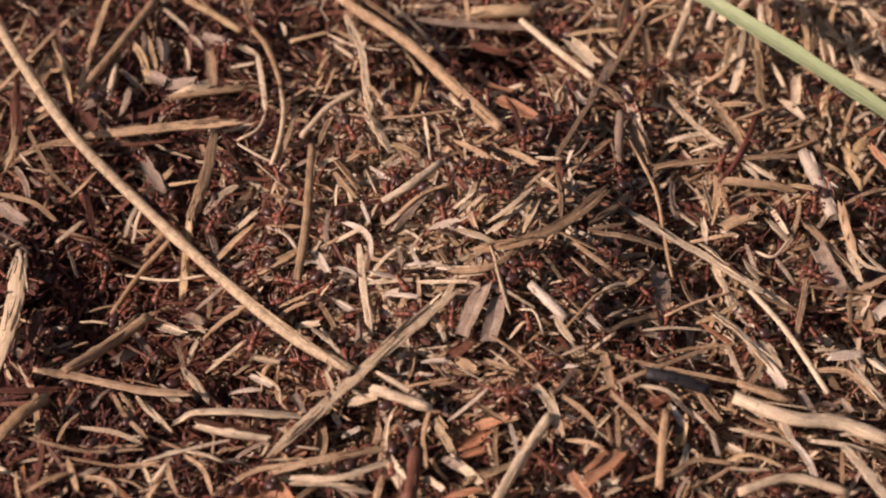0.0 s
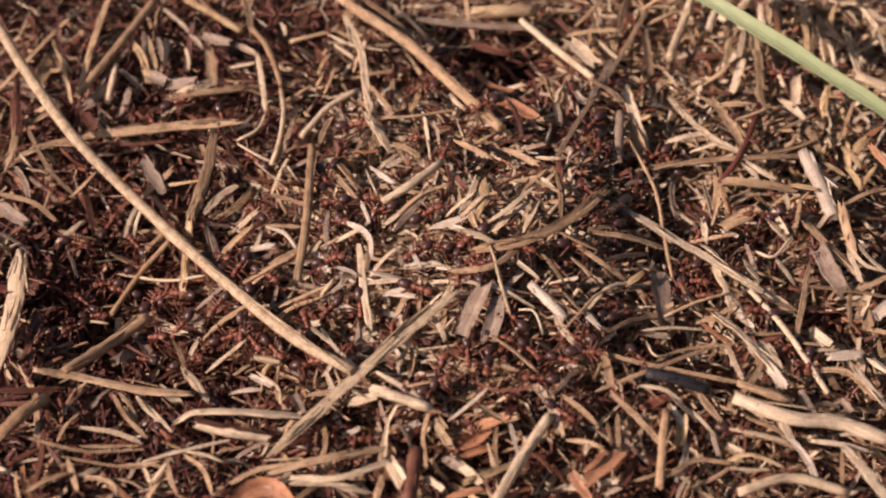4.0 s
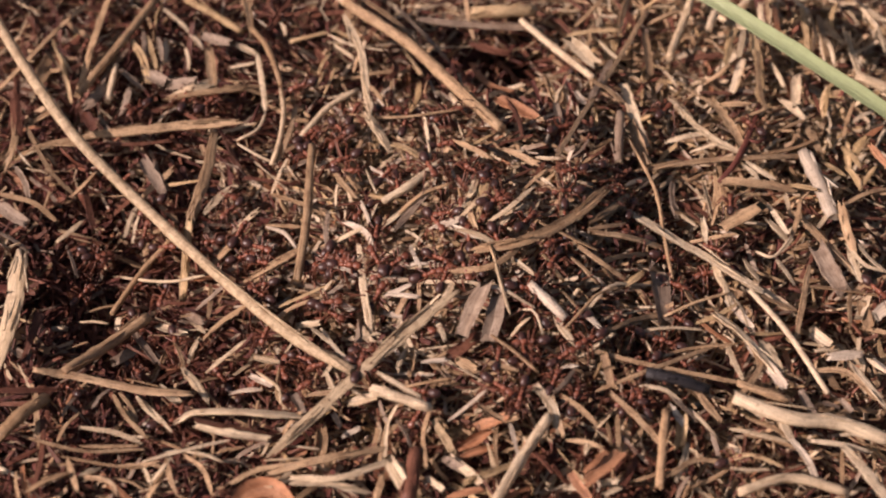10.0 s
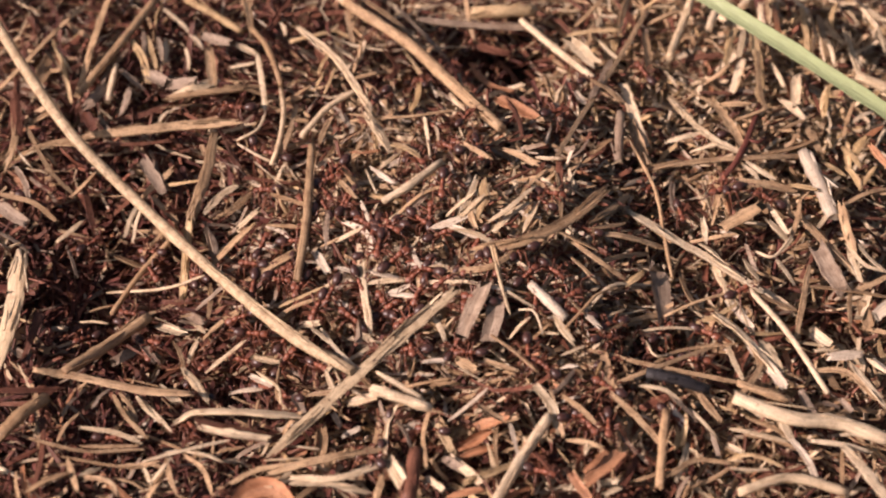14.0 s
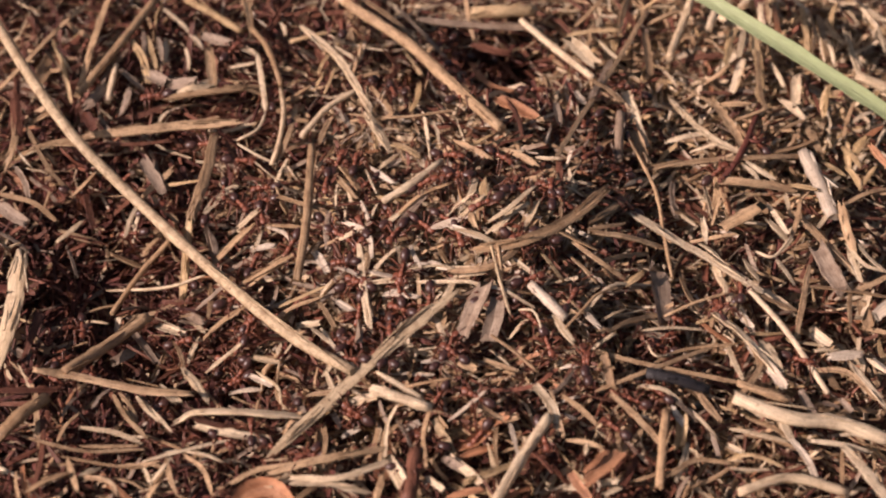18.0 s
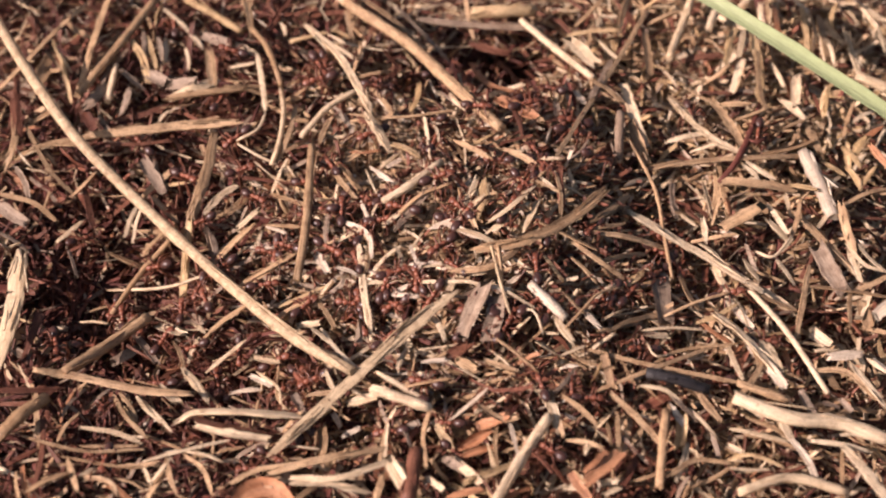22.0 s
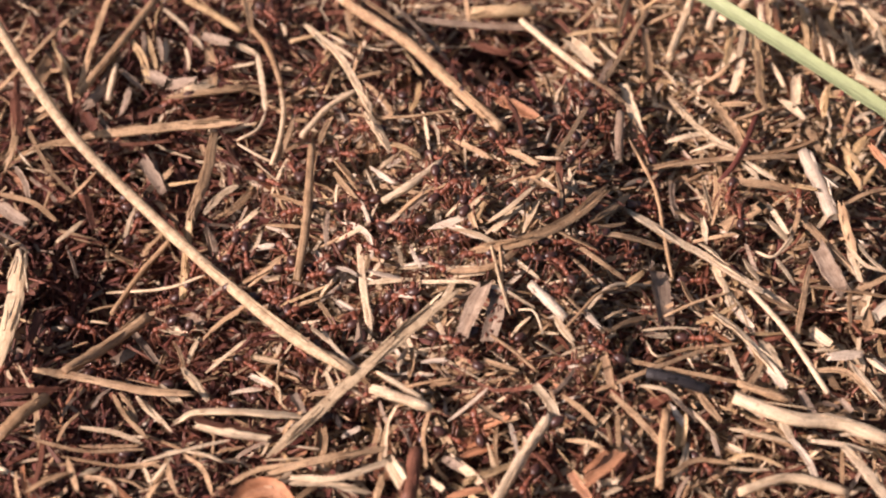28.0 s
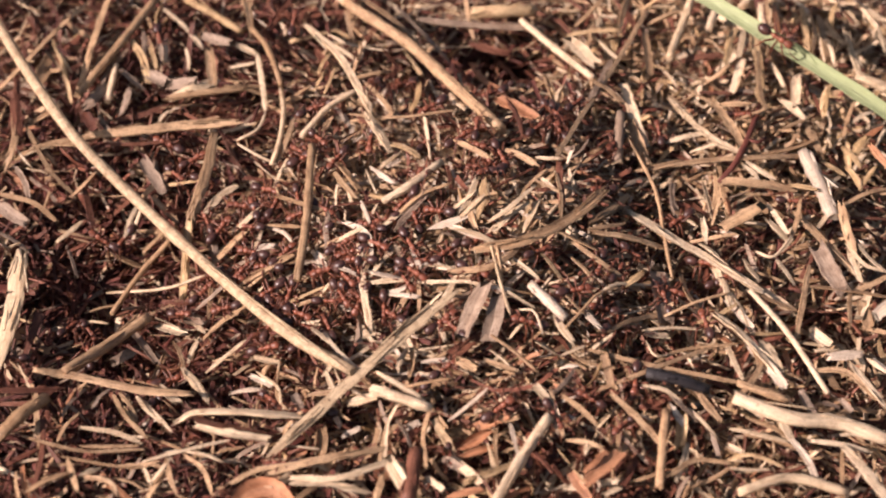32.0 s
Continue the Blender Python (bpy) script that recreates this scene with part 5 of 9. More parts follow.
build_thatch("bleached_litter", 7000, VIEW, None, 1.4, (2.5, 11.0, 0.20, 0.72), (0.035, 0.14), 0.36, PALE, 8,
             "pale sun-bleached straw shreds heaped on the crest of the mound", heap=(2.0, 2.0, 16.0, 15.0))
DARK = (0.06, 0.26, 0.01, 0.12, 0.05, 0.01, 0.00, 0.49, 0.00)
# mostly blackish pieces, so part of the left hollow's shade lies in their colour
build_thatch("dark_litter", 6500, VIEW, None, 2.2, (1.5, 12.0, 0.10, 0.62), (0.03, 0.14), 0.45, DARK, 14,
             "dark brown plant litter in a hollow of the mound, its colour deepening the shade", heap=(-53.0, -7.0, 13.0, 15.0))
build_thatch("damp_litter", 2600, VIEW, None, 1.8, (1.5, 11.0, 0.10, 0.6), (0.03, 0.14), 0.45, DARK, 15,
             "dark brown plant litter beside the long stalk", heap=(-33.0, -25.0, 9.0, 6.0))
build_thatch("brown_litter", 3400, VIEW, None, 1.8, (1.5, 11.0, 0.10, 0.6), (0.03, 0.14), 0.45, DARK, 16,
             "brown plant litter at the edge of the mound", heap=(-48.0, -37.0, 18.0, 6.0))
build_thatch("bark_litter", 2800, VIEW, None, 1.8, (1.5, 11.0, 0.10, 0.6), (0.03, 0.14), 0.45, DARK, 17,
             "brown bark litter among the straws", heap=(-46.0, 36.0, 16.0, 14.0))
# these dark crumbs paint the shade of the deep hole
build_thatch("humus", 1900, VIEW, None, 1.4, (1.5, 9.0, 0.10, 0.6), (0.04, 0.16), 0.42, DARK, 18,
             "dark plant crumbs in a hole between the straws, coloured for its shade", heap=(9.0, 38.0, 7.0, 4.0))
RUSSET = (0.06, 0.28, 0.02, 0.34, 0.02, 0.14, 0.02, 0.12, 0.00)
build_thatch("russet_litter", 1700, VIEW, None, 1.8, (1.5, 10.0, 0.12, 0.7), (0.04, 0.16), 0.38, RUSSET, 25,
             "russet brown bud scales and bark crumbs at the foot of the mound", heap=(11.0, -39.0, 15.0, 4.5))
WARM = (0.29, 0.22, 0.21, 0.11, 0.03, 0.03, 0.09, 0.06, 0.01)
build_thatch("golden_litter", 5000, VIEW, None, 1.4, (2.5, 13.0, 0.20, 0.75), (0.03, 0.13), 0.34, WARM, 9,
             "golden dry straw shreds on the flank of the mound", heap=(50.0, 14.0, 19.0, 30.0))
build_thatch("straw_shreds", 1500, VIEW, None, 1.2, (2.5, 12.0, 0.20, 0.70), (0.03, 0.13), 0.34, WARM, 10,
             "tan dry straw shreds at the foot of the mound", heap=(0.0, -32.0, 40.0, 8.0))
BRIGHT = (0.33, 0.04, 0.42, 0.01, 0.02, 0.01, 0.16, 0.00, 0.01)
build_thatch("bright_litter", 2600, VIEW, None, 1.0, (2.5, 12.0, 0.22, 0.80), (0.04, 0.14), 0.36, BRIGHT, 19,
             "bright golden straw shreds under the grass leaf", heap=(52.0, 46.0, 15.0, 15.0))
FRESH = (0.34, 0.18, 0.22, 0.10, 0.05, 0.01, 0.06, 0.04, 0.02)
build_thatch("straw_litter", 3000, (-26.0, 92.0, -66.0, 84.0), None, 2.4, (7.0, 26.0, 0.42, 0.92), (0.035, 0.06), 0.22, FRESH, 23,
             "tangled pale tan dry straws lying all over the mound", curl=0.09, sunk=0.9, skew=1.5)
# browner mix than FRESH, which puts the left flank's shade into the colour
SHADE_BROWN = (0.20, 0.34, 0.05, 0.18, 0.07, 0.02, 0.01, 0.12, 0.01)
build_thatch("withered_straw", 1300, (-92.0, -26.0, -66.0, 84.0), None, 2.6, (6.0, 24.0, 0.40, 0.9), (0.035, 0.06), 0.24, SHADE_BROWN, 24,
             "tangled brown straws on the left flank of the mound, darkened to look shaded", curl=0.10, sunk=0.6, skew=1.5)
build_thatch("hay", 1100, (-85.0, 85.0, -55.0, 70.0), None, 0.5, (7.0, 24.0, 0.16, 0.42), (0.014, 0.03), 0.14, BRIGHT, 20,
             "long thin dry hay stems lying across the thatch", curl=0.07)
build_thatch("outer_thatch", 6000, VIEW, VIEW, 4.0, (8.0, 32.0, 1.0, 3.5), (0.06, 0.2), 0.3, DEEP, 7,
             "coarse brown straw thatch round the ant mound", heap=(0.0, 0.0, 250.0, 250.0))
build_thatch("grass_shreds", 2400, VIEW, None, 0.8, (4.0, 14.0, 0.10, 0.22), (0.01, 0.03), 0.30, PALE, 12,
             "hair-thin pale grass shreds curled over the thatch", curl=0.28)

# ---- straws on top of the thatch ----
strew("split", "t", 1.05, (-61.5, 47.1, 1.3), (-58.3, 44.1, 1.7))
strew("flake", "t", 2.04, (-65.0, 33.8, 2.1), (-64.0, 39.4, 1.8))
strew("split", "b", 0.81, (-68.7, 42.9, 2.5), (-68.0, 39.6, 1.9))
strew("flake", "b", 1.83, (-57.7, 27.6, 2.0), (-55.4, 23.6, 1.5))
strew("split", "g", 1.69, (-56.9, 27.7, 2.2), (-54.1, 32.2, 2.4))
strew("split", "b", 1.05, (-52.0, 25.5, 1.6), (-44.3, 27.7, 2.2))
strew("split", "c", 0.58, (-44.9, 25.3, 1.7), (-43.8, 27.3, 1.5))
strew("split", "y", 0.59, (-18.4, 36.4, 4.9), (-19.9, 33.1, 4.7))
strew("split", "y", 0.59, (-18.5, 34.8, 4.1), (-20.5, 30.4, 3.5))
strew("split", "y", 0.50, (-17.4, 34.3, 4.3), (-18.9, 28.7, 4.1))
strew("split", "c", 0.76, (-17.2, 38.8, 4.5), (-14.6, 36.9, 4.0))
strew("split", "t", 0.67, (-25.6, 28.5, 2.4), (-21.4, 30.3, 4.1))
strew("split", "c", 0.69, (-26.5, 46.3, 2.3), (-25.8, 44.4, 2.0))
strew("split", "c", 0.65, (17.7, 24.3, 7.3), (19.0, 29.0, 5.6))
strew("split", "c", 0.82, (1.2, 25.9, 6.9), (3.2, 21.4, 8.5))
strew("flake", "w", 1.08, (20.9, 27.6, 5.8), (22.0, 24.6, 6.4))
strew("split", "b", 0.66, (59.1, 29.9, 2.7), (59.8, 25.4, 2.9))
strew("split", "c", 0.68, (35.9, 34.9, 2.8), (37.3, 31.4, 3.2))
strew("split", "b", 0.57, (-59.7, 4.4, -1.5), (-52.4, 3.7, -3.2))
strew("flake", "b", 2.31, (-51.5, 9.3, -2.3), (-49.0, 11.3, -1.4))
strew("twig", "t", 0.36, (-55.9, 11.2, -0.5), (-53.5, 11.6, -0.3), (-51.3, 13.6, -0.0))
strew("split", "g", 0.65, (-68.0, 3.1, 0.3), (-63.6, 0.8, -1.1))
strew("split", "g", 1.02, (-35.3, 1.6, 1.2), (-34.4, -1.5, 1.0))
strew("split", "t", 1.17, (-33.0, 5.7, 1.9), (-30.2, 9.0, 1.9))
strew("twig", "w", 0.77, (-26.6, 1.2, 3.8), (-23.8, -0.2, 3.9), (-21.8, -3.5, 4.0))
strew("split", "c", 0.47, (-5.6, -2.3, 7.0), (-3.1, -4.7, 7.4))
strew("split", "c", 0.46, (-3.1, -2.9, 7.1), (-5.1, -6.6, 7.7))
strew("split", "g", 0.73, (-24.2, 13.3, 3.1), (-20.8, 14.7, 4.0))
strew("split", "y", 0.64, (3.8, 12.7, 8.9), (7.7, 15.1, 9.4))
strew("split", "c", 0.47, (18.2, 4.6, 9.5), (21.1, 3.7, 8.0))
strew("split", "t", 0.73, (42.6, 15.4, 3.2), (42.9, 11.7, 3.5))
strew("split", "t", 0.65, (42.2, 12.4, 2.7), (40.4, 3.5, 2.9))
strew("split", "t", 0.65, (42.9, 10.5, 2.8), (40.9, 2.2, 3.3))
strew("split", "o", 0.82, (43.4, 8.0, 3.1), (43.5, 3.3, 4.5))
strew("split", "b", 0.75, (60.5, 3.7, 3.1), (67.7, 3.5, 2.9))
strew("split", "w", 0.40, (36.7, 9.5, 0.2), (39.0, 8.3, 2.3))
strew("split", "t", 0.65, (-51.9, 2.8, -4.3), (-51.2, 0.8, -5.3))
strew("split", "t", 1.04, (-50.6, 2.1, -4.2), (-46.7, 0.9, -5.3))
strew("flake", "b", 2.63, (-56.9, -4.4, -6.5), (-54.7, -5.4, -7.8))
strew("split", "c", 0.48, (-55.0, -3.4, -6.3), (-54.3, -5.7, -7.6))
strew("split", "g", 0.48, (-61.5, -7.5, -5.7), (-58.4, -5.4, -6.7))
strew("flake", "g", 1.71, (-38.2, -11.0, -2.3), (-36.2, -13.6, -0.9))
strew("split", "c", 0.78, (-37.2, -13.1, -1.8), (-35.6, -15.0, -1.2))
strew("flake", "t", 1.89, (-64.1, -15.6, -3.1), (-61.9, -10.9, -5.1))
strew("split", "t", 0.95, (-61.5, -13.5, -4.5), (-59.3, -15.6, -5.3))
strew("flake", "g", 1.37, (-63.4, -17.2, -3.3), (-61.4, -17.9, -4.1))
strew("split", "c", 0.55, (-64.5, -20.3, -2.6), (-63.5, -22.4, -2.7))
strew("split", "g", 0.63, (-33.3, -5.5, 0.6), (-28.1, -3.5, 2.5))
strew("split", "g", 0.62, (-25.5, -12.6, 1.9), (-24.6, -9.9, 2.6))
strew("split", "c", 0.74, (-6.4, -27.2, 5.9), (-5.4, -24.3, 6.1))
strew("split", "c", 0.59, (17.2, -25.8, 7.4), (20.1, -24.0, 6.9))
strew("split", "t", 0.63, (47.0, -7.6, 3.5), (50.1, -10.1, 4.5))
strew("flake", "c", 2.01, (54.0, -18.1, 2.6), (55.9, -20.2, 2.8))
strew("split", "c", 0.46, (47.6, -16.0, 4.0), (47.2, -19.4, 3.6))
strew("split", "t", 0.91, (-47.3, -32.1, -2.4), (-45.4, -28.3, -4.3))
strew("split", "g", 0.73, (-29.0, -40.1, 2.1), (-24.7, -37.7, 2.6))
strew("split", "t", 0.59, (-20.4, -35.5, 2.9), (-18.8, -37.7, 2.7))
strew("flake", "c", 0.95, (-25.7, -44.2, 2.2), (-23.9, -45.5, 3.2))
strew("flake", "w", 1.12, (-4.9, -35.9, 3.8), (-3.3, -35.2, 3.8))
strew("flake", "c", 0.94, (-2.1, -45.2, 4.6), (-0.1, -47.5, 5.3))
strew("flake", "y", 1.60, (1.8, -35.7, 2.4), (3.9, -36.4, 2.4))
strew("split", "t", 0.59, (23.1, -35.3, 4.0), (23.4, -39.9, 5.1))
strew("split", "t", 0.74, (24.6, -34.8, 4.8), (24.5, -40.1, 4.7))
strew("split", "c", 0.44, (21.7, -37.0, 4.2), (23.6, -39.4, 4.6))
strew("split", "g", 0.59, (24.9, -37.5, 4.3), (28.2, -42.2, 4.4))
strew("flake", "c", 1.09, (22.3, -48.1, 4.9), (24.4, -46.8, 4.7))
strew("split", "t", 0.58, (26.8, -45.2, 4.1), (29.7, -43.9, 3.9))
strew("split", "b", 0.58, (18.7, -31.7, 5.7), (23.9, -32.5, 5.2))
strew("split", "t", 0.52, (50.1, -40.7, 2.4), (55.5, -39.3, 2.0))
strew("flake", "r", 1.61, (28.5, -32.8, 4.2), (31.6, -31.3, 4.6))


# ---- wood ants ----
def ball(bm, centre, radii, tilt=0.0, seg=14, rows=9):
    """An ellipsoid in millimetres."""
    m = Matrix.Translation(Vector(centre) * MM) @ Matrix.Rotation(tilt, 4, "Y") @ Matrix.Diagonal((*[r * MM for r in radii], 1))
    bmesh.ops.create_uvsphere(bm, u_segments=seg, v_segments=rows, radius=1.0, matrix=m)


def limb(bm, points, radii, sides=6):
    """A jointed tube through points, in millimetres."""
    rows = []
    for i, p in enumerate(points):
        a, b = Vector(points[max(i - 1, 0)]), Vector(points[min(i + 1, len(points) - 1)])
        t = (b - a).normalized()
        s = t.cross(Vector((0.3, 0.2, 1))).normalized()
        n = s.cross(t)
        rows.append([bm.verts.new((Vector(p) + (s * math.cos(2 * math.pi * j / sides) + n * math.sin(2 * math.pi * j / sides)) * radii[i]) * MM)
                     for j in range(sides)])
    for a, b in zip(rows, rows[1:]):
        for j in range(sides):
            bm.faces.new((a[j], a[(j + 1) % sides], b[(j + 1) % sides], b[j]))
    bm.faces.new(rows[0][::-1])
    bm.faces.new(rows[-1])


def part(name, bm, material, parent, label=""):
    bmesh.ops.recalc_face_normals(bm, faces=bm.faces)
    me = bpy.data.meshes.new(name)
    bm.to_mesh(me)
    bm.free()
    me.polygons.foreach_set("use_smooth", [True] * len(me.polygons))
    me.materials.append(material)
    ob = new(name, me)
    ob.parent = parent
    return tagged(ob, label) if label else ob


HIPS = [(0.75, 0.33), (0.15, 0.38), (-0.4, 0.36)]
REACH = [(2.1, 2.1), (0.1, 2.7), (-2.3, 2.5)]


def build_ant():
    ant = new("ant")
    tagged(ant, "red wood ant with a dark shiny abdomen crawling on the thatch", "ant", group="wood ants on the mound")
    bm = bmesh.new()
    ball(bm, (0.75, 0, 2.02), (0.72, 0.50, 0.52), -0.12)
    ball(bm, (0.05, 0, 1.92), (0.50, 0.38, 0.42))
    ball(bm, (-0.62, 0, 1.86), (0.62, 0.42, 0.50), 0.22)
    part("thorax", bm, ANT_RED, ant, "reddish-brown thorax")
    bm = bmesh.new()
    ball(bm, (-1.32, 0, 1.80), (0.16, 0.30, 0.42), 0.15, 10, 7)
    part("petiole", bm, ANT_RED, ant)
    bm = bmesh.new()
    ball(bm, (-2.55, 0, 1.93), (1.28, 0.88, 0.84), 0.10, 18, 12)
    part("abdomen", bm, ANT_DARK, ant, "glossy black-brown abdomen")
    bm = bmesh.new()
    ball(bm, (2.02, 0, 1.88), (0.80, 0.70, 0.46), 0.28)
    ball(bm, (1.62, 0, 2.0), (0.42, 0.60, 0.40), 0.28)
    head = part("head", bm, ANT_RED, ant)
    for side in (1, -1):
        bm = bmesh.new()
        ball(bm, (1.92, 0.60 * side, 2.12), (0.20, 0.09, 0.17), 0.2, 8, 6)
        part("eye", bm, ANT_DARK, head)
        bm = bmesh.new()
        limb(bm, [(2.62, 0.30 * side, 1.66), (3.0, 0.28 * side, 1.52), (3.14, 0.05 * side, 1.48)], [0.16, 0.12, 0.04])
        part("mandible", bm, ANT_DARK, head)
        bm = bmesh.new()
        limb(bm, [(2.5, 0.26 * side, 2.02), (2.95, 0.95 * side, 2.55), (3.3, 1.25 * side, 2.6), (4.3, 1.35 * side, 1.9), (4.9, 1.2 * side, 1.5)],
             [0.09, 0.08, 0.08, 0.09, 0.06])
        part("antenna", bm, ANT_LEG, head)
        for (hx, hy), (fx, fy) in zip(HIPS, REACH):
            bm = bmesh.new()
            fy, hip = fy * side, 1.62
            limb(bm, [(0, 0, 0), (fx * 0.16, fy * 0.16, 0.05), (fx * 0.45, fy * 0.48, 0.95), (fx * 0.52, fy * 0.55, 0.90),
                      (fx * 0.80, fy * 0.86, -0.75), (fx, fy, -hip), (fx * 1.18, fy * 1.12, -hip - 0.05)],
                 [0.22, 0.19, 0.19, 0.14, 0.13, 0.09, 0.06])
            leg = part("leg", bm, ANT_LEG, ant)
            leg.location = Vector((hx, hy * side, hip)) * MM
    return ant


ants = [build_ant()]
for _ in range(137 - 1):
    ants.append(copy_thing(ants[0], pose(0, 0, 0)))


def surface(x, y):
    return float(height(np.array(x), np.array(y)))


def crawl(ant, size, *rows):
    """Keys an ant along a line over the thatch: seconds and plan millimetres; it heads where it goes, and its legs step."""
    rng = random.Random(rows[0][1] * 7.7 + rows[0][2])
    size *= 1.16
    ant.scale = (size, size, size)
    steps = np.arange(0.0, 32.01, 0.5)
    ts = [r[0] for r in rows]
    xs, ys = np.interp(steps, ts, [r[1] for r in rows]), np.interp(steps, ts, [r[2] for r in rows])
    xs[1:-1], ys[1:-1] = xs[1:-1] + np.array([rng.uniform(-0.35, 0.35) for _ in steps[1:-1]]), ys[1:-1] + np.array([rng.uniform(-0.35, 0.35) for _ in steps[1:-1]])
    turn, keys, gone, total = rng.uniform(-math.pi, math.pi), [], [], 0.0
    for i, t in enumerate(steps):
        a, b = max(i - 1, 0), min(i + 1, len(steps) - 1)
        dx, dy = xs[b] - xs[a], ys[b] - ys[a]
        want = math.atan2(dy, dx)
        lean = (want - turn + math.pi) % (2 * math.pi) - math.pi
        speed = math.hypot(dx, dy)
        lean = lean * min(1.0, speed / 3.0) + rng.uniform(-0.25, 0.25)
        turn = want if i == 0 and speed > 3.0 else turn + max(-1.3, min(1.3, lean))
        x, y = float(xs[i]), float(ys[i])
        c, s = math.cos(turn), math.sin(turn)
        rise = (surface(x + 2 * c, y + 2 * s) - surface(x - 2 * c, y - 2 * s)) / 4 + rng.uniform(-0.12, 0.12)
        tilt = (surface(x - 2 * s, y + 2 * c) - surface(x + 2 * s, y - 2 * c)) / 4 + rng.uniform(-0.12, 0.12)
        m = pose(x * MM, y * MM, (surface(x, y) + 1.9) * MM, 0, 0, math.degrees(turn)) @ pose(0, 0, 0, math.degrees(math.atan(tilt)), -math.degrees(math.atan(rise)), 0)
        keys.append((float(t), m))
        total += speed / 2
        gone.append(total)
    walk(ant, keys)
    ant.scale = (size, size, size)
    for k, leg in enumerate(o for o in ant.children if o.name.startswith("leg")):
        flip = math.pi * (k % 2)
        home = leg.location.copy()
        swing = [(float(t), Matrix.Translation(home) @ pose(0, 0, 0, rng.uniform(-5, 5), 0, 20 * math.sin(g * 2.4 + flip + t * 1.3)))
                 for t, g in zip(steps, gone)]
        walk(leg, swing)


def wander(ant, seed):
    """Sends an ant on a restless way of its own over the mound: short runs, halts and turns."""
    rng = random.Random(seed)
    x, y = rng.gauss(-8, 30), rng.gauss(-6, 22)
    way, rows = rng.uniform(0, 2 * math.pi), []
    for t in range(0, 33):
        rows.append((t, round(x, 1), round(y, 1)))
        if rng.random() < 0.3:
            continue
        way += rng.gauss(0, 0.9)
        home = math.atan2(-6 - y, -8 - x)
        if math.hypot(x + 8, (y + 6) * 1.4) > 52:
            way = home + rng.gauss(0, 0.5)
        step = rng.uniform(2.0, 9.0)
        x, y = x + step * math.cos(way), y + step * math.sin(way)
    crawl(ant, rng.uniform(0.64, 0.78), *rows)


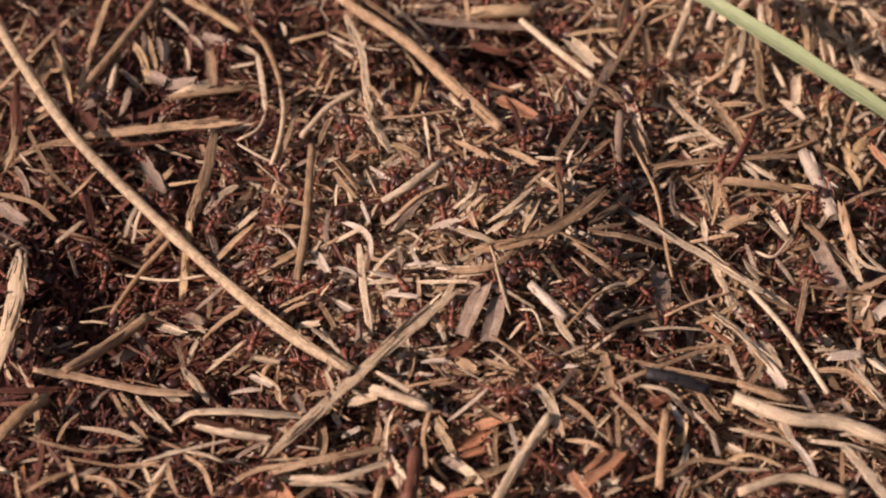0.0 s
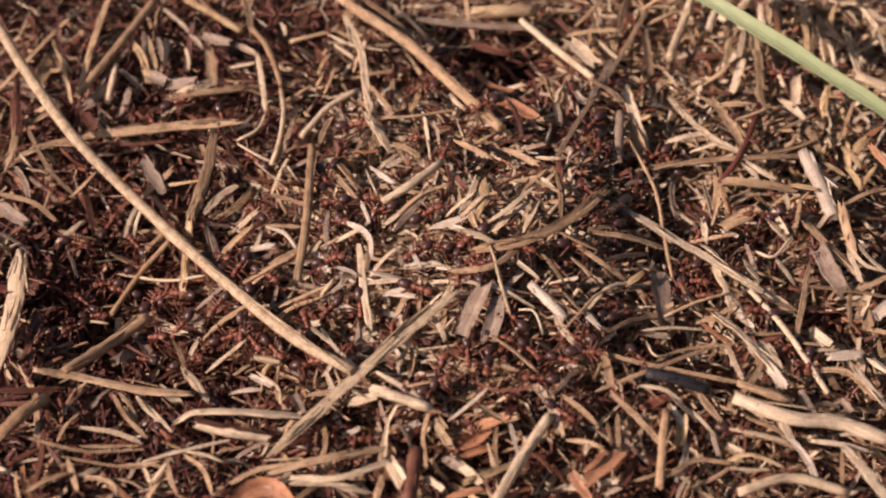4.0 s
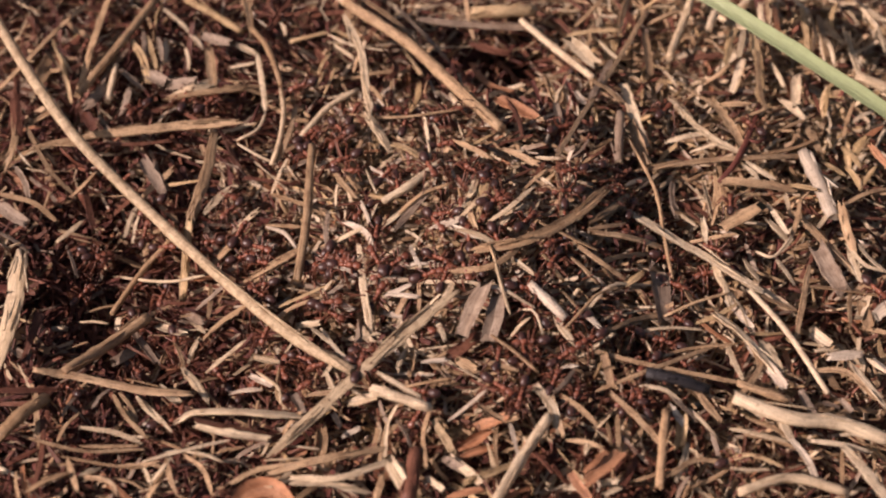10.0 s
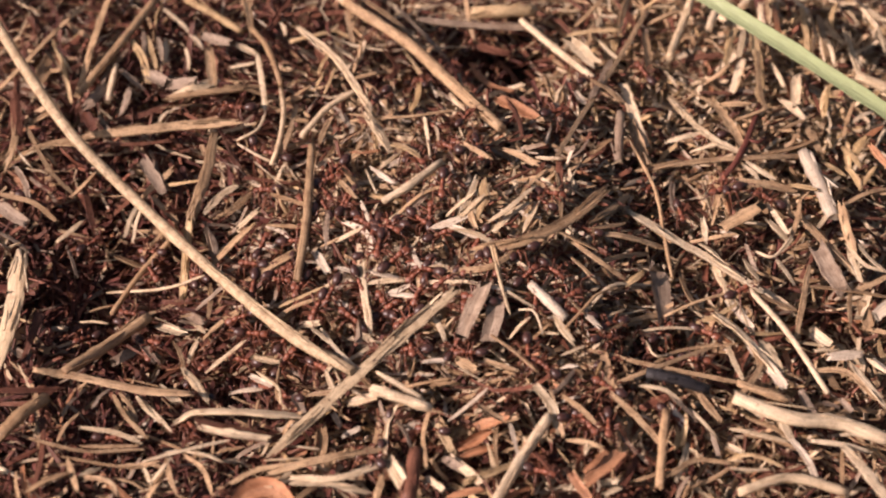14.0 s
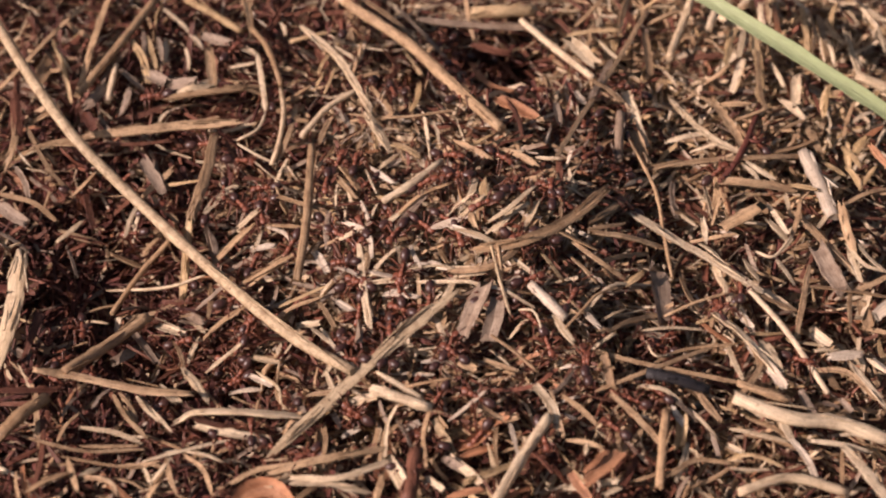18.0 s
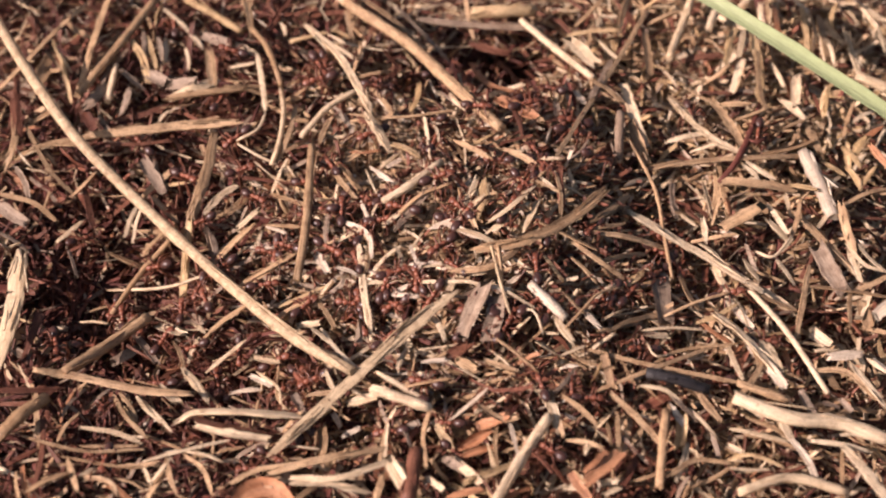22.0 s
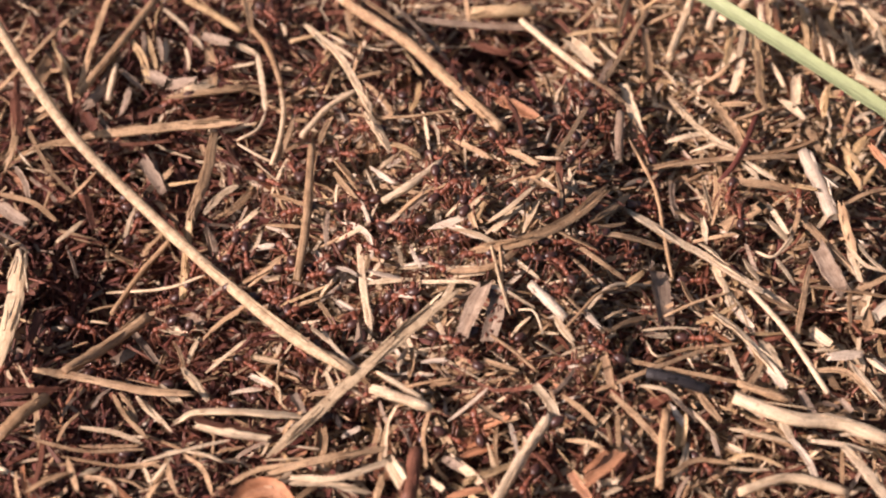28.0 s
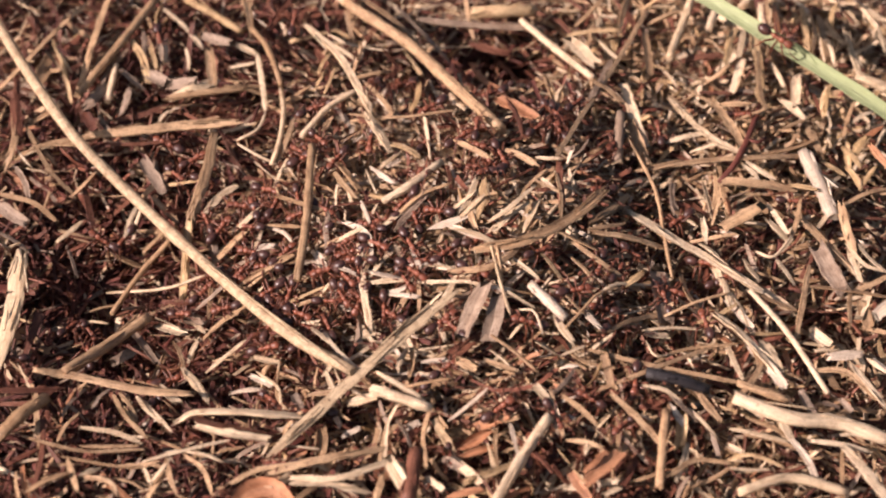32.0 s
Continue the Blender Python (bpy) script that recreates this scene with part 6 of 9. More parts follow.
# ---- what moves ----
def motions():
    base, blade = Matrix.Translation(Vector(STEM_LINE[0]) * MM), Matrix.Translation(Vector(BLADE_LINE[0]) * MM)
    walk(long_stem, [(t, base @ pose(0, 0, 0, 0, 0, 0.10 * math.sin(t * 0.5))) for t in range(0, 33, 2)])
    walk(green_blade, [(t, blade @ pose(0, 0, 0, 0, 0, 0.25 * math.sin(t * 0.4 + 1.0))) for t in range(0, 33, 2)])
    walk(leaning_straw, [(0, pose(-0.01120, 0.02010, 0.00940, 0, 0, -15.3)), (6, pose(-0.01120, 0.02010, 0.00940, 0, 0, -14.8)), (11, pose(-0.01120, 0.02010, 0.00940, 0, 0, -14.9)), (12, pose(-0.01120, 0.02010, 0.00940, 0, 0, 5.7)), (14, pose(-0.01120, 0.02010, 0.00940, 0, 0, 3.1)), (17, pose(-0.01120, 0.02010, 0.00940, 0, 0, 3.5)), (19, pose(-0.01120, 0.02010, 0.00940, 0, 0, 0.0)), (32, pose(-0.01120, 0.02010, 0.00940, 0, 0, 0.0))])
    walk(pushed_twig, [(0, pose(-0.03582, -0.00602, 0.00097, 0, 0, -14.4)), (9, pose(-0.03582, -0.00602, 0.00097, 0, 0, -13.6)), (11, pose(-0.03582, -0.00602, 0.00097, 0, 0, -9.9)), (12, pose(-0.03582, -0.00602, 0.00097, 0, 0, -6.4)), (13, pose(-0.03582, -0.00602, 0.00097, 0, 0, 0.0)), (17, pose(-0.03582, -0.00602, 0.00097, 0, 0, -1.2)), (21, pose(-0.03582, -0.00602, 0.00097, 0, 0, -2.2)), (25, pose(-0.03582, -0.00602, 0.00097, 0, 0, 0.0)), (32, pose(-0.03582, -0.00602, 0.00097, 0, 0, 0.0))])
    walk(carried_twig, [(0, pose(0.00863, -0.01571, 0.01100, 0, 0, 9.8)), (10, pose(0.00863, -0.01571, 0.01100, 0, 0, 10.3)), (12, pose(0.00863, -0.01571, 0.01100, 0, 0, 5.4)), (14, pose(0.00863, -0.01571, 0.01100, 0, 0, 5.2)), (18, pose(0.00863, -0.01571, 0.01100, 0, 0, 0.0)), (24, pose(0.00863, -0.01571, 0.01100, 0, 0, 0.0)), (27, pose(0.00863, -0.01571, 0.01100, 0, 0, -2.6)), (32, pose(0.00863, -0.01571, 0.01100, 0, 0, 1.4))])
    crawl(ants[0], 0.77, (0, -13.3, -26.2), (1, -11.6, -26.3), (2, -10.1, -25.1), (3, -17.3, -27.1), (6, -24.9, 2.9), (7, -31.3, -3.1), (8, -20.7, -3.6), (9, -16.8, -7.5), (10, -16.8, -7.5), (11, -25.2, -4.6), (12, -25.0, -2.3), (13, -28.5, -0.7), (14, -29.7, -14.4), (17, -47.9, 18.8), (18, -36.9, 19.2), (19, -36.3, 19.4), (20, -45.6, 29.0), (21, -40.4, 33.1), (22, -44.0, 44.5), (23, -39.2, 33.7), (24, -35.2, 38.5), (25, -36.9, 35.3), (28, -36.0, 35.3), (29, -36.2, 39.7), (30, -36.2, 39.7), (31, -47.3, 51.1), (32, -46.3, 41.8))
    crawl(ants[1], 0.76, (0, 0.5, -0.9), (1, -4.6, -1.0), (2, -4.6, -1.0), (3, -9.3, 1.6), (6, -10.5, -0.5), (7, -13.7, -5.7), (8, -17.0, -13.1), (9, -5.8, -13.4), (10, -1.4, -12.2), (11, -4.2, -13.4), (12, -2.0, -13.7), (13, 1.3, -12.9), (14, -9.8, -14.7), (17, -19.3, 8.4), (18, -13.2, 11.0), (19, -18.7, 13.7), (20, -22.2, 20.5), (21, -24.6, 26.7), (22, -32.2, 18.7), (23, -34.0, 19.8), (24, -20.9, 21.3), (25, -34.2, 22.1), (28, -41.9, 28.2), (29, -44.2, 22.9), (30, -41.8, 27.6), (31, -29.3, 27.7), (32, -24.6, 46.2))
    crawl(ants[2], 0.76, (0, -8.0, 4.1), (1, -7.2, 4.9), (2, -7.6, 5.0), (3, -8.9, 2.2), (6, -12.3, 5.1), (7, -3.0, -1.3), (8, 3.7, -2.2), (9, 8.5, -7.2), (10, 8.5, -7.2), (11, 8.5, -7.2), (12, 8.5, -7.2), (13, 4.2, -8.8), (14, -7.1, -2.2), (17, -7.1, -0.7), (18, -7.1, -0.7), (19, 1.3, -1.1), (20, -10.8, 4.0), (21, -5.9, 4.4), (22, -0.3, 5.0), (23, 1.4, 8.4), (24, -6.6, 5.4), (25, 2.3, -3.3), (28, -17.7, -9.7), (29, -30.0, -3.7), (30, -30.2, -3.4), (31, -26.7, -9.9), (32, -24.2, -14.5))
    crawl(ants[3], 0.79, (0, -27.8, 19.8), (1, -24.9, 24.7), (2, -26.1, 21.2), (3, -26.1, 21.2), (6, 12.6, 15.5), (7, 0.7, 11.9), (8, -7.1, 9.6), (9, -8.1, 9.3), (10, -1.5, 7.0), (11, -6.0, 1.8), (12, -5.1, 12.4), (13, -16.6, 6.9), (14, -19.4, -0.2), (17, -11.9, 12.0), (18, -17.5, 6.3), (19, -10.9, 8.5), (20, -10.9, 8.5), (21, -15.1, 10.4), (22, -18.4, 1.9), (23, -21.3, 13.1), (24, -21.2, 10.6), (25, -20.3, 10.3), (28, -19.5, 11.4), (29, -21.4, 14.3), (30, -21.0, 14.8), (31, -20.5, 14.7), (32, -20.5, 14.1))
    crawl(ants[4], 0.76, (0, -26.9, -17.7), (1, -27.7, -20.7), (2, -28.6, -20.4), (3, -29.5, -19.4), (6, 4.2, -36.4), (7, -1.3, -32.1), (8, 5.3, -21.5), (9, -6.4, -17.9), (10, -2.0, -20.7), (11, 3.0, -22.6), (12, 12.6, -30.7), (13, 5.3, -36.9), (14, 13.8, -44.9), (17, 4.5, -35.9), (18, 5.3, -36.9), (19, 5.3, -36.9), (20, 6.9, -36.4), (21, 6.1, -35.4), (22, -4.8, -32.3), (23, -14.0, -27.9), (24, -14.0, -27.9), (25, -21.4, -23.7), (28, 1.0, -37.3), (29, 1.0, -37.3), (30, 7.4, -34.3), (31, 4.5, -37.8), (32, 8.4, -34.4))
    crawl(ants[5], 0.79, (0, -27.0, -45.3), (1, -19.5, -36.4), (2, -13.0, -39.0), (3, -2.1, -35.2), (6, 4.2, -14.1), (7, -4.6, -11.9), (8, -9.9, -13.4), (9, -9.9, -13.4), (10, -9.3, -9.0), (11, -18.1, 2.9), (12, -14.1, 4.4), (13, -15.0, 9.1), (14, -15.9, 9.9), (17, -33.8, -13.5), (18, -30.8, -12.2), (19, -28.5, -9.1), (20, -25.0, -7.5), (21, -28.0, -2.3), (22, -16.0, -4.8), (23, -14.6, -14.5), (24, -16.1, -15.5), (25, -16.1, -20.7), (28, 4.7, 0.2), (29, 1.3, -2.1), (30, -1.8, -5.0), (31, -14.0, -3.0), (32, -4.1, -10.8))
    crawl(ants[6], 0.70, (0, 56.6, 5.5), (1, 55.2, -5.7), (2, 48.3, -8.2), (3, 52.4, -20.6), (6, 44.5, -24.7), (7, 35.5, -37.9), (8, 33.2, -35.6), (9, 26.8, -34.3), (10, 26.1, -32.5), (11, 29.3, -32.3), (12, 31.0, -31.3), (13, 30.1, -32.3), (14, 32.4, -34.8), (17, 30.2, -31.4), (18, 30.2, -31.4), (19, 30.6, -32.2), (20, 30.2, -30.4), (21, 30.1, -32.3), (22, 46.5, -21.4), (23, 55.8, -34.7), (24, 46.4, -35.1), (25, 38.9, -29.1), (28, 38.9, -29.1), (29, 30.2, -31.8), (30, 30.2, -31.4), (31, 31.0, -31.3), (32, 25.2, -37.4))
    crawl(ants[7], 0.67, (0, 35.2, -9.0), (1, 25.7, -9.2), (2, 20.2, -16.4), (3, 11.3, -25.4), (6, 14.2, -26.1), (7, 10.0, -24.6), (8, 20.4, -28.3), (9, 16.2, -26.1), (10, 17.4, -26.3), (11, 17.4, -26.3), (12, 14.9, -22.3), (13, 9.6, -22.3), (14, 3.8, -26.1), (17, -8.8, -18.6), (18, -8.8, -18.6), (19, -8.8, -18.6), (20, -0.7, -15.0), (21, -4.1, -14.0), (22, -7.7, -11.6), (23, 1.2, -7.8), (24, 11.0, 0.6), (25, 2.0, 1.6), (28, 24.5, 26.2), (29, 19.2, 15.4), (30, 10.9, 10.0), (31, 1.2, 5.2), (32, -5.4, 2.2))
    crawl(ants[8], 0.68, (0, 7.8, -17.3), (1, 14.2, -17.1), (2, 14.2, -17.1), (3, 6.2, -10.9), (6, 6.2, -10.9), (7, -1.2, -8.7), (8, -1.2, -8.7), (9, -1.2, -8.7), (10, -0.3, -9.4), (11, 9.6, -6.4), (12, 9.6, -6.4), (13, 9.6, -6.4), (14, 15.7, -13.0), (17, 14.7, -7.0), (18, 14.7, -7.0), (19, 10.6, -19.8), (20, 10.3, -18.1), (21, 10.3, -18.1), (22, 2.0, -11.5), (23, -2.9, -9.8), (24, -14.2, -12.9), (25, -3.7, -16.1), (28, -3.6, -14.1), (29, -4.5, -11.1), (30, -9.1, -1.0), (31, -12.2, -0.4), (32, -18.2, -1.9))
    crawl(ants[9], 0.68, (0, 15.4, 39.1), (1, 12.3, 19.9), (2, 1.3, 24.1), (3, 10.4, 41.9), (6, -22.2, 6.0), (7, -22.2, 6.0), (8, -21.3, 11.9), (9, -23.8, 9.0), (10, -32.2, 4.9), (11, -27.4, 3.7), (12, -27.4, 3.7), (13, -23.2, 4.4), (14, -26.7, 8.1), (17, -33.2, 4.5), (18, -27.3, 3.5), (19, -38.6, 3.4), (20, -34.2, 0.4), (21, -33.5, 4.5), (22, -35.7, -7.9), (23, -42.5, -10.4), (24, -38.3, -14.5), (25, -30.5, -11.9), (28, -48.1, -9.1), (29, -38.7, -10.3), (30, -31.7, -6.4), (31, -26.9, -4.1), (32, -34.7, -5.9))
    crawl(ants[10], 0.69, (0, 6.0, -39.3), (1, 11.6, -31.6), (2, 1.9, -30.8), (3, -7.8, -29.1), (6, 6.3, -37.6), (7, 8.0, -32.9), (8, 6.9, -34.8), (9, -3.0, -30.3), (10, -3.5, -34.2), (11, -5.1, -30.5), (12, -3.2, -25.8), (13, -3.2, -25.8), (14, 3.2, -19.3), (17, -3.5, 1.7), (18, 0.8, -1.9), (19, 11.8, -8.2), (20, 18.5, 1.7), (21, 18.5, 1.7), (22, 22.0, -2.8), (23, 15.1, 5.3), (24, 20.0, 2.4), (25, 17.5, 7.1), (28, 3.4, -4.8), (29, -2.2, -8.4), (30, 4.0, -12.3), (31, 3.8, -5.5), (32, 0.8, -8.5))
    crawl(ants[11], 0.71, (0, -35.2, 38.5), (1, -34.9, 31.9), (2, -34.9, 31.9), (3, -34.7, 23.4), (6, -34.7, 23.4), (7, -32.5, 15.1), (8, -34.6, 12.6), (9, -28.2, 8.9), (10, -21.1, 18.8), (11, -21.5, 16.6), (12, -24.1, 13.5), (13, -24.1, 13.5), (14, -17.6, 4.9), (17, -21.1, 7.9), (18, -15.1, -2.7), (19, -11.3, -1.7), (20, -11.3, -1.7), (21, -17.1, -5.0), (22, -7.3, -10.5), (23, 1.8, -1.5), (24, 10.4, -3.2), (25, 15.6, -10.6), (28, 13.7, -10.4), (29, 13.7, -10.4), (30, 3.6, -2.0), (31, 12.0, 3.8), (32, 7.2, 8.1))
    crawl(ants[12], 0.63, (0, 35.2, 35.0), (1, 35.2, 35.0), (2, 43.5, 31.8), (3, 33.4, 35.3), (6, 11.9, 16.2), (7, 11.1, 22.2), (8, 4.3, 15.9), (9, 21.3, 31.1), (10, 20.6, 35.4), (11, 14.5, 44.3), (12, 18.0, 37.0), (13, 23.0, 29.2), (14, 23.0, 29.2), (17, 15.5, 45.4), (18, 2.0, 42.2), (19, 4.5, 39.9), (20, -2.1, 26.6), (21, 2.4, 32.4), (22, -4.0, 35.3), (23, -6.7, 33.5), (24, -4.1, 39.7), (25, -4.0, 31.7), (28, -11.5, 18.1), (29, -9.8, 31.0), (30, -19.3, 29.7), (31, -8.0, 27.9), (32, -19.1, 25.1))
    crawl(ants[13], 0.72, (0, 14.1, -28.2), (1, 11.8, -26.1), (2, 7.2, -24.1), (3, 3.3, -24.8), (6, 16.7, -21.6), (7, 14.3, -22.3), (8, 25.6, -20.4), (9, 33.3, -4.7), (10, 33.3, -4.7), (11, 32.4, -18.8), (12, 32.4, -18.8), (13, 22.4, -22.4), (14, 19.4, -19.3), (17, -8.4, -26.0), (18, -8.4, -26.0), (19, -3.8, -14.8), (20, -3.6, -14.9), (21, -7.0, -14.1), (22, -7.0, -14.9), (23, -11.5, -15.4), (24, -7.5, -12.7), (25, 1.6, -6.4), (28, 1.6, -6.4), (29, -7.2, -3.3), (30, -10.1, -7.3), (31, -7.7, 6.9), (32, 2.9, 13.8))
    crawl(ants[14], 0.73, (0, 31.4, 31.0), (1, 31.4, 31.0), (2, 19.6, 26.0), (3, 20.7, 6.6), (6, 18.1, 25.3), (7, 18.1, 25.3), (8, 14.0, 20.3), (9, 12.7, 14.8), (10, 17.8, 17.2), (11, 23.5, 20.3), (12, 23.5, 20.3), (13, 32.1, 34.0), (14, 32.1, 34.0), (17, 3.3, 43.3), (18, -0.6, 43.1), (19, -6.1, 31.0), (20, -7.6, 19.0), (21, -7.6, 19.0), (22, -11.0, 16.7), (23, -11.0, 16.7), (24, -12.6, 13.8), (25, -12.3, 8.3), (28, -31.5, -2.1), (29, -30.0, -15.9), (30, -30.0, -15.9), (31, -26.7, -10.6), (32, -23.4, -4.4))
    crawl(ants[15], 0.68, (0, -48.6, -9.4), (1, -48.6, -9.4), (2, -49.1, -8.8), (3, -49.1, -8.8), (6, -65.3, -1.6), (7, -58.4, -2.9), (8, -58.4, -2.9), (9, -52.8, -3.0), (10, -41.8, 2.0), (11, -28.5, -6.1), (12, -28.5, -6.1), (13, -28.5, -6.1), (14, -36.1, -5.0), (17, -18.0, -4.3), (18, -12.5, -6.5), (19, -20.8, -1.1), (20, -20.8, -1.1), (21, -8.3, -4.1), (22, -3.5, -12.2), (23, -7.3, -10.2), (24, -10.9, -13.1), (25, -10.9, -13.1), (28, 15.8, -11.1), (29, 20.9, -12.7), (30, 17.6, -10.5), (31, 9.8, -13.4), (32, 13.9, -9.1))
    crawl(ants[16], 0.67, (0, -55.9, 13.1), (1, -50.1, 15.1), (2, -43.2, 11.2), (3, -45.2, 3.2), (6, -9.4, -15.3), (7, -19.1, -9.5), (8, -28.1, -1.8), (9, -37.4, 0.2), (10, -26.6, -5.5), (11, -26.6, -5.5), (12, -21.1, -9.9), (13, -21.1, -9.9), (14, -20.4, -11.0), (17, -39.2, 1.3), (18, -47.6, 5.2), (19, -49.2, 1.0), (20, -59.0, 7.2), (21, -62.6, -2.3), (22, -55.9, 2.8), (23, -52.8, 3.6), (24, -58.7, 15.8), (25, -52.2, 17.7), (28, -52.2, 17.7), (29, -61.4, 27.2), (30, -52.0, 20.8), (31, -52.2, 23.2), (32, -41.3, 13.6))
    crawl(ants[17], 0.80, (0, 6.1, 5.4), (1, -3.5, 0.9), (2, 10.5, -3.5), (3, 10.5, -3.5), (6, -7.6, -12.2), (7, -8.3, -5.5), (8, 1.1, -2.6), (9, 10.0, -6.0), (10, 4.3, 5.8), (11, 3.0, 2.9), (12, 6.4, 3.4), (13, 8.2, 6.1), (14, 1.4, 11.3), (17, 12.3, 2.9), (18, 6.2, -1.0), (19, 6.2, -1.0), (20, 4.7, 2.8), (21, 0.8, -7.1), (22, -5.6, 1.1), (23, -2.2, -4.5), (24, -0.7, -9.5), (25, -0.3, -0.7), (28, 16.1, -2.3), (29, 6.6, -4.8), (30, 3.0, -5.3), (31, -6.4, -9.3), (32, -16.7, -9.3))
    crawl(ants[18], 0.76, (0, 18.9, 46.3), (1, 15.6, 43.8), (2, 20.8, 40.7), (3, 28.2, 35.6), (6, -7.5, 32.2), (7, -3.9, 28.7), (8, -1.2, 23.4), (9, 1.6, 19.2), (10, 1.6, 19.2), (11, 7.6, 24.2), (12, 3.5, 20.0), (13, 3.5, 20.0), (14, 0.4, 3.3), (17, 16.0, -3.4), (18, 16.3, 2.0), (19, 16.3, 2.0), (20, 17.5, 3.8), (21, 7.2, 0.4), (22, 2.7, -0.7), (23, 11.5, 4.6), (24, 7.8, 1.2), (25, 7.3, 6.0), (28, -4.9, -1.4), (29, -17.3, 0.2), (30, -24.1, 1.9), (31, -30.6, 5.4), (32, -30.6, 5.4))
    crawl(ants[19], 0.76, (0, -37.7, -1.3), (1, -37.7, -1.3), (2, -28.5, -10.8), (3, -28.5, -10.8), (6, -28.4, -15.9), (7, -33.7, -12.0), (8, -25.3, -10.0), (9, -20.8, -8.2), (10, -14.7, -8.4), (11, -11.1, -8.8), (12, -20.0, -4.7), (13, -27.8, -9.9), (14, -27.8, -9.9), (17, -18.8, -30.7), (18, -12.5, -22.3), (19, -12.5, -22.3), (20, -18.9, -25.8), (21, -27.3, -15.8), (22, -34.2, -10.7), (23, -27.0, -12.8), (24, -16.6, -8.4), (25, -15.4, -9.4), (28, -32.8, -10.7), (29, -34.1, -16.2), (30, -32.1, -16.5), (31, -32.1, -16.5), (32, -25.2, -19.3))
    crawl(ants[20], 0.75, (0, 68.5, 1.1), (1, 68.5, 1.1), (2, 58.3, -0.2), (3, 58.3, -0.2), (6, 50.1, -8.4), (7, 61.4, 0.6), (8, 51.5, -0.6), (9, 50.8, -1.2), (10, 64.0, -12.0), (11, 58.3, -12.7), (12, 58.1, -21.1), (13, 59.5, -1.2), (14, 48.7, 5.1), (17, 34.2, 6.3), (18, 42.3, 11.2), (19, 42.3, 11.2), (20, 45.7, 25.7), (21, 39.8, 24.7), (22, 39.8, 24.7), (23, 44.9, 9.2), (24, 54.4, 5.0), (25, 58.2, 3.5), (28, 54.1, 5.6), (29, 59.1, 18.5), (30, 56.7, 16.7), (31, 60.0, 28.0), (32, 56.0, 42.6))
    crawl(ants[21], 0.63, (0, -3.0, -17.5), (1, -7.4, -11.7), (2, 0.5, -11.2), (3, 3.7, -7.6), (6, 3.7, -7.6), (7, 9.5, -15.0), (8, 9.5, -17.7), (9, 7.0, -18.2), (10, 13.6, -14.9), (11, 5.2, -17.0), (12, 14.1, -10.8), (13, 3.0, -15.4), (14, -3.6, -9.5), (17, -27.8, -34.7), (18, -23.4, -38.6), (19, -17.5, -39.4), (20, -12.8, -39.6), (21, -22.6, -38.7), (22, -19.5, -35.4), (23, -22.7, -35.2), (24, -19.2, -28.5), (25, -19.9, -24.5), (28, -24.4, -12.4), (29, -24.3, -9.8), (30, -24.3, -9.8), (31, -16.4, -13.8), (32, -16.4, -13.8))
    crawl(ants[22], 0.67, (0, -67.3, 10.7), (1, -61.3, 13.6), (2, -56.7, 6.1), (3, -64.0, 2.4), (6, -41.4, 2.3), (7, -46.8, -2.0), (8, -40.3, -6.0), (9, -27.8, -11.8), (10, -16.5, -15.7), (11, -16.5, -15.7), (12, -15.3, -16.3), (13, -19.1, -11.5), (14, -10.4, -7.7), (17, -10.4, -7.7), (18, -14.0, -8.1), (19, -25.9, -4.0), (20, -25.9, -4.0), (21, -25.9, -4.0), (22, -25.9, -4.0), (23, -25.9, -4.0), (24, -22.0, 11.1), (25, -11.1, 17.4), (28, -0.1, 9.2), (29, -0.1, 9.2), (30, -0.1, 9.2), (31, 3.1, 5.1), (32, 14.1, 16.2))
    crawl(ants[23], 0.75, (0, 32.3, -17.4), (1, 32.0, -12.7), (2, 23.4, -26.9), (3, 19.4, -23.6), (6, 17.5, -23.4), (7, 21.0, -18.1), (8, 25.9, -20.2), (9, 25.9, -20.2), (10, 18.3, -20.4), (11, 9.7, -23.1), (12, 12.2, -13.7), (13, 4.2, -6.8), (14, 7.2, -11.9), (17, 15.8, -36.0), (18, 5.1, -33.0), (19, 10.8, -33.9), (20, 13.3, -31.3), (21, 13.3, -31.3), (22, 13.3, -31.3), (23, 5.3, -23.5), (24, 5.3, -37.9), (25, 5.3, -36.0), (28, 5.3, -36.0), (29, 5.3, -36.9), (30, 19.2, -45.4), (31, 12.3, -40.1), (32, 12.3, -40.1))
    crawl(ants[24], 0.76, (0, -43.9, 8.5), (1, -36.9, 3.5), (2, -31.2, 6.9), (3, -18.4, -0.6), (6, -9.4, 41.1), (7, -5.7, 30.6), (8, -10.4, 20.6), (9, -12.1, 24.3), (10, -15.4, 16.6), (11, -20.3, 11.6), (12, -13.5, 3.8), (13, -7.6, -2.6), (14, -7.9, -3.2), (17, 4.6, -1.9), (18, 11.0, -7.9), (19, 11.0, -7.9), (20, 11.0, -7.9), (21, 2.7, -10.7), (22, -0.8, -15.6), (23, -0.8, -15.6), (24, -0.8, -15.6), (25, -6.4, -13.0), (28, 2.0, 26.1), (29, -6.6, 20.8), (30, -5.7, 22.6), (31, -8.3, 24.1), (32, -10.8, 15.5))
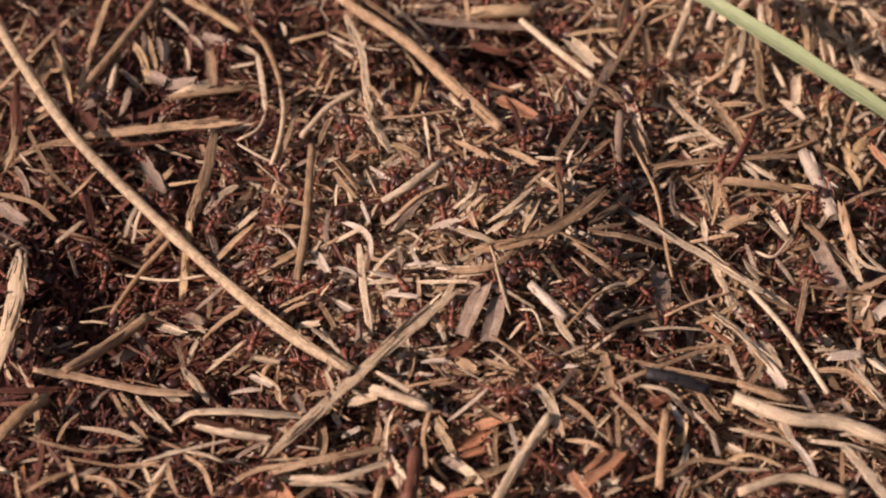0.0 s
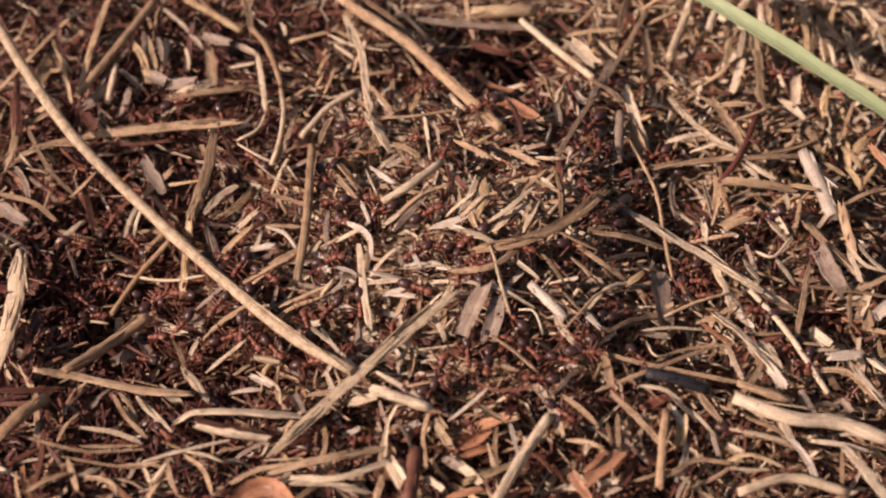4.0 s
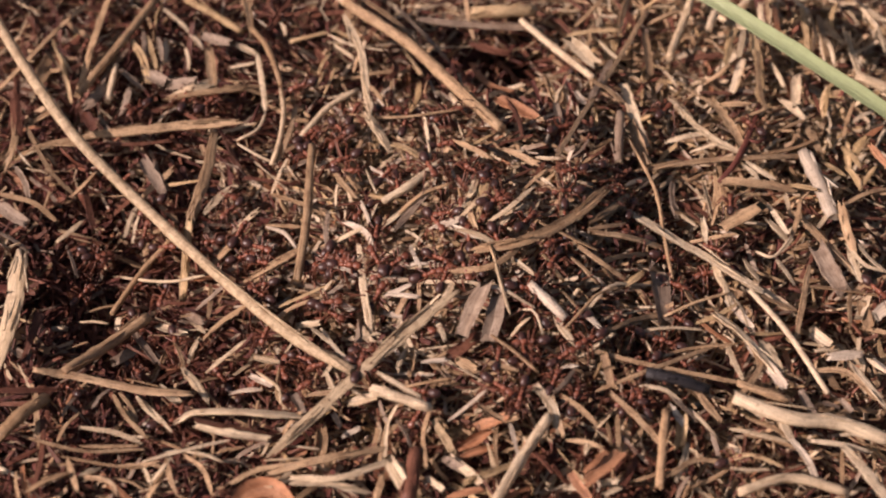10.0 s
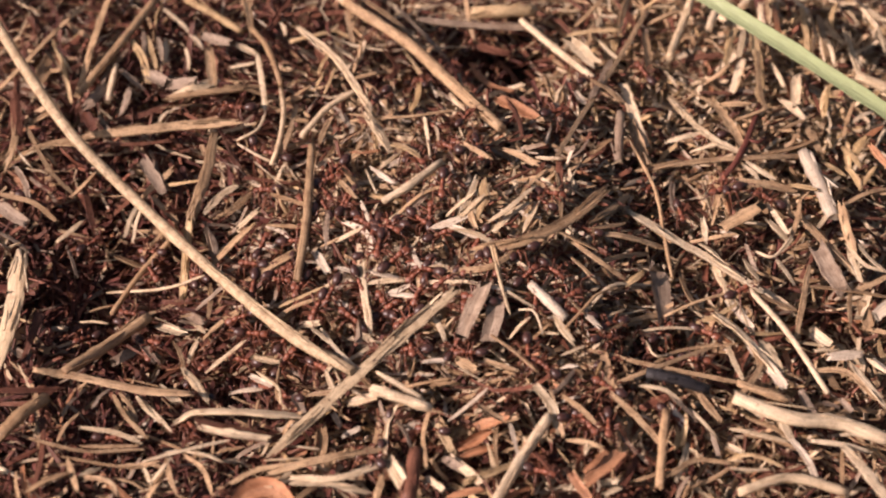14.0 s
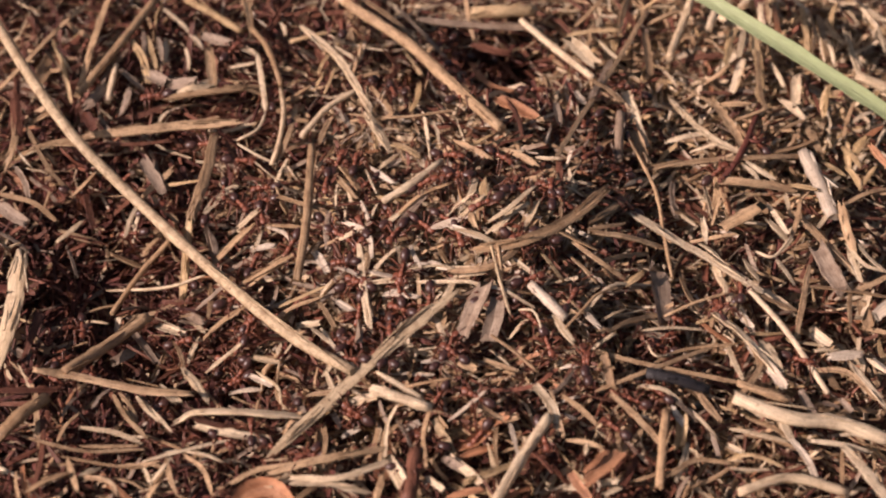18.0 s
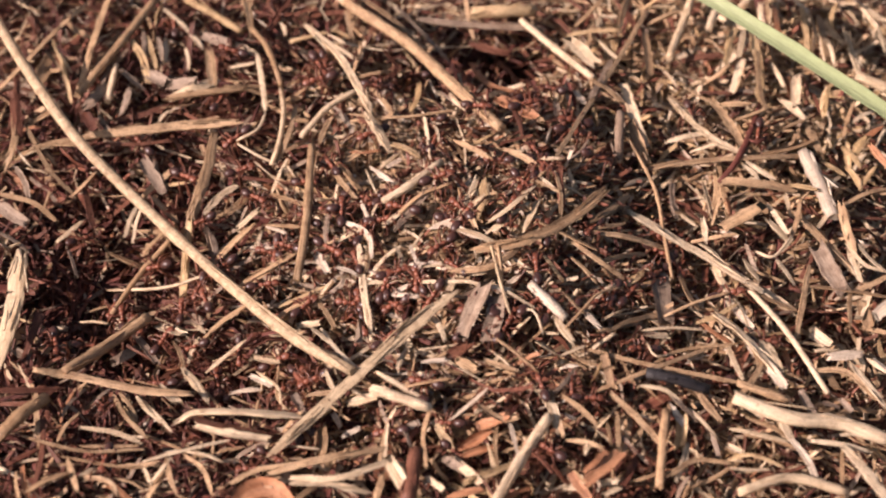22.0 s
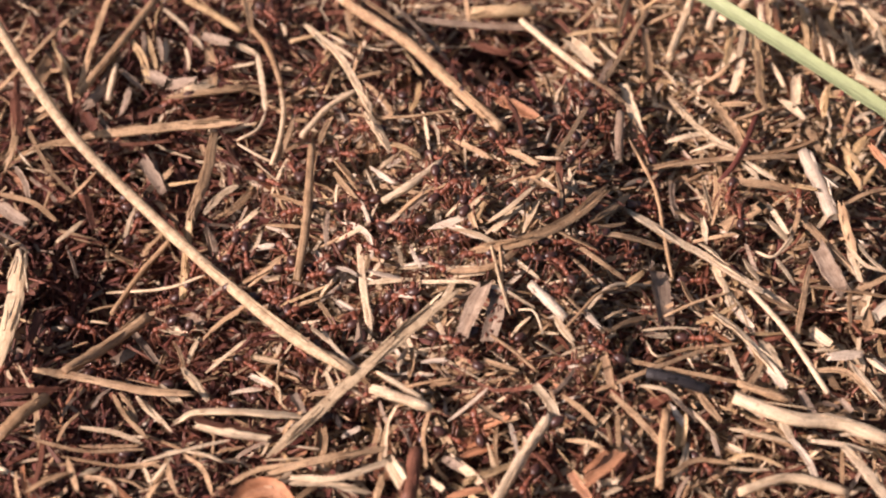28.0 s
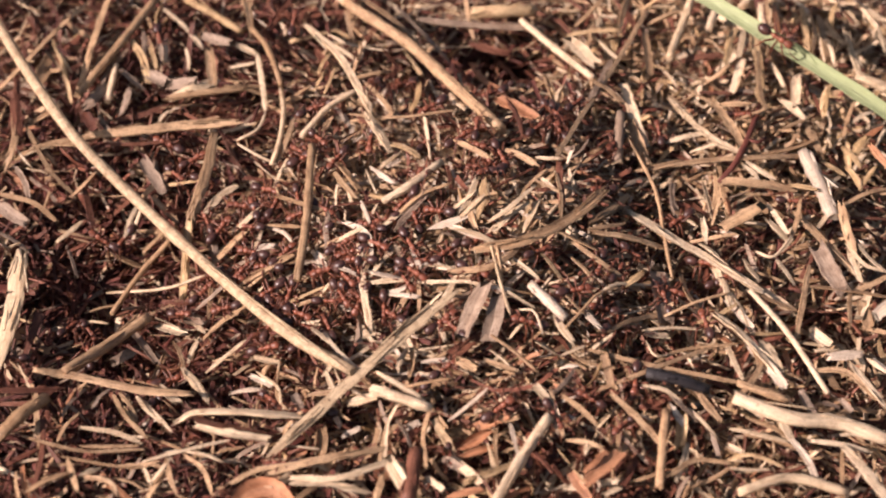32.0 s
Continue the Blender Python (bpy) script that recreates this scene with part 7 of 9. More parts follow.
    crawl(ants[25], 0.65, (0, -61.0, -33.5), (1, -62.2, -20.4), (2, -67.1, -16.3), (3, -60.6, -11.3), (6, -64.0, -24.4), (7, -60.9, -17.8), (8, -63.1, -29.9), (9, -53.6, -35.5), (10, -54.2, -26.6), (11, -55.0, -36.7), (12, -55.0, -36.7), (13, -46.9, -36.4), (14, -46.9, -36.4), (17, -36.4, -40.4), (18, -26.7, -36.3), (19, -34.8, -20.8), (20, -26.5, -24.9), (21, -24.1, -18.6), (22, -23.1, -28.7), (23, -28.6, -17.4), (24, -21.3, -18.9), (25, -17.7, -6.6), (28, -17.7, -6.6), (29, -7.9, -1.7), (30, -19.7, -1.6), (31, -11.6, -0.9), (32, -11.9, -10.4))
    crawl(ants[26], 0.73, (0, 28.0, -38.2), (1, 30.6, -32.2), (2, 30.9, -33.1), (3, 24.9, -32.0), (6, -10.9, -29.9), (7, -20.4, -17.6), (8, -22.5, -4.6), (9, -23.2, -10.7), (10, -16.8, -13.9), (11, -11.5, -11.9), (12, -6.5, -12.5), (13, -12.0, -11.0), (14, -12.0, -11.8), (17, 10.1, -32.4), (18, 1.4, -26.4), (19, 1.4, -26.4), (20, 1.4, -26.4), (21, -1.8, -16.9), (22, 9.0, -18.9), (23, 7.9, -14.7), (24, 3.9, -13.6), (25, -6.6, -10.5), (28, -10.0, -7.4), (29, -10.0, -7.4), (30, -10.0, -7.4), (31, -21.2, -5.9), (32, -12.7, -13.1))
    crawl(ants[27], 0.75, (0, 58.9, 8.3), (1, 62.1, 7.7), (2, 60.1, 5.9), (3, 63.4, 4.4), (6, 27.8, -1.1), (7, 17.4, 1.7), (8, 8.2, -5.2), (9, 0.9, -8.0), (10, 11.8, -3.6), (11, 7.8, 3.2), (12, -1.8, 1.4), (13, -9.0, 2.0), (14, -9.3, -7.0), (17, -9.3, -7.0), (18, -12.2, -14.9), (19, -12.2, -14.9), (20, -12.2, -14.9), (21, -12.2, -14.9), (22, -8.1, -11.5), (23, -12.0, -11.0), (24, -12.0, -11.0), (25, -13.6, -5.3), (28, 0.6, 2.3), (29, 0.6, 2.3), (30, 5.5, 0.1), (31, 13.7, 11.5), (32, 6.8, 5.8))
    crawl(ants[28], 0.77, (0, -6.9, -43.0), (1, -6.9, -43.0), (2, -6.9, -43.0), (3, -10.8, -38.7), (6, -10.8, -38.7), (7, -19.2, -32.5), (8, -14.5, -39.8), (9, -8.2, -30.2), (10, -11.8, -27.2), (11, -3.2, -30.3), (12, -3.2, -30.3), (13, -9.0, -42.7), (14, -9.8, -41.9), (17, -6.7, -34.9), (18, -12.3, -32.4), (19, -9.9, -33.2), (20, 0.2, -28.8), (21, 9.5, -20.4), (22, 13.5, -11.9), (23, 7.2, -9.4), (24, 7.9, -11.8), (25, 7.1, -11.8), (28, -23.4, -4.1), (29, -19.5, -0.1), (30, -8.4, 2.4), (31, -4.8, -6.7), (32, -4.8, -6.7))
    crawl(ants[29], 0.64, (0, -59.2, 37.3), (1, -50.1, 30.2), (2, -40.7, 17.4), (3, -40.7, 17.4), (6, -27.1, 1.3), (7, -27.1, 1.3), (8, -21.5, 0.2), (9, -15.8, -5.3), (10, -18.2, -6.7), (11, -18.2, -6.7), (12, -18.2, -6.7), (13, -12.9, -5.5), (14, -17.3, 2.2), (17, -17.3, 2.2), (18, -7.6, 0.2), (19, -19.6, 0.2), (20, -30.7, 11.6), (21, -30.7, 6.7), (22, -36.3, 4.5), (23, -41.1, 3.7), (24, -45.4, 0.3), (25, -46.4, -2.8), (28, -63.6, -21.9), (29, -62.3, -19.4), (30, -53.6, -11.5), (31, -53.6, -11.5), (32, -53.4, -13.1))
    crawl(ants[30], 0.76, (0, 64.6, 4.1), (1, 56.5, 6.4), (2, 44.4, -0.1), (3, 35.6, 3.2), (6, -1.1, -8.9), (7, -3.7, -10.8), (8, 5.6, -3.2), (9, 1.3, -3.3), (10, 7.6, -0.5), (11, 11.2, -0.9), (12, 7.7, -2.8), (13, 1.4, 1.0), (14, -8.8, -2.8), (17, -8.8, -2.8), (18, -5.3, -10.2), (19, -9.1, -12.9), (20, -4.9, -22.3), (21, 1.9, -27.0), (22, 8.9, -21.4), (23, 5.5, -22.5), (24, 5.5, -22.5), (25, 5.5, -22.5), (28, -6.0, -13.9), (29, -17.9, -15.3), (30, -18.6, -15.4), (31, -23.7, -8.9), (32, -28.3, 5.0))
    crawl(ants[31], 0.72, (0, -27.2, -2.7), (1, -37.9, -4.8), (2, -37.9, -4.8), (3, -33.2, -5.5), (6, -51.3, 16.8), (7, -51.3, 16.8), (8, -42.0, 14.1), (9, -33.3, 8.3), (10, -33.3, 8.3), (11, -24.9, 3.4), (12, -24.9, 3.4), (13, -30.2, 7.4), (14, -21.8, -2.6), (17, -8.5, 9.4), (18, 2.6, 4.6), (19, 7.4, 8.8), (20, 15.4, 23.6), (21, 7.6, 11.9), (22, 19.3, 16.7), (23, 15.6, 26.0), (24, 21.4, 26.1), (25, 14.0, 11.8), (28, 22.2, -5.2), (29, 13.3, -10.1), (30, 5.2, -8.9), (31, -3.1, -9.5), (32, -3.1, -9.5))
    crawl(ants[32], 0.79, (0, -20.0, -10.8), (1, -20.0, -10.8), (2, -18.4, -7.0), (3, -12.6, -14.8), (6, -12.6, -14.8), (7, -17.4, -10.3), (8, -14.0, -14.8), (9, -14.0, -14.8), (10, -9.9, -13.1), (11, -14.9, -11.4), (12, -17.5, -3.9), (13, -12.6, -4.0), (14, -6.3, -8.5), (17, -16.5, 42.5), (18, -16.5, 42.5), (19, -16.5, 42.5), (20, -13.3, 44.6), (21, -24.5, 43.8), (22, -19.2, 33.7), (23, -8.8, 25.0), (24, -13.0, 24.7), (25, -9.5, 34.9), (28, -5.8, 14.5), (29, -13.9, 4.8), (30, -13.9, 4.8), (31, -17.8, -0.8), (32, -9.5, -6.4))
    crawl(ants[33], 0.63, (0, 53.9, -19.0), (1, 51.1, -11.9), (2, 41.8, -9.4), (3, 29.9, -11.4), (6, 54.0, -15.4), (7, 41.7, -15.9), (8, 43.6, -5.0), (9, 40.5, -1.3), (10, 43.7, 4.5), (11, 38.6, 8.5), (12, 32.4, 15.0), (13, 24.9, 1.5), (14, 14.6, 0.7), (17, 23.4, 8.7), (18, 28.2, -3.0), (19, 17.7, -7.9), (20, 21.9, -9.6), (21, 29.2, -14.2), (22, 17.9, -19.3), (23, 20.1, -24.1), (24, 18.3, -15.0), (25, 8.3, -16.2), (28, 30.5, 5.9), (29, 39.0, 9.5), (30, 48.0, 6.7), (31, 48.0, 6.7), (32, 53.2, 5.5))
    crawl(ants[34], 0.75, (0, 44.8, -47.3), (1, 35.6, -43.4), (2, 33.7, -35.5), (3, 33.7, -35.5), (6, 56.1, -39.5), (7, 48.1, -34.4), (8, 44.4, -32.2), (9, 36.1, -33.2), (10, 40.7, -41.9), (11, 43.4, -30.9), (12, 32.0, -30.4), (13, 26.8, -29.7), (14, 22.9, -30.3), (17, -5.5, -15.7), (18, -5.5, -15.7), (19, -10.6, -12.3), (20, -10.8, -7.9), (21, -13.8, -4.5), (22, -11.8, -17.4), (23, -15.2, -19.2), (24, -3.6, -23.6), (25, -14.8, -20.8), (28, -15.2, -18.1), (29, -22.6, -25.2), (30, -23.0, -20.3), (31, -24.7, -16.1), (32, -24.7, -16.1))
    crawl(ants[35], 0.79, (0, -44.1, -31.7), (1, -39.1, -23.0), (2, -41.3, -36.3), (3, -32.5, -37.7), (6, -12.9, -23.8), (7, -15.7, -27.0), (8, -19.9, -21.3), (9, -28.8, -28.5), (10, -26.3, -24.5), (11, -26.3, -24.5), (12, -26.3, -24.5), (13, -21.7, -22.7), (14, -21.7, -22.7), (17, -21.7, -22.7), (18, -30.0, -23.4), (19, -37.5, -28.6), (20, -41.2, -33.3), (21, -41.2, -33.3), (22, -47.3, -40.9), (23, -42.8, -44.1), (24, -34.5, -36.1), (25, -36.8, -23.9), (28, -42.0, -23.6), (29, -42.1, -22.3), (30, -41.2, -22.6), (31, -41.2, -22.6), (32, -39.5, -23.0))
    crawl(ants[36], 0.77, (0, 54.8, -9.3), (1, 50.4, -10.0), (2, 45.1, -9.7), (3, 52.8, -24.1), (6, 50.9, -26.7), (7, 48.0, -30.3), (8, 48.0, -30.3), (9, 39.1, -24.2), (10, 32.1, -21.7), (11, 29.7, -19.4), (12, 30.7, -23.2), (13, 30.9, -15.9), (14, 24.0, -20.6), (17, 37.8, -17.0), (18, 51.4, -25.3), (19, 50.2, -25.5), (20, 41.0, -28.5), (21, 36.3, -18.3), (22, 42.1, -13.4), (23, 38.6, -18.5), (24, 27.2, -16.9), (25, 28.4, -21.3), (28, 23.1, -26.1), (29, 17.5, -21.8), (30, 28.0, -26.8), (31, 27.0, -30.0), (32, 27.0, -30.0))
    crawl(ants[37], 0.66, (0, -37.9, -29.6), (1, -40.1, -14.1), (2, -33.0, -13.5), (3, -37.0, -0.6), (6, -4.6, -22.1), (7, -1.4, -19.6), (8, -12.1, -17.1), (9, -17.8, -12.4), (10, -13.7, -9.2), (11, -19.0, -2.9), (12, -9.6, -1.4), (13, -16.6, -9.1), (14, -14.8, 2.6), (17, -18.2, -1.2), (18, -26.8, 6.3), (19, -26.1, 1.2), (20, -24.3, 1.6), (21, -15.7, -3.9), (22, -19.8, 0.9), (23, -24.4, -10.5), (24, -29.6, -10.3), (25, -24.5, -1.7), (28, -38.0, -15.9), (29, -38.1, -18.1), (30, -38.1, -18.1), (31, -44.1, -15.4), (32, -63.7, -20.9))
    crawl(ants[38], 0.70, (0, -32.1, 46.3), (1, -22.4, 31.2), (2, -26.7, 28.2), (3, -30.2, 29.5), (6, -30.3, 31.9), (7, -33.3, 38.1), (8, -28.5, 31.7), (9, -20.5, 37.7), (10, -21.9, 30.1), (11, -32.5, 39.4), (12, -34.3, 39.2), (13, -18.2, 49.7), (14, -9.6, 41.8), (17, -9.6, 41.8), (18, -8.2, 26.0), (19, -7.5, 24.1), (20, -7.5, 24.1), (21, -7.5, 25.8), (22, -9.6, 41.8), (23, -6.1, 29.1), (24, -17.4, 20.5), (25, -13.5, 18.6), (28, 7.9, -11.9), (29, 7.9, -11.9), (30, 4.8, -9.1), (31, 12.0, 3.8), (32, 5.3, 6.2))
    crawl(ants[39], 0.79, (0, 73.3, 44.0), (1, 64.1, 38.0), (2, 60.2, 35.6), (3, 60.2, 35.6), (6, 39.8, 30.2), (7, 32.4, 32.2), (8, 40.5, 20.5), (9, 27.8, 15.0), (10, 34.6, 24.9), (11, 35.5, 23.5), (12, 36.8, 17.8), (13, 45.4, 12.1), (14, 43.0, 6.9), (17, 39.6, 23.5), (18, 29.3, 28.0), (19, 28.3, 26.6), (20, 19.5, 18.9), (21, 19.5, 18.9), (22, 19.5, 18.9), (23, 8.8, 19.9), (24, 3.2, 28.8), (25, 9.1, 24.4), (28, 9.1, 24.4), (29, 9.1, 24.4), (30, 9.5, 28.4), (31, -1.6, 21.2), (32, -1.6, 21.2))
    crawl(ants[40], 0.72, (0, -13.0, 34.9), (1, -17.0, 32.7), (2, -16.5, 26.6), (3, -12.6, 15.0), (6, -32.1, -18.3), (7, -31.9, -23.7), (8, -35.7, -22.3), (9, -27.8, -26.1), (10, -27.8, -26.1), (11, -33.9, -17.7), (12, -38.8, -13.8), (13, -39.5, -10.8), (14, -27.4, -16.9), (17, -17.0, 0.5), (18, -16.5, -1.0), (19, -5.0, -9.4), (20, 0.5, -3.3), (21, 0.5, -3.3), (22, 1.3, -3.3), (23, -6.8, -11.1), (24, -14.8, -4.1), (25, -14.8, -4.1), (28, -13.8, -3.4), (29, -8.0, 5.4), (30, -11.6, -9.1), (31, -11.6, -9.1), (32, -12.0, -8.4))
    crawl(ants[41], 0.70, (0, 34.6, -36.7), (1, 35.7, -31.4), (2, 30.5, -32.6), (3, 21.4, -28.4), (6, 12.0, -16.2), (7, 14.9, -13.0), (8, 15.4, -10.2), (9, 23.9, 3.5), (10, 18.4, 2.8), (11, 9.1, -2.3), (12, 1.8, -6.6), (13, 1.8, -6.6), (14, 0.7, -13.1), (17, -14.6, -12.2), (18, -12.0, -11.8), (19, -20.4, -10.6), (20, -16.9, -0.7), (21, -23.5, -3.3), (22, -23.5, -3.3), (23, -28.3, -2.1), (24, -28.3, -2.1), (25, -38.6, 10.6), (28, -12.5, 4.6), (29, -15.8, 1.8), (30, -5.7, -5.1), (31, -18.5, -3.7), (32, -14.6, -13.2))
    crawl(ants[42], 0.69, (0, -48.4, -3.7), (1, -41.3, -4.2), (2, -46.7, -5.7), (3, -50.0, -2.2), (6, -54.2, -3.9), (7, -55.1, -1.8), (8, -56.8, 1.0), (9, -52.9, 1.1), (10, -52.9, 1.1), (11, -48.4, 3.0), (12, -48.0, -9.4), (13, -48.0, -9.4), (14, -46.8, -10.7), (17, -52.6, -0.6), (18, -54.3, -12.8), (19, -50.4, -13.5), (20, -55.6, -15.5), (21, -49.4, -10.3), (22, -46.6, -12.5), (23, -37.3, -7.7), (24, -28.1, -5.7), (25, -17.1, -3.8), (28, -8.9, -14.6), (29, -16.9, -15.7), (30, -25.9, -6.7), (31, -25.9, -6.7), (32, -25.9, -6.7))
    crawl(ants[43], 0.71, (0, -21.6, -37.2), (1, -20.5, -28.6), (2, -29.1, -17.7), (3, -33.8, -9.1), (6, -14.8, -35.5), (7, -11.4, -27.9), (8, -19.0, -20.6), (9, -30.3, -22.8), (10, -19.6, -29.6), (11, -18.7, -19.1), (12, -24.5, -13.4), (13, -35.3, -15.8), (14, -37.5, -4.4), (17, -37.5, -4.4), (18, -37.5, -4.4), (19, -37.2, -1.7), (20, -41.7, -5.4), (21, -56.7, -3.5), (22, -57.9, -16.5), (23, -54.4, -11.6), (24, -41.2, -22.6), (25, -28.6, -30.2), (28, -46.7, -39.7), (29, -40.1, -35.7), (30, -41.5, -35.1), (31, -44.3, -32.4), (32, -41.7, -26.3))
    crawl(ants[44], 0.63, (0, 0.8, -48.8), (1, 0.8, -48.8), (2, -1.6, -42.7), (3, 6.8, -42.6), (6, 1.0, -26.2), (7, 2.4, -19.2), (8, -0.3, -16.2), (9, 6.3, -18.5), (10, 5.0, -11.3), (11, -0.5, -2.3), (12, 3.3, 0.0), (13, -3.8, -0.3), (14, -4.6, 3.7), (17, -4.6, 3.7), (18, -11.2, 6.7), (19, -8.8, -3.5), (20, -7.1, -3.3), (21, -8.8, -1.9), (22, 2.4, -2.9), (23, -5.6, -4.5), (24, -6.2, -5.8), (25, -5.4, -3.3), (28, -4.6, -2.2), (29, -3.7, -2.3), (30, -3.7, -1.7), (31, -3.3, -1.3), (32, -3.7, -1.2))
    crawl(ants[45], 0.69, (0, -58.8, -4.6), (1, -49.6, -9.7), (2, -49.6, -9.7), (3, -43.4, -9.5), (6, -36.1, 3.5), (7, -30.1, 6.6), (8, -35.1, 6.4), (9, -44.0, 2.8), (10, -35.8, -0.8), (11, -35.8, -0.8), (12, -38.5, 4.6), (13, -26.9, -2.4), (14, -26.9, -2.4), (17, -44.1, 25.6), (18, -34.3, 38.6), (19, -35.1, 37.4), (20, -35.1, 37.4), (21, -26.7, 39.4), (22, -18.5, 34.2), (23, -22.9, 20.3), (24, -24.4, 22.1), (25, -30.9, 26.4), (28, -14.6, 13.2), (29, -10.4, 14.5), (30, -4.5, 12.1), (31, -10.7, 7.2), (32, -22.1, 15.7))
    crawl(ants[46], 0.78, (0, -37.4, -24.0), (1, -26.3, -22.6), (2, -39.0, -17.3), (3, -46.4, -12.1), (6, -34.2, -17.5), (7, -28.9, -17.9), (8, -25.9, -16.0), (9, -21.1, -16.7), (10, -13.4, -9.1), (11, -14.3, -19.8), (12, -2.9, -20.7), (13, -9.4, -19.9), (14, -13.6, -16.2), (17, -13.6, -16.2), (18, -7.1, -19.9), (19, -12.1, -25.6), (20, -12.1, -25.6), (21, -8.3, -25.4), (22, -18.1, -28.5), (23, -24.1, -25.6), (24, -26.6, -28.3), (25, -24.9, -26.6), (28, -24.9, -26.6), (29, -35.7, -23.2), (30, -25.8, -25.0), (31, -29.4, -21.7), (32, -24.6, -30.8))
    crawl(ants[47], 0.78, (0, -51.7, 48.8), (1, -49.3, 36.7), (2, -47.6, 30.4), (3, -42.0, 27.1), (6, -40.1, 28.5), (7, -40.3, 17.0), (8, -36.5, 15.9), (9, -39.5, 19.6), (10, -40.9, 28.0), (11, -34.0, 32.0), (12, -27.5, 27.1), (13, -27.4, 28.1), (14, -32.5, 24.6), (17, -45.8, 31.5), (18, -45.6, 29.0), (19, -58.2, 29.5), (20, -52.8, 26.6), (21, -51.4, 17.2), (22, -39.6, 12.8), (23, -32.6, 7.8), (24, -25.2, 11.4), (25, -31.9, 7.6), (28, -7.4, -4.9), (29, -7.4, -4.9), (30, 0.3, -8.0), (31, -3.9, -10.0), (32, -3.2, 5.0))
    crawl(ants[48], 0.65, (0, -23.5, -43.9), (1, -25.3, -38.1), (2, -28.8, -33.8), (3, -28.8, -33.8), (6, -44.1, -18.3), (7, -36.7, -17.0), (8, -28.2, -22.0), (9, -26.8, -20.2), (10, -20.2, -22.6), (11, -9.8, -28.1), (12, -3.9, -28.3), (13, 1.5, -24.8), (14, 1.5, -24.8), (17, 17.2, 0.9), (18, 17.2, 0.9), (19, 19.8, -9.1), (20, 26.4, -12.1), (21, 22.6, -16.7), (22, 22.6, -16.7), (23, 17.2, -18.2), (24, 11.7, -9.6), (25, 4.2, -4.0), (28, -22.5, 11.6), (29, -18.1, 15.1), (30, -10.5, 14.7), (31, -11.5, 6.5), (32, -21.3, 1.9))
    crawl(ants[49], 0.74, (0, -16.6, -0.4), (1, -25.6, -8.2), (2, -25.6, -8.2), (3, -20.0, -7.1), (6, -8.4, -7.3), (7, -2.7, -1.5), (8, 3.3, 8.5), (9, -7.4, 2.1), (10, -8.2, 7.1), (11, 0.8, -2.7), (12, -9.6, -2.7), (13, -9.6, -2.7), (14, -9.6, -2.7), (17, 17.3, -23.0), (18, 15.1, -24.2), (19, 23.7, -32.7), (20, 17.3, -31.7), (21, 9.1, -28.5), (22, 15.3, -18.1), (23, 15.3, -18.1), (24, 10.3, -20.7), (25, 4.1, -22.9), (28, 18.5, 17.3), (29, 6.1, 10.7), (30, 9.1, 25.8), (31, 8.6, 26.5), (32, 9.9, 38.7))
    crawl(ants[50], 0.78, (0, 19.2, -15.3), (1, 11.7, -20.7), (2, 14.9, -22.3), (3, 14.9, -22.3), (6, -0.6, -13.8), (7, 8.4, -10.0), (8, 3.1, -6.9), (9, 5.8, -16.8), (10, 11.6, -15.4), (11, 5.4, -17.3), (12, 7.0, -17.3), (13, 2.8, -17.5), (14, -8.4, -14.5), (17, 0.4, -1.6), (18, 3.0, -5.6), (19, 3.0, -5.6), (20, 3.0, -5.6), (21, 4.7, -5.9), (22, 9.7, -1.8), (23, 19.8, 11.3), (24, 12.7, 2.2), (25, 7.5, 0.9), (28, 8.3, 37.8), (29, 7.7, 26.3), (30, 3.2, 15.2), (31, 2.7, 21.6), (32, 8.8, 10.0))
    crawl(ants[51], 0.66, (0, 15.2, -43.7), (1, 9.4, -40.3), (2, 13.1, -35.9), (3, 18.8, -33.9), (6, 18.8, -33.9), (7, 12.4, -28.5), (8, 14.1, -30.3), (9, 6.3, -27.2), (10, 11.7, -27.8), (11, 15.0, -26.7), (12, 13.4, -26.1), (13, 11.0, -26.2), (14, 7.1, -16.0), (17, -2.3, -29.7), (18, 0.2, -26.9), (19, 2.9, -23.4), (20, 15.1, -24.1), (21, 20.2, -32.7), (22, 20.2, -32.7), (23, 30.1, -32.3), (24, 30.1, -32.3), (25, 30.1, -32.3), (28, 35.9, -42.6), (29, 38.2, -44.0), (30, 33.9, -40.9), (31, 25.2, -33.3), (32, 20.4, -32.2))
    crawl(ants[52], 0.68, (0, -8.9, -24.9), (1, -13.3, -26.5), (2, -13.3, -26.5), (3, -15.0, -24.7), (6, -13.4, -22.7), (7, -21.0, -22.7), (8, -21.0, -22.7), (9, -22.4, -24.1), (10, -22.4, -24.1), (11, -15.8, -33.6), (12, -15.8, -33.6), (13, -11.4, -37.2), (14, -21.3, -30.6), (17, -21.3, -30.6), (18, -21.3, -30.6), (19, -23.2, -26.9), (20, -32.7, -16.2), (21, -26.1, -18.1), (22, -19.5, -14.6), (23, -25.1, -15.0), (24, -23.5, -2.6), (25, -13.1, -10.0), (28, -34.4, -4.5), (29, -34.2, 3.7), (30, -34.4, -0.4), (31, -25.3, 0.6), (32, -29.0, 1.2))
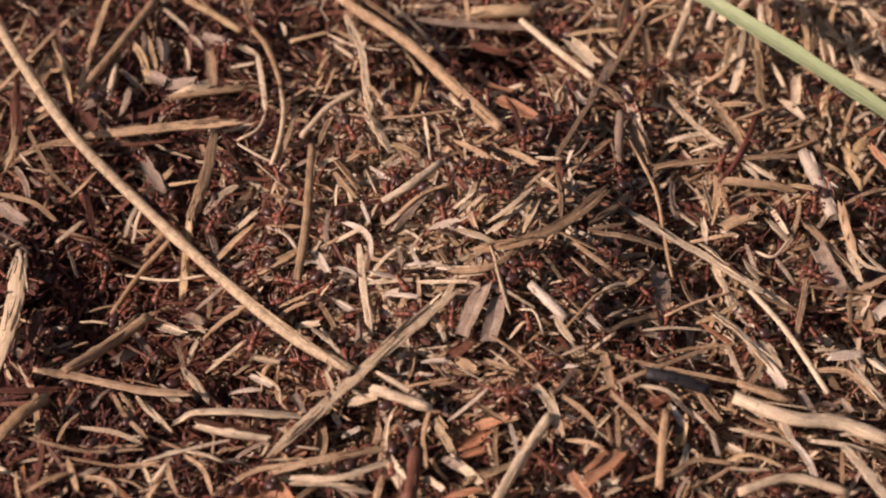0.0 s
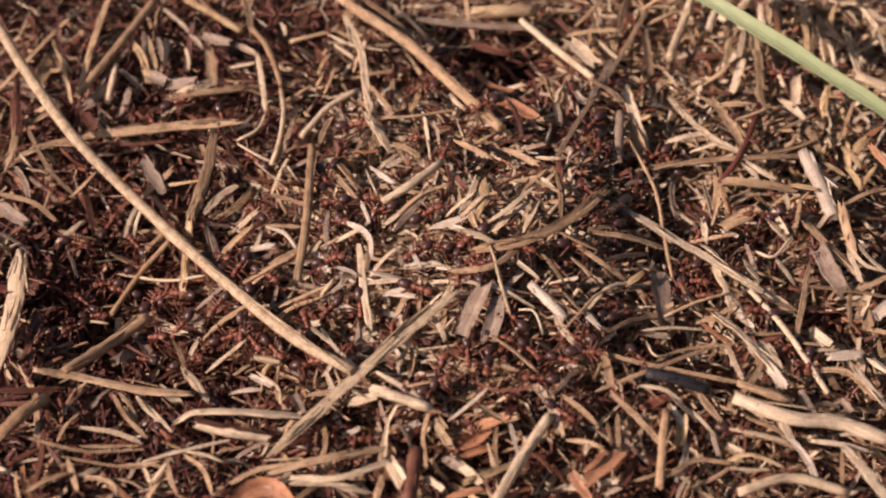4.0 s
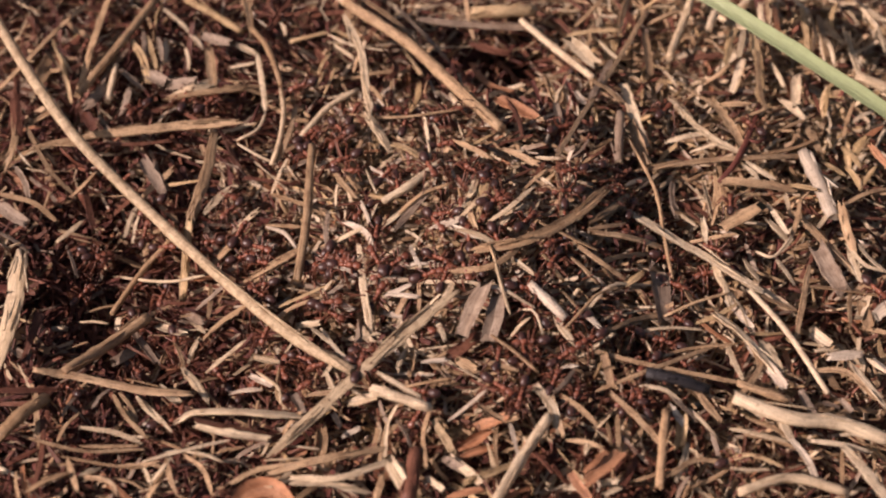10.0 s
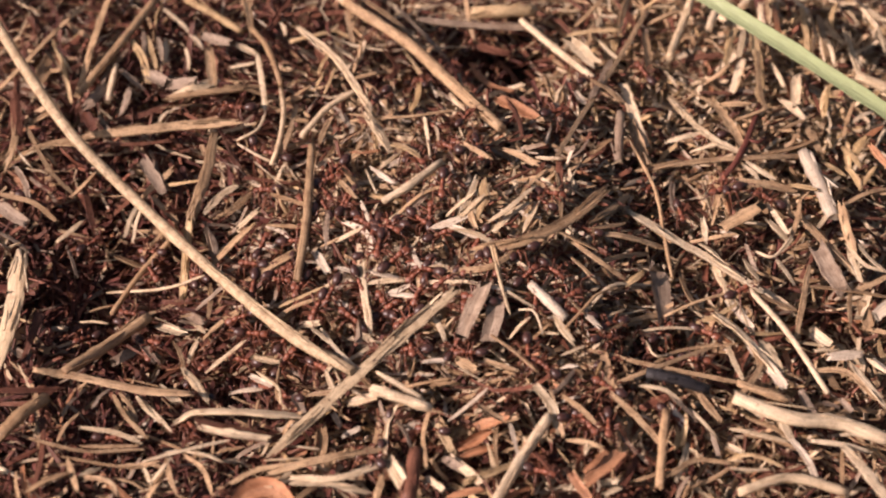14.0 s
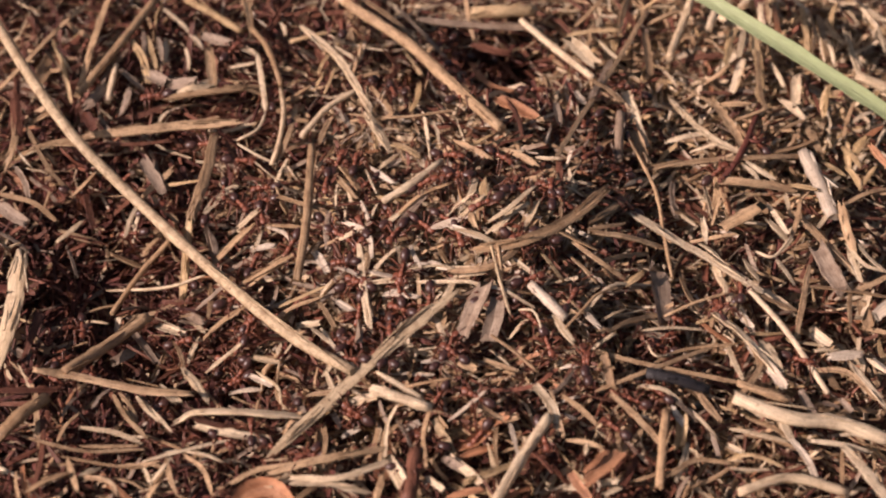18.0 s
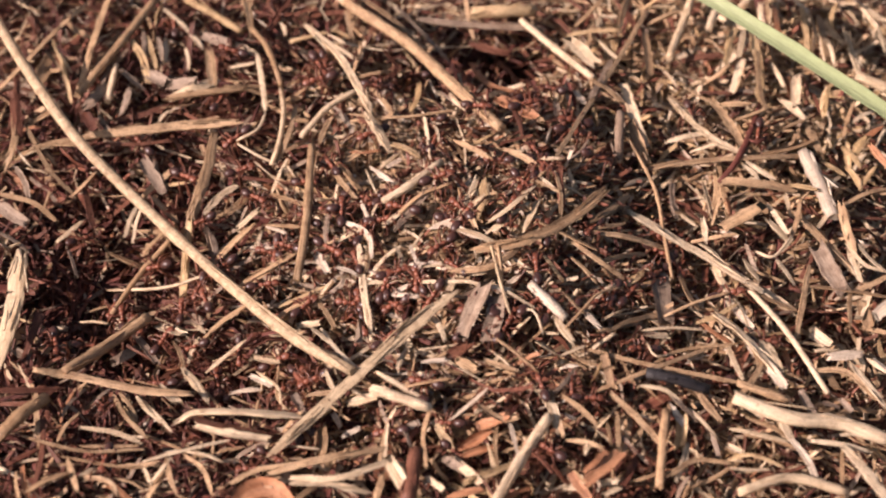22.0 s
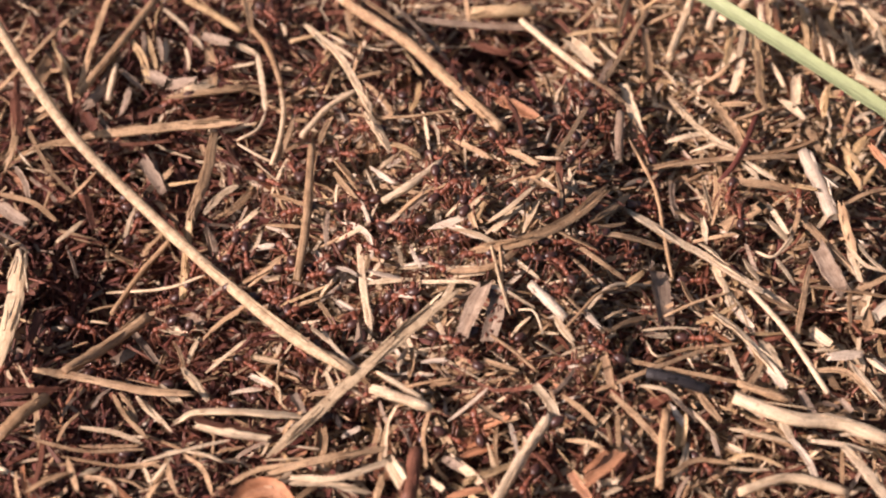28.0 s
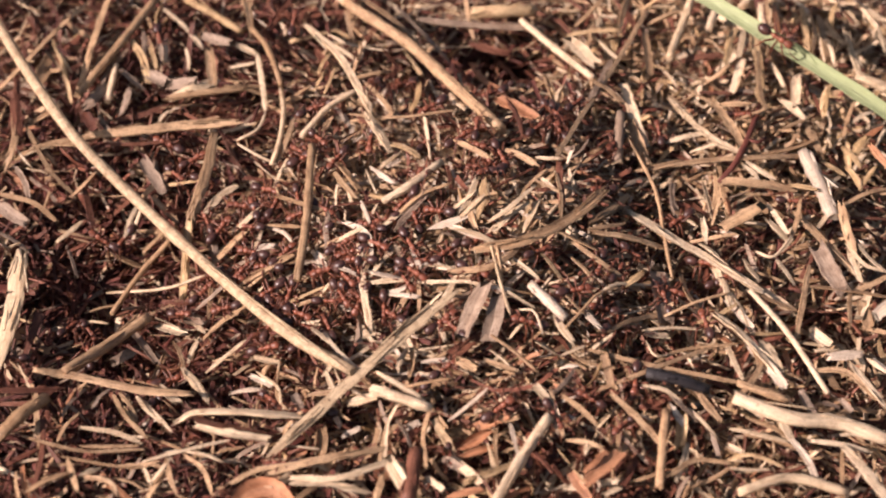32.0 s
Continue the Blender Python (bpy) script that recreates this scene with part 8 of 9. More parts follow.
    crawl(ants[53], 0.72, (0, -25.0, -45.5), (1, -25.0, -45.5), (2, -23.5, -32.3), (3, -23.5, -32.3), (6, -4.8, -37.2), (7, -6.7, -33.2), (8, -6.7, -33.2), (9, 3.6, -32.6), (10, -3.2, -31.4), (11, -14.3, -28.5), (12, -24.8, -33.4), (13, -14.5, -35.2), (14, -8.2, -25.2), (17, -7.8, 3.2), (18, -2.4, -2.9), (19, -3.7, -2.3), (20, -2.0, -3.6), (21, -13.1, -1.0), (22, -9.0, -1.7), (23, -12.0, -6.6), (24, -20.5, -1.4), (25, -18.7, 7.8), (28, -0.5, -10.8), (29, -3.6, -7.2), (30, 7.5, -2.9), (31, -2.3, 2.2), (32, -8.9, -1.3))
    crawl(ants[54], 0.67, (0, 7.4, 50.5), (1, 5.3, 39.9), (2, 3.2, 22.3), (3, -2.7, 25.7), (6, -2.7, 25.7), (7, -5.6, 15.2), (8, -9.1, 12.7), (9, -5.9, 5.1), (10, -5.9, 5.1), (11, -5.9, 5.1), (12, -13.4, -2.9), (13, -11.8, 11.1), (14, -11.0, -0.2), (17, -12.7, 29.4), (18, -12.7, 29.4), (19, -10.9, 19.8), (20, -4.7, 15.7), (21, -10.5, 2.7), (22, -10.5, 2.7), (23, -14.6, -0.4), (24, -21.6, -3.4), (25, -31.6, -5.0), (28, -41.8, -8.2), (29, -41.8, -8.2), (30, -35.2, -8.5), (31, -25.9, -13.9), (32, -20.6, -17.5))
    crawl(ants[55], 0.74, (0, 12.1, 49.9), (1, 14.3, 43.3), (2, 16.6, 24.5), (3, 16.6, 24.5), (6, -13.5, 11.3), (7, -12.5, 10.0), (8, -12.5, 11.3), (9, -14.3, 12.8), (10, -15.1, 11.7), (11, -14.2, 11.6), (12, -14.2, 11.6), (13, -12.5, 10.0), (14, -3.1, -1.2), (17, 5.3, 5.0), (18, 1.7, 4.5), (19, -7.3, 5.6), (20, -17.3, 1.1), (21, -19.1, 2.2), (22, -15.2, 1.7), (23, -17.7, 13.1), (24, -14.2, 5.2), (25, -14.2, 5.2), (28, -0.6, 3.6), (29, -5.4, -0.2), (30, -10.3, 8.3), (31, -15.7, 14.3), (32, -16.0, 11.9))
    crawl(ants[56], 0.76, (0, 19.9, 46.7), (1, 14.6, 44.1), (2, 14.6, 44.1), (3, 5.5, 44.3), (6, -17.2, 25.7), (7, -10.0, 27.6), (8, -10.0, 27.6), (9, -8.3, 21.7), (10, -8.3, 21.7), (11, -8.4, 27.9), (12, -5.7, 27.8), (13, -3.9, 25.8), (14, -9.7, 23.9), (17, -6.7, -2.8), (18, -7.1, -4.6), (19, -7.9, -6.9), (20, -7.9, -6.9), (21, 4.3, -6.0), (22, -0.2, -7.6), (23, -6.6, -8.6), (24, 4.2, -15.7), (25, 9.6, -18.0), (28, 8.7, -17.3), (29, 15.2, -19.7), (30, 15.1, -21.4), (31, 17.5, -22.4), (32, 11.9, -20.6))
    crawl(ants[57], 0.69, (0, -4.3, -21.3), (1, -1.9, -27.9), (2, -9.4, -28.1), (3, -6.2, -28.8), (6, -7.1, -5.0), (7, 3.8, -1.9), (8, 3.8, -1.9), (9, -2.6, -8.1), (10, -8.8, -10.5), (11, -5.2, -9.0), (12, -5.2, -9.0), (13, 0.1, -4.6), (14, 0.1, -4.6), (17, 23.8, 0.4), (18, 11.1, -6.5), (19, -0.1, -6.6), (20, -0.1, -6.6), (21, -6.7, -10.9), (22, -6.7, -14.3), (23, -0.7, -15.1), (24, 8.6, -11.6), (25, 6.6, -7.7), (28, 20.3, 9.9), (29, 20.3, 9.9), (30, 10.1, 13.4), (31, 17.3, 15.9), (32, 20.4, 22.8))
    crawl(ants[58], 0.77, (0, 27.0, -26.4), (1, 22.3, -26.2), (2, 19.0, -26.4), (3, 20.6, -26.3), (6, 20.6, -26.3), (7, 23.0, -27.9), (8, 23.0, -27.9), (9, 21.5, -25.3), (10, 12.4, -24.4), (11, 1.8, -24.9), (12, 1.8, -24.9), (13, -3.4, -23.1), (14, -4.1, -24.6), (17, 16.5, -31.2), (18, 12.5, -20.6), (19, 10.3, -20.6), (20, 11.9, -20.6), (21, 11.9, -20.6), (22, 6.2, -21.6), (23, 15.7, -27.0), (24, 15.8, -27.2), (25, 12.5, -24.9), (28, 13.6, -37.2), (29, 7.1, -33.5), (30, 8.0, -29.8), (31, -0.5, -19.9), (32, 0.5, -20.2))
    crawl(ants[59], 0.80, (0, -20.4, -23.1), (1, -14.8, -25.5), (2, -23.2, -16.4), (3, -29.5, -9.6), (6, -43.4, 7.4), (7, -43.4, 7.4), (8, -36.8, 6.7), (9, -30.2, -1.6), (10, -30.4, 0.7), (11, -30.4, 0.7), (12, -25.6, 7.3), (13, -21.7, 5.9), (14, -17.5, 7.2), (17, -16.7, 8.0), (18, -16.0, 11.9), (19, -16.0, 11.2), (20, -14.3, 14.1), (21, -15.2, 15.4), (22, -19.4, 30.8), (23, -21.3, 13.5), (24, -25.5, 7.5), (25, -17.8, 0.7), (28, -21.7, 1.9), (29, -21.7, 1.9), (30, -21.7, 1.9), (31, -25.5, -11.2), (32, -25.5, -11.2))
    crawl(ants[60], 0.66, (0, -34.5, 3.5), (1, -39.1, -6.0), (2, -37.7, -9.8), (3, -46.8, 3.8), (6, -46.8, 3.8), (7, -48.5, -7.7), (8, -42.4, -2.1), (9, -46.4, -3.8), (10, -46.4, -3.8), (11, -61.9, -15.9), (12, -61.6, -24.8), (13, -64.6, -20.0), (14, -58.9, -32.1), (17, -61.8, -33.8), (18, -56.8, -19.2), (19, -51.7, -22.1), (20, -47.4, -30.3), (21, -38.2, -22.0), (22, -38.3, -10.9), (23, -39.7, -7.5), (24, -28.1, -16.3), (25, -32.1, -11.8), (28, -25.6, -12.4), (29, -16.5, -14.5), (30, -6.1, -9.2), (31, -11.2, -2.1), (32, -5.2, -11.7))
    crawl(ants[61], 0.74, (0, -25.3, 12.0), (1, -24.6, 7.8), (2, -27.1, 4.7), (3, -30.3, -6.0), (6, -30.3, -6.0), (7, -19.1, -4.9), (8, -8.0, -10.3), (9, 2.1, -13.2), (10, -6.7, -9.2), (11, 4.0, -14.3), (12, 8.0, -13.9), (13, -3.1, -14.3), (14, -3.1, -14.3), (17, -4.5, -27.8), (18, -12.5, -26.4), (19, -15.9, -26.6), (20, -20.0, -22.7), (21, -14.6, -16.4), (22, -12.0, -14.2), (23, -22.3, -14.1), (24, -15.6, -14.8), (25, -17.3, -20.9), (28, -6.6, -14.0), (29, -2.0, -13.3), (30, 0.5, -16.4), (31, -3.7, -10.1), (32, 4.9, -12.9))
    crawl(ants[62], 0.64, (0, -17.5, -12.4), (1, -17.5, -12.4), (2, -13.4, -9.2), (3, -14.9, -13.7), (6, -20.2, -17.2), (7, -20.2, -17.2), (8, -19.1, -5.9), (9, -19.1, -5.9), (10, -18.4, -7.3), (11, -18.4, -7.3), (12, -8.5, -7.1), (13, -2.0, -7.3), (14, -3.7, -10.8), (17, -16.2, -17.1), (18, -8.4, -17.0), (19, -1.3, -11.4), (20, -10.8, -9.0), (21, -10.8, -9.0), (22, -12.0, -8.4), (23, -12.1, -5.0), (24, -12.1, -5.0), (25, -13.9, 6.3), (28, 24.2, 18.9), (29, 29.8, 18.4), (30, 36.3, 22.9), (31, 38.9, 22.1), (32, 46.8, 22.8))
    crawl(ants[63], 0.75, (0, -15.9, -29.4), (1, -19.4, -16.4), (2, -19.4, -16.4), (3, -9.2, -10.6), (6, 8.0, -17.9), (7, 1.7, -21.0), (8, 1.7, -21.0), (9, 4.7, -13.9), (10, 3.9, -6.4), (11, 4.4, 0.0), (12, -5.2, -5.1), (13, -10.1, -3.4), (14, -11.3, -1.7), (17, -12.2, -1.6), (18, -1.9, 4.4), (19, -0.3, 4.6), (20, -0.3, 4.6), (21, -7.8, 11.3), (22, -1.2, 13.6), (23, -3.9, 21.2), (24, 3.7, 20.3), (25, -4.5, 18.9), (28, -29.3, -4.6), (29, -22.1, -2.3), (30, -16.1, -3.6), (31, -10.1, -11.5), (32, -12.0, -13.9))
    crawl(ants[64], 0.63, (0, -68.4, -1.5), (1, -62.0, -0.0), (2, -50.4, 2.5), (3, -55.7, 12.2), (6, -31.0, 11.3), (7, -27.3, 11.4), (8, -18.7, 9.3), (9, -7.7, 2.1), (10, -12.2, 0.7), (11, -10.5, 0.6), (12, -10.5, -0.5), (13, -20.4, -0.0), (14, -22.5, -6.6), (17, -29.3, -17.4), (18, -29.3, -17.4), (19, -29.5, -18.6), (20, -29.5, -18.6), (21, -29.5, -18.6), (22, -29.5, -19.0), (23, -29.5, -18.6), (24, -29.5, -19.0), (25, -29.5, -18.6), (28, -27.7, -20.7), (29, -29.5, -19.4), (30, -41.9, -12.0), (31, -45.3, -6.0), (32, -38.5, -11.5))
    crawl(ants[65], 0.69, (0, -36.8, -26.4), (1, -42.5, -16.7), (2, -39.5, -10.8), (3, -38.1, -16.2), (6, -17.3, -17.2), (7, -17.3, -17.2), (8, -17.6, -6.7), (9, -26.7, -9.9), (10, -26.7, -9.9), (11, -26.7, -9.9), (12, -24.7, -10.3), (13, -28.5, -9.6), (14, -24.0, -7.1), (17, -23.8, -16.0), (18, -12.9, -11.4), (19, -8.1, -11.8), (20, -2.8, -9.2), (21, 0.8, -18.7), (22, -3.5, -12.0), (23, -3.5, -12.0), (24, -3.5, -12.0), (25, -7.7, -14.6), (28, 21.2, -7.4), (29, 25.4, -12.1), (30, 33.4, -15.5), (31, 23.7, -15.1), (32, 41.7, -9.6))
    crawl(ants[66], 0.75, (0, -43.9, 7.7), (1, -37.6, 1.7), (2, -37.6, 1.7), (3, -37.6, 1.7), (6, -27.9, -15.4), (7, -24.0, -14.7), (8, -31.9, -13.8), (9, -23.0, -8.2), (10, -28.4, -13.0), (11, -17.6, -15.3), (12, -11.7, -16.2), (13, -7.8, -15.6), (14, -15.9, -12.6), (17, 0.7, -42.6), (18, -2.1, -38.9), (19, 4.5, -36.9), (20, -0.3, -36.2), (21, -0.3, -36.2), (22, -7.5, -36.4), (23, -7.5, -36.4), (24, -6.7, -34.5), (25, -7.4, -40.0), (28, -3.5, -35.9), (29, -10.6, -39.1), (30, -12.2, -37.1), (31, -13.1, -33.5), (32, -17.9, -33.2))
    crawl(ants[67], 0.74, (0, -56.8, 17.8), (1, -55.6, 13.0), (2, -56.5, 25.0), (3, -43.3, 21.1), (6, -49.8, 26.1), (7, -49.8, 26.1), (8, -42.2, 45.3), (9, -36.6, 44.6), (10, -48.1, 26.2), (11, -53.2, 28.1), (12, -50.7, 22.0), (13, -63.8, 13.1), (14, -63.2, 8.5), (17, -30.9, 14.8), (18, -30.9, 14.8), (19, -18.2, 14.1), (20, -18.1, 6.7), (21, -23.5, 8.1), (22, -24.3, -3.8), (23, -21.4, -16.3), (24, -21.4, -16.3), (25, -21.4, -16.3), (28, 1.1, -23.9), (29, 1.3, -26.4), (30, 1.3, -21.3), (31, 0.5, -21.2), (32, -7.0, -16.7))
    crawl(ants[68], 0.69, (0, 46.2, 3.1), (1, 43.8, 6.7), (2, 42.0, 5.8), (3, 51.5, 2.5), (6, 38.5, 0.6), (7, 53.2, 5.5), (8, 57.3, 28.0), (9, 57.8, 23.9), (10, 47.9, 19.9), (11, 59.1, 27.8), (12, 58.1, 26.6), (13, 48.3, 20.0), (14, 41.7, 18.9), (17, 57.4, 20.4), (18, 48.3, 17.1), (19, 55.8, 30.8), (20, 48.2, 30.6), (21, 49.0, 18.6), (22, 49.0, 18.6), (23, 48.1, 17.7), (24, 49.4, 22.5), (25, 49.4, 22.5), (28, 43.8, 6.7), (29, 43.9, 7.4), (30, 43.9, 7.4), (31, 31.7, 7.9), (32, 23.3, 4.8))
    crawl(ants[69], 0.65, (0, -47.1, 17.1), (1, -47.1, 17.1), (2, -42.9, 6.6), (3, -48.2, -0.9), (6, -41.7, 2.0), (7, -29.4, 1.0), (8, -22.2, -11.6), (9, -26.0, -2.6), (10, -25.4, -17.1), (11, -29.8, -15.8), (12, -31.3, -3.4), (13, -24.3, -9.0), (14, -24.3, -9.0), (17, -25.5, -10.2), (18, -28.3, -5.8), (19, -24.5, -3.8), (20, -24.5, -3.8), (21, -21.2, 7.1), (22, -12.6, 3.5), (23, -16.1, 5.0), (24, -7.4, 16.5), (25, -14.5, 9.1), (28, -30.6, 0.7), (29, -27.2, 4.2), (30, -18.5, 5.8), (31, -25.1, 18.0), (32, -21.6, 5.1))
    crawl(ants[70], 0.77, (0, 53.4, 2.9), (1, 53.4, 2.9), (2, 59.3, 13.6), (3, 50.4, 11.5), (6, 53.1, -19.2), (7, 44.6, -19.1), (8, 47.7, -5.2), (9, 38.0, -8.9), (10, 28.5, -1.9), (11, 15.9, -9.7), (12, 15.4, -19.1), (13, 15.4, -19.1), (14, 5.4, -17.3), (17, 5.4, -17.3), (18, 7.0, -16.5), (19, 8.7, -16.5), (20, 4.1, -12.8), (21, -4.9, -5.4), (22, 3.9, -2.4), (23, -2.8, -3.2), (24, -2.8, -3.2), (25, -7.8, -14.0), (28, -41.2, -13.4), (29, -36.6, -13.5), (30, -32.6, -5.5), (31, -20.4, -5.1), (32, -22.2, -11.9))
    crawl(ants[71], 0.72, (0, -53.1, 1.2), (1, -43.4, -4.1), (2, -34.1, -11.9), (3, -34.1, -11.9), (6, -45.8, -19.1), (7, -33.1, -28.4), (8, -33.1, -28.4), (9, -32.0, -22.0), (10, -32.0, -22.0), (11, -33.6, -23.5), (12, -40.2, -24.1), (13, -32.2, -27.0), (14, -36.2, -21.2), (17, -6.9, -25.4), (18, -6.9, -25.4), (19, -8.9, -16.4), (20, -12.3, -14.8), (21, -12.3, -14.8), (22, -13.6, -13.9), (23, -25.6, -12.5), (24, -25.6, -12.5), (25, -22.2, -12.6), (28, -22.2, -12.6), (29, -29.3, -4.3), (30, -29.3, -4.3), (31, -18.0, -1.4), (32, -13.9, -10.9))
    crawl(ants[72], 0.66, (0, -34.0, 13.6), (1, -28.7, 9.3), (2, -26.7, 2.7), (3, -21.6, -0.6), (6, -4.2, 0.6), (7, 3.0, -1.1), (8, 3.0, -1.1), (9, -6.6, 2.5), (10, 2.9, -1.5), (11, -6.0, 9.7), (12, -9.1, 15.9), (13, -17.2, 13.5), (14, -14.1, 3.2), (17, -33.8, 9.3), (18, -33.8, 9.3), (19, -29.9, 8.0), (20, -38.8, 16.1), (21, -29.4, 12.2), (22, -31.1, 13.4), (23, -24.8, 12.0), (24, -14.2, 1.5), (25, -14.2, 1.5), (28, -8.8, -1.9), (29, -7.9, -1.9), (30, -7.9, -1.9), (31, -3.9, -5.6), (32, -10.7, -2.2))
    crawl(ants[73], 0.77, (0, -46.3, -37.2), (1, -42.6, -35.1), (2, -38.8, -36.3), (3, -38.8, -36.3), (6, -38.8, -36.3), (7, -41.5, -28.3), (8, -41.1, -23.9), (9, -31.8, -25.0), (10, -27.1, -23.8), (11, -27.7, -19.9), (12, -26.0, -21.3), (13, -27.7, -19.9), (14, -28.6, -19.6), (17, -29.5, -19.0), (18, -29.4, -21.7), (19, -33.5, -20.8), (20, -33.7, -21.5), (21, -39.8, -7.1), (22, -43.9, 0.0), (23, -62.5, -3.1), (24, -60.2, 2.1), (25, -52.7, -1.3), (28, -54.3, -12.8), (29, -50.6, -2.3), (30, -46.9, 7.4), (31, -49.0, 1.6), (32, -52.8, 3.6))
    crawl(ants[74], 0.75, (0, 43.3, 13.6), (1, 38.9, 4.0), (2, 42.5, -7.0), (3, 42.5, -7.0), (6, 42.7, -7.5), (7, 45.3, -18.5), (8, 40.0, -18.2), (9, 31.7, -16.2), (10, 20.5, -24.3), (11, 20.7, -24.4), (12, 15.7, -25.7), (13, 8.8, -22.6), (14, 18.2, -17.0), (17, 18.2, -17.0), (18, 18.2, -17.0), (19, 18.5, -11.8), (20, 18.5, -11.8), (21, 11.0, -16.7), (22, 4.4, -18.3), (23, -0.5, -16.7), (24, -4.4, -8.4), (25, 2.7, -10.7), (28, 11.8, -46.3), (29, 1.9, -46.2), (30, -5.0, -34.2), (31, -14.8, -42.8), (32, -22.4, -42.6))
    crawl(ants[75], 0.74, (0, -48.5, -36.2), (1, -40.9, -25.8), (2, -47.2, -26.2), (3, -47.4, -9.0), (6, -33.6, -3.3), (7, -37.7, -6.5), (8, -31.3, -7.7), (9, -39.0, -15.8), (10, -39.1, -16.0), (11, -29.4, -21.9), (12, -31.2, -19.6), (13, -23.9, -21.1), (14, -17.2, -25.9), (17, -17.2, -25.9), (18, -11.9, -22.2), (19, -6.0, -30.1), (20, -10.7, -26.8), (21, -21.6, -21.1), (22, -19.8, -26.7), (23, -19.8, -26.7), (24, -17.6, -19.4), (25, -11.0, -23.8), (28, 11.5, 0.4), (29, 7.5, -3.1), (30, 10.8, 2.6), (31, 5.4, -1.7), (32, -0.3, -0.6))
    crawl(ants[76], 0.70, (0, -21.1, 4.5), (1, -19.1, 13.2), (2, -19.5, 2.0), (3, -28.7, 15.2), (6, -28.7, 15.2), (7, -31.1, 15.2), (8, -31.1, 15.2), (9, -20.0, 16.9), (10, -20.5, 14.1), (11, -14.0, 8.3), (12, -4.6, -2.9), (13, -12.7, 10.6), (14, -25.9, 15.5), (17, -25.9, 15.5), (18, -27.4, 28.1), (19, -30.2, 28.8), (20, -40.2, 43.4), (21, -30.5, 40.7), (22, -34.3, 38.6), (23, -32.0, 45.9), (24, -48.1, 49.1), (25, -48.1, 49.1), (28, -28.5, 47.4), (29, -24.3, 40.9), (30, -32.0, 25.4), (31, -26.4, 26.8), (32, -18.7, 17.3))
    crawl(ants[77], 0.75, (0, -11.4, -41.8), (1, -7.5, -34.5), (2, -2.5, -33.8), (3, 0.5, -34.2), (6, 20.8, -11.4), (7, 15.0, -15.4), (8, 10.5, -6.2), (9, -0.4, -7.3), (10, 7.6, -0.3), (11, 17.8, 10.5), (12, 8.9, 2.8), (13, 11.8, 12.5), (14, 3.4, 12.3), (17, 10.3, 24.2), (18, 14.8, 25.1), (19, 14.8, 25.1), (20, 9.5, 26.7), (21, 8.5, 22.2), (22, 12.5, 20.4), (23, 11.2, 24.4), (24, 4.3, 24.3), (25, 8.5, 17.8), (28, 4.0, 14.5), (29, 2.5, 6.1), (30, 10.6, 11.5), (31, 10.4, 16.3), (32, 15.6, 36.4))
    crawl(ants[78], 0.64, (0, -4.9, -17.3), (1, -11.2, -15.4), (2, -6.6, -11.7), (3, 3.6, -12.6), (6, 2.1, -13.1), (7, -4.3, -11.2), (8, -3.7, -11.7), (9, 2.4, -8.6), (10, 5.6, -4.3), (11, 12.0, 2.3), (12, 8.1, 16.3), (13, -3.5, 28.1), (14, 4.3, 45.5), (17, 3.3, 41.1), (18, 9.5, 42.9), (19, 0.5, 39.5), (20, -12.5, 35.2), (21, -12.2, 24.1), (22, -2.2, 11.4), (23, 4.1, 0.8), (24, 15.6, 5.1), (25, 10.0, 12.9), (28, 10.0, 12.9), (29, 5.2, 4.9), (30, -0.9, -1.7), (31, 5.7, -6.8), (32, 5.7, -6.8))
    crawl(ants[79], 0.66, (0, 67.8, 5.0), (1, 60.0, 2.1), (2, 52.4, 1.3), (3, 44.3, 5.4), (6, 28.4, -11.1), (7, 20.8, -8.5), (8, 29.7, -12.0), (9, 25.7, -11.4), (10, 26.8, 5.2), (11, 16.0, -8.5), (12, 11.8, -9.3), (13, 9.8, -16.7), (14, 12.0, -13.6), (17, 32.0, 16.7), (18, 26.3, 10.6), (19, 24.3, 18.5), (20, 24.3, 18.5), (21, 16.8, 14.7), (22, 8.3, 9.4), (23, 15.1, 17.6), (24, 22.3, 14.3), (25, 20.5, 0.8), (28, 20.5, 0.8), (29, 15.9, 3.3), (30, 10.7, 4.1), (31, 0.8, 9.2), (32, -5.5, -0.3))
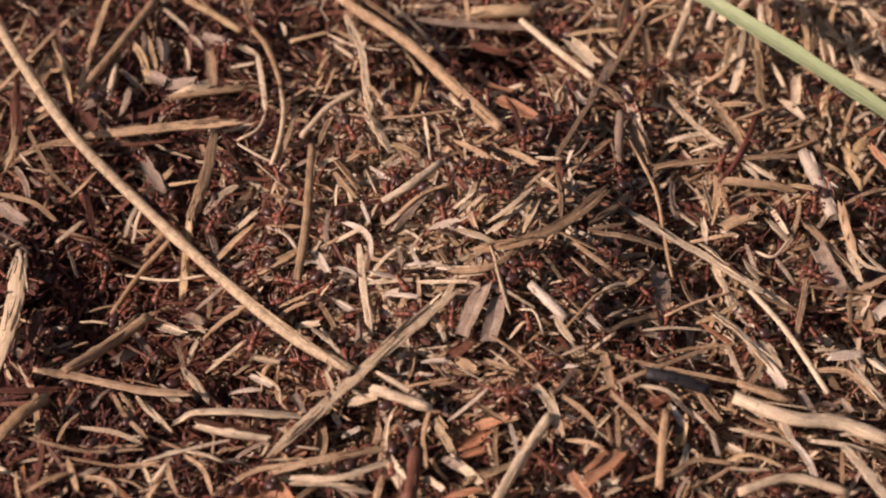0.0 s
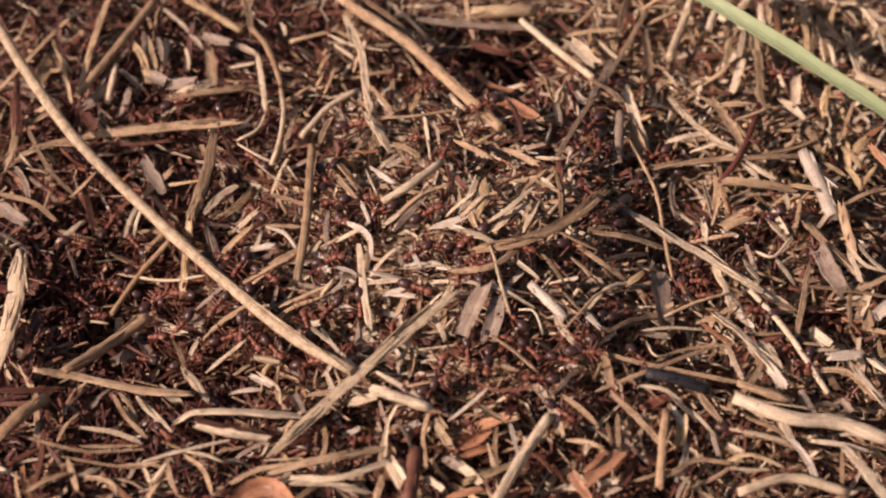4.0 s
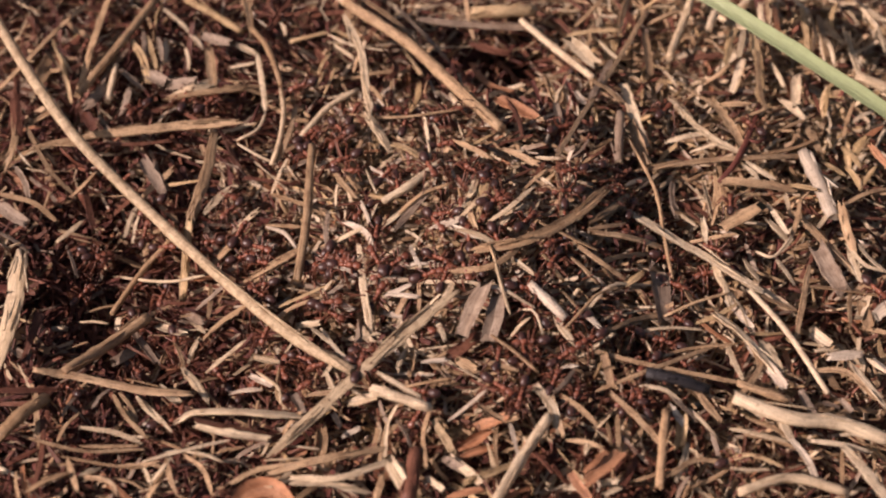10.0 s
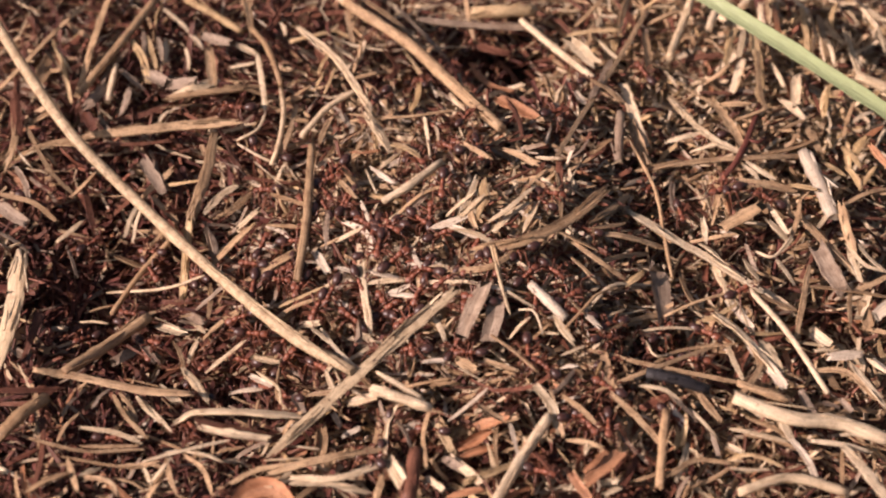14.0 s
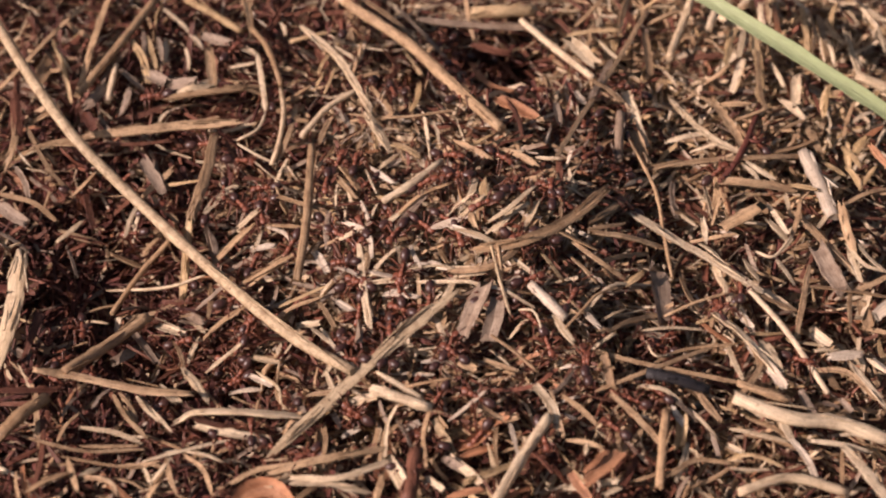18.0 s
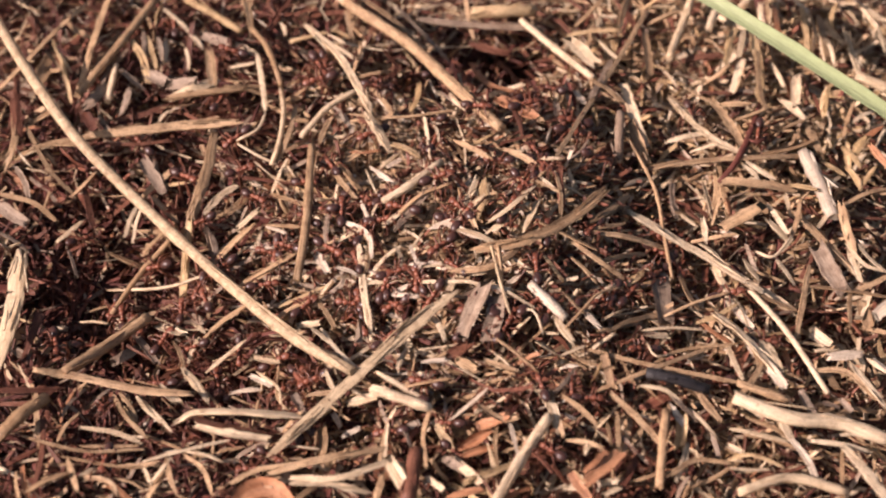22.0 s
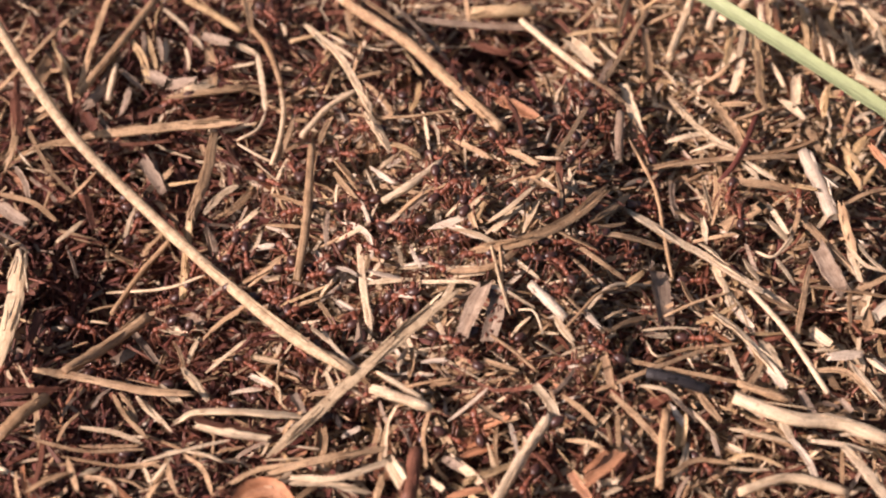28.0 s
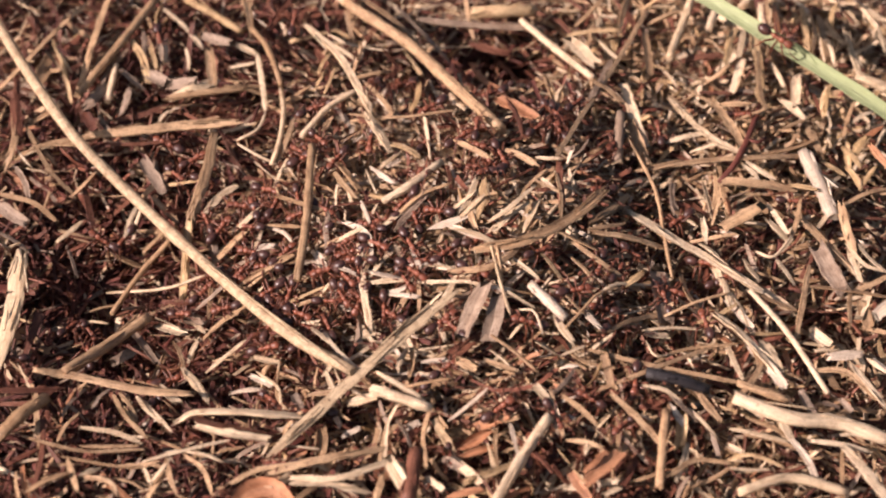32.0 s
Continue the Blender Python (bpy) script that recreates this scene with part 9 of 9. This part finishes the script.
    crawl(ants[80], 0.74, (0, 62.0, 27.7), (1, 51.2, 19.7), (2, 48.3, 19.4), (3, 41.5, 20.5), (6, 15.8, 7.9), (7, 9.8, 11.4), (8, 0.2, 11.2), (9, 0.2, 11.2), (10, 6.5, 4.1), (11, -1.3, 2.3), (12, -2.3, -3.6), (13, -8.4, 10.9), (14, -3.6, 9.9), (17, -17.5, 2.9), (18, -22.5, -3.5), (19, -22.3, -7.0), (20, -15.3, -12.4), (21, -16.5, 1.3), (22, -7.6, 3.9), (23, -7.6, 3.9), (24, -7.6, 3.9), (25, -15.7, -2.9), (28, -51.4, 10.0), (29, -46.1, 7.7), (30, -37.3, 6.8), (31, -32.6, 10.0), (32, -26.4, 8.4))
    crawl(ants[81], 0.70, (0, 44.7, -18.6), (1, 39.1, -13.9), (2, 27.0, -11.3), (3, 36.0, -17.2), (6, 34.0, 0.1), (7, 27.5, 0.1), (8, 18.8, -0.5), (9, 11.8, -4.9), (10, 1.1, -1.2), (11, -2.0, -0.6), (12, -2.0, -0.6), (13, -1.2, -0.8), (14, -1.2, -0.8), (17, 3.2, 18.5), (18, 3.2, 23.1), (19, 8.0, 16.5), (20, 11.9, 5.7), (21, 11.5, 3.4), (22, 11.5, 3.4), (23, 14.2, -3.6), (24, 5.8, -4.6), (25, 3.1, 0.7), (28, -33.7, -3.7), (29, -36.4, 0.2), (30, -42.0, 0.2), (31, -31.0, -3.0), (32, -25.2, 4.5))

    for k in range(82, 136):
        wander(ants[k], k)
    # one ant runs down the grass leaf at the end
    size, rows = 0.95, []
    for t, at in ((0, 6.0), (16, 6.0), (30.6, 6.0), (31.0, 5.3), (31.4, 4.64), (31.6, 4.3), (31.8, 4.0), (32.0, 3.66)):
        low = min(5, int(at))
        a, b = Vector(BLADE_LINE[low]), Vector(BLADE_LINE[low + 1])
        p, way = a.lerp(b, at - low), a - b
        turn = math.degrees(math.atan2(way.y, way.x))
        pitch = -math.degrees(math.atan2(way.z, math.hypot(way.x, way.y)))
        p = p + Vector((-0.1, -0.95, 1.2))
        rows.append((t, pose(p.x * MM, p.y * MM, p.z * MM, 0, 0, turn) @ pose(0, 0, 0, 35, pitch, 0)))
    walk(ants[136], rows)
    ants[136].scale = (size, size, size)


motions()
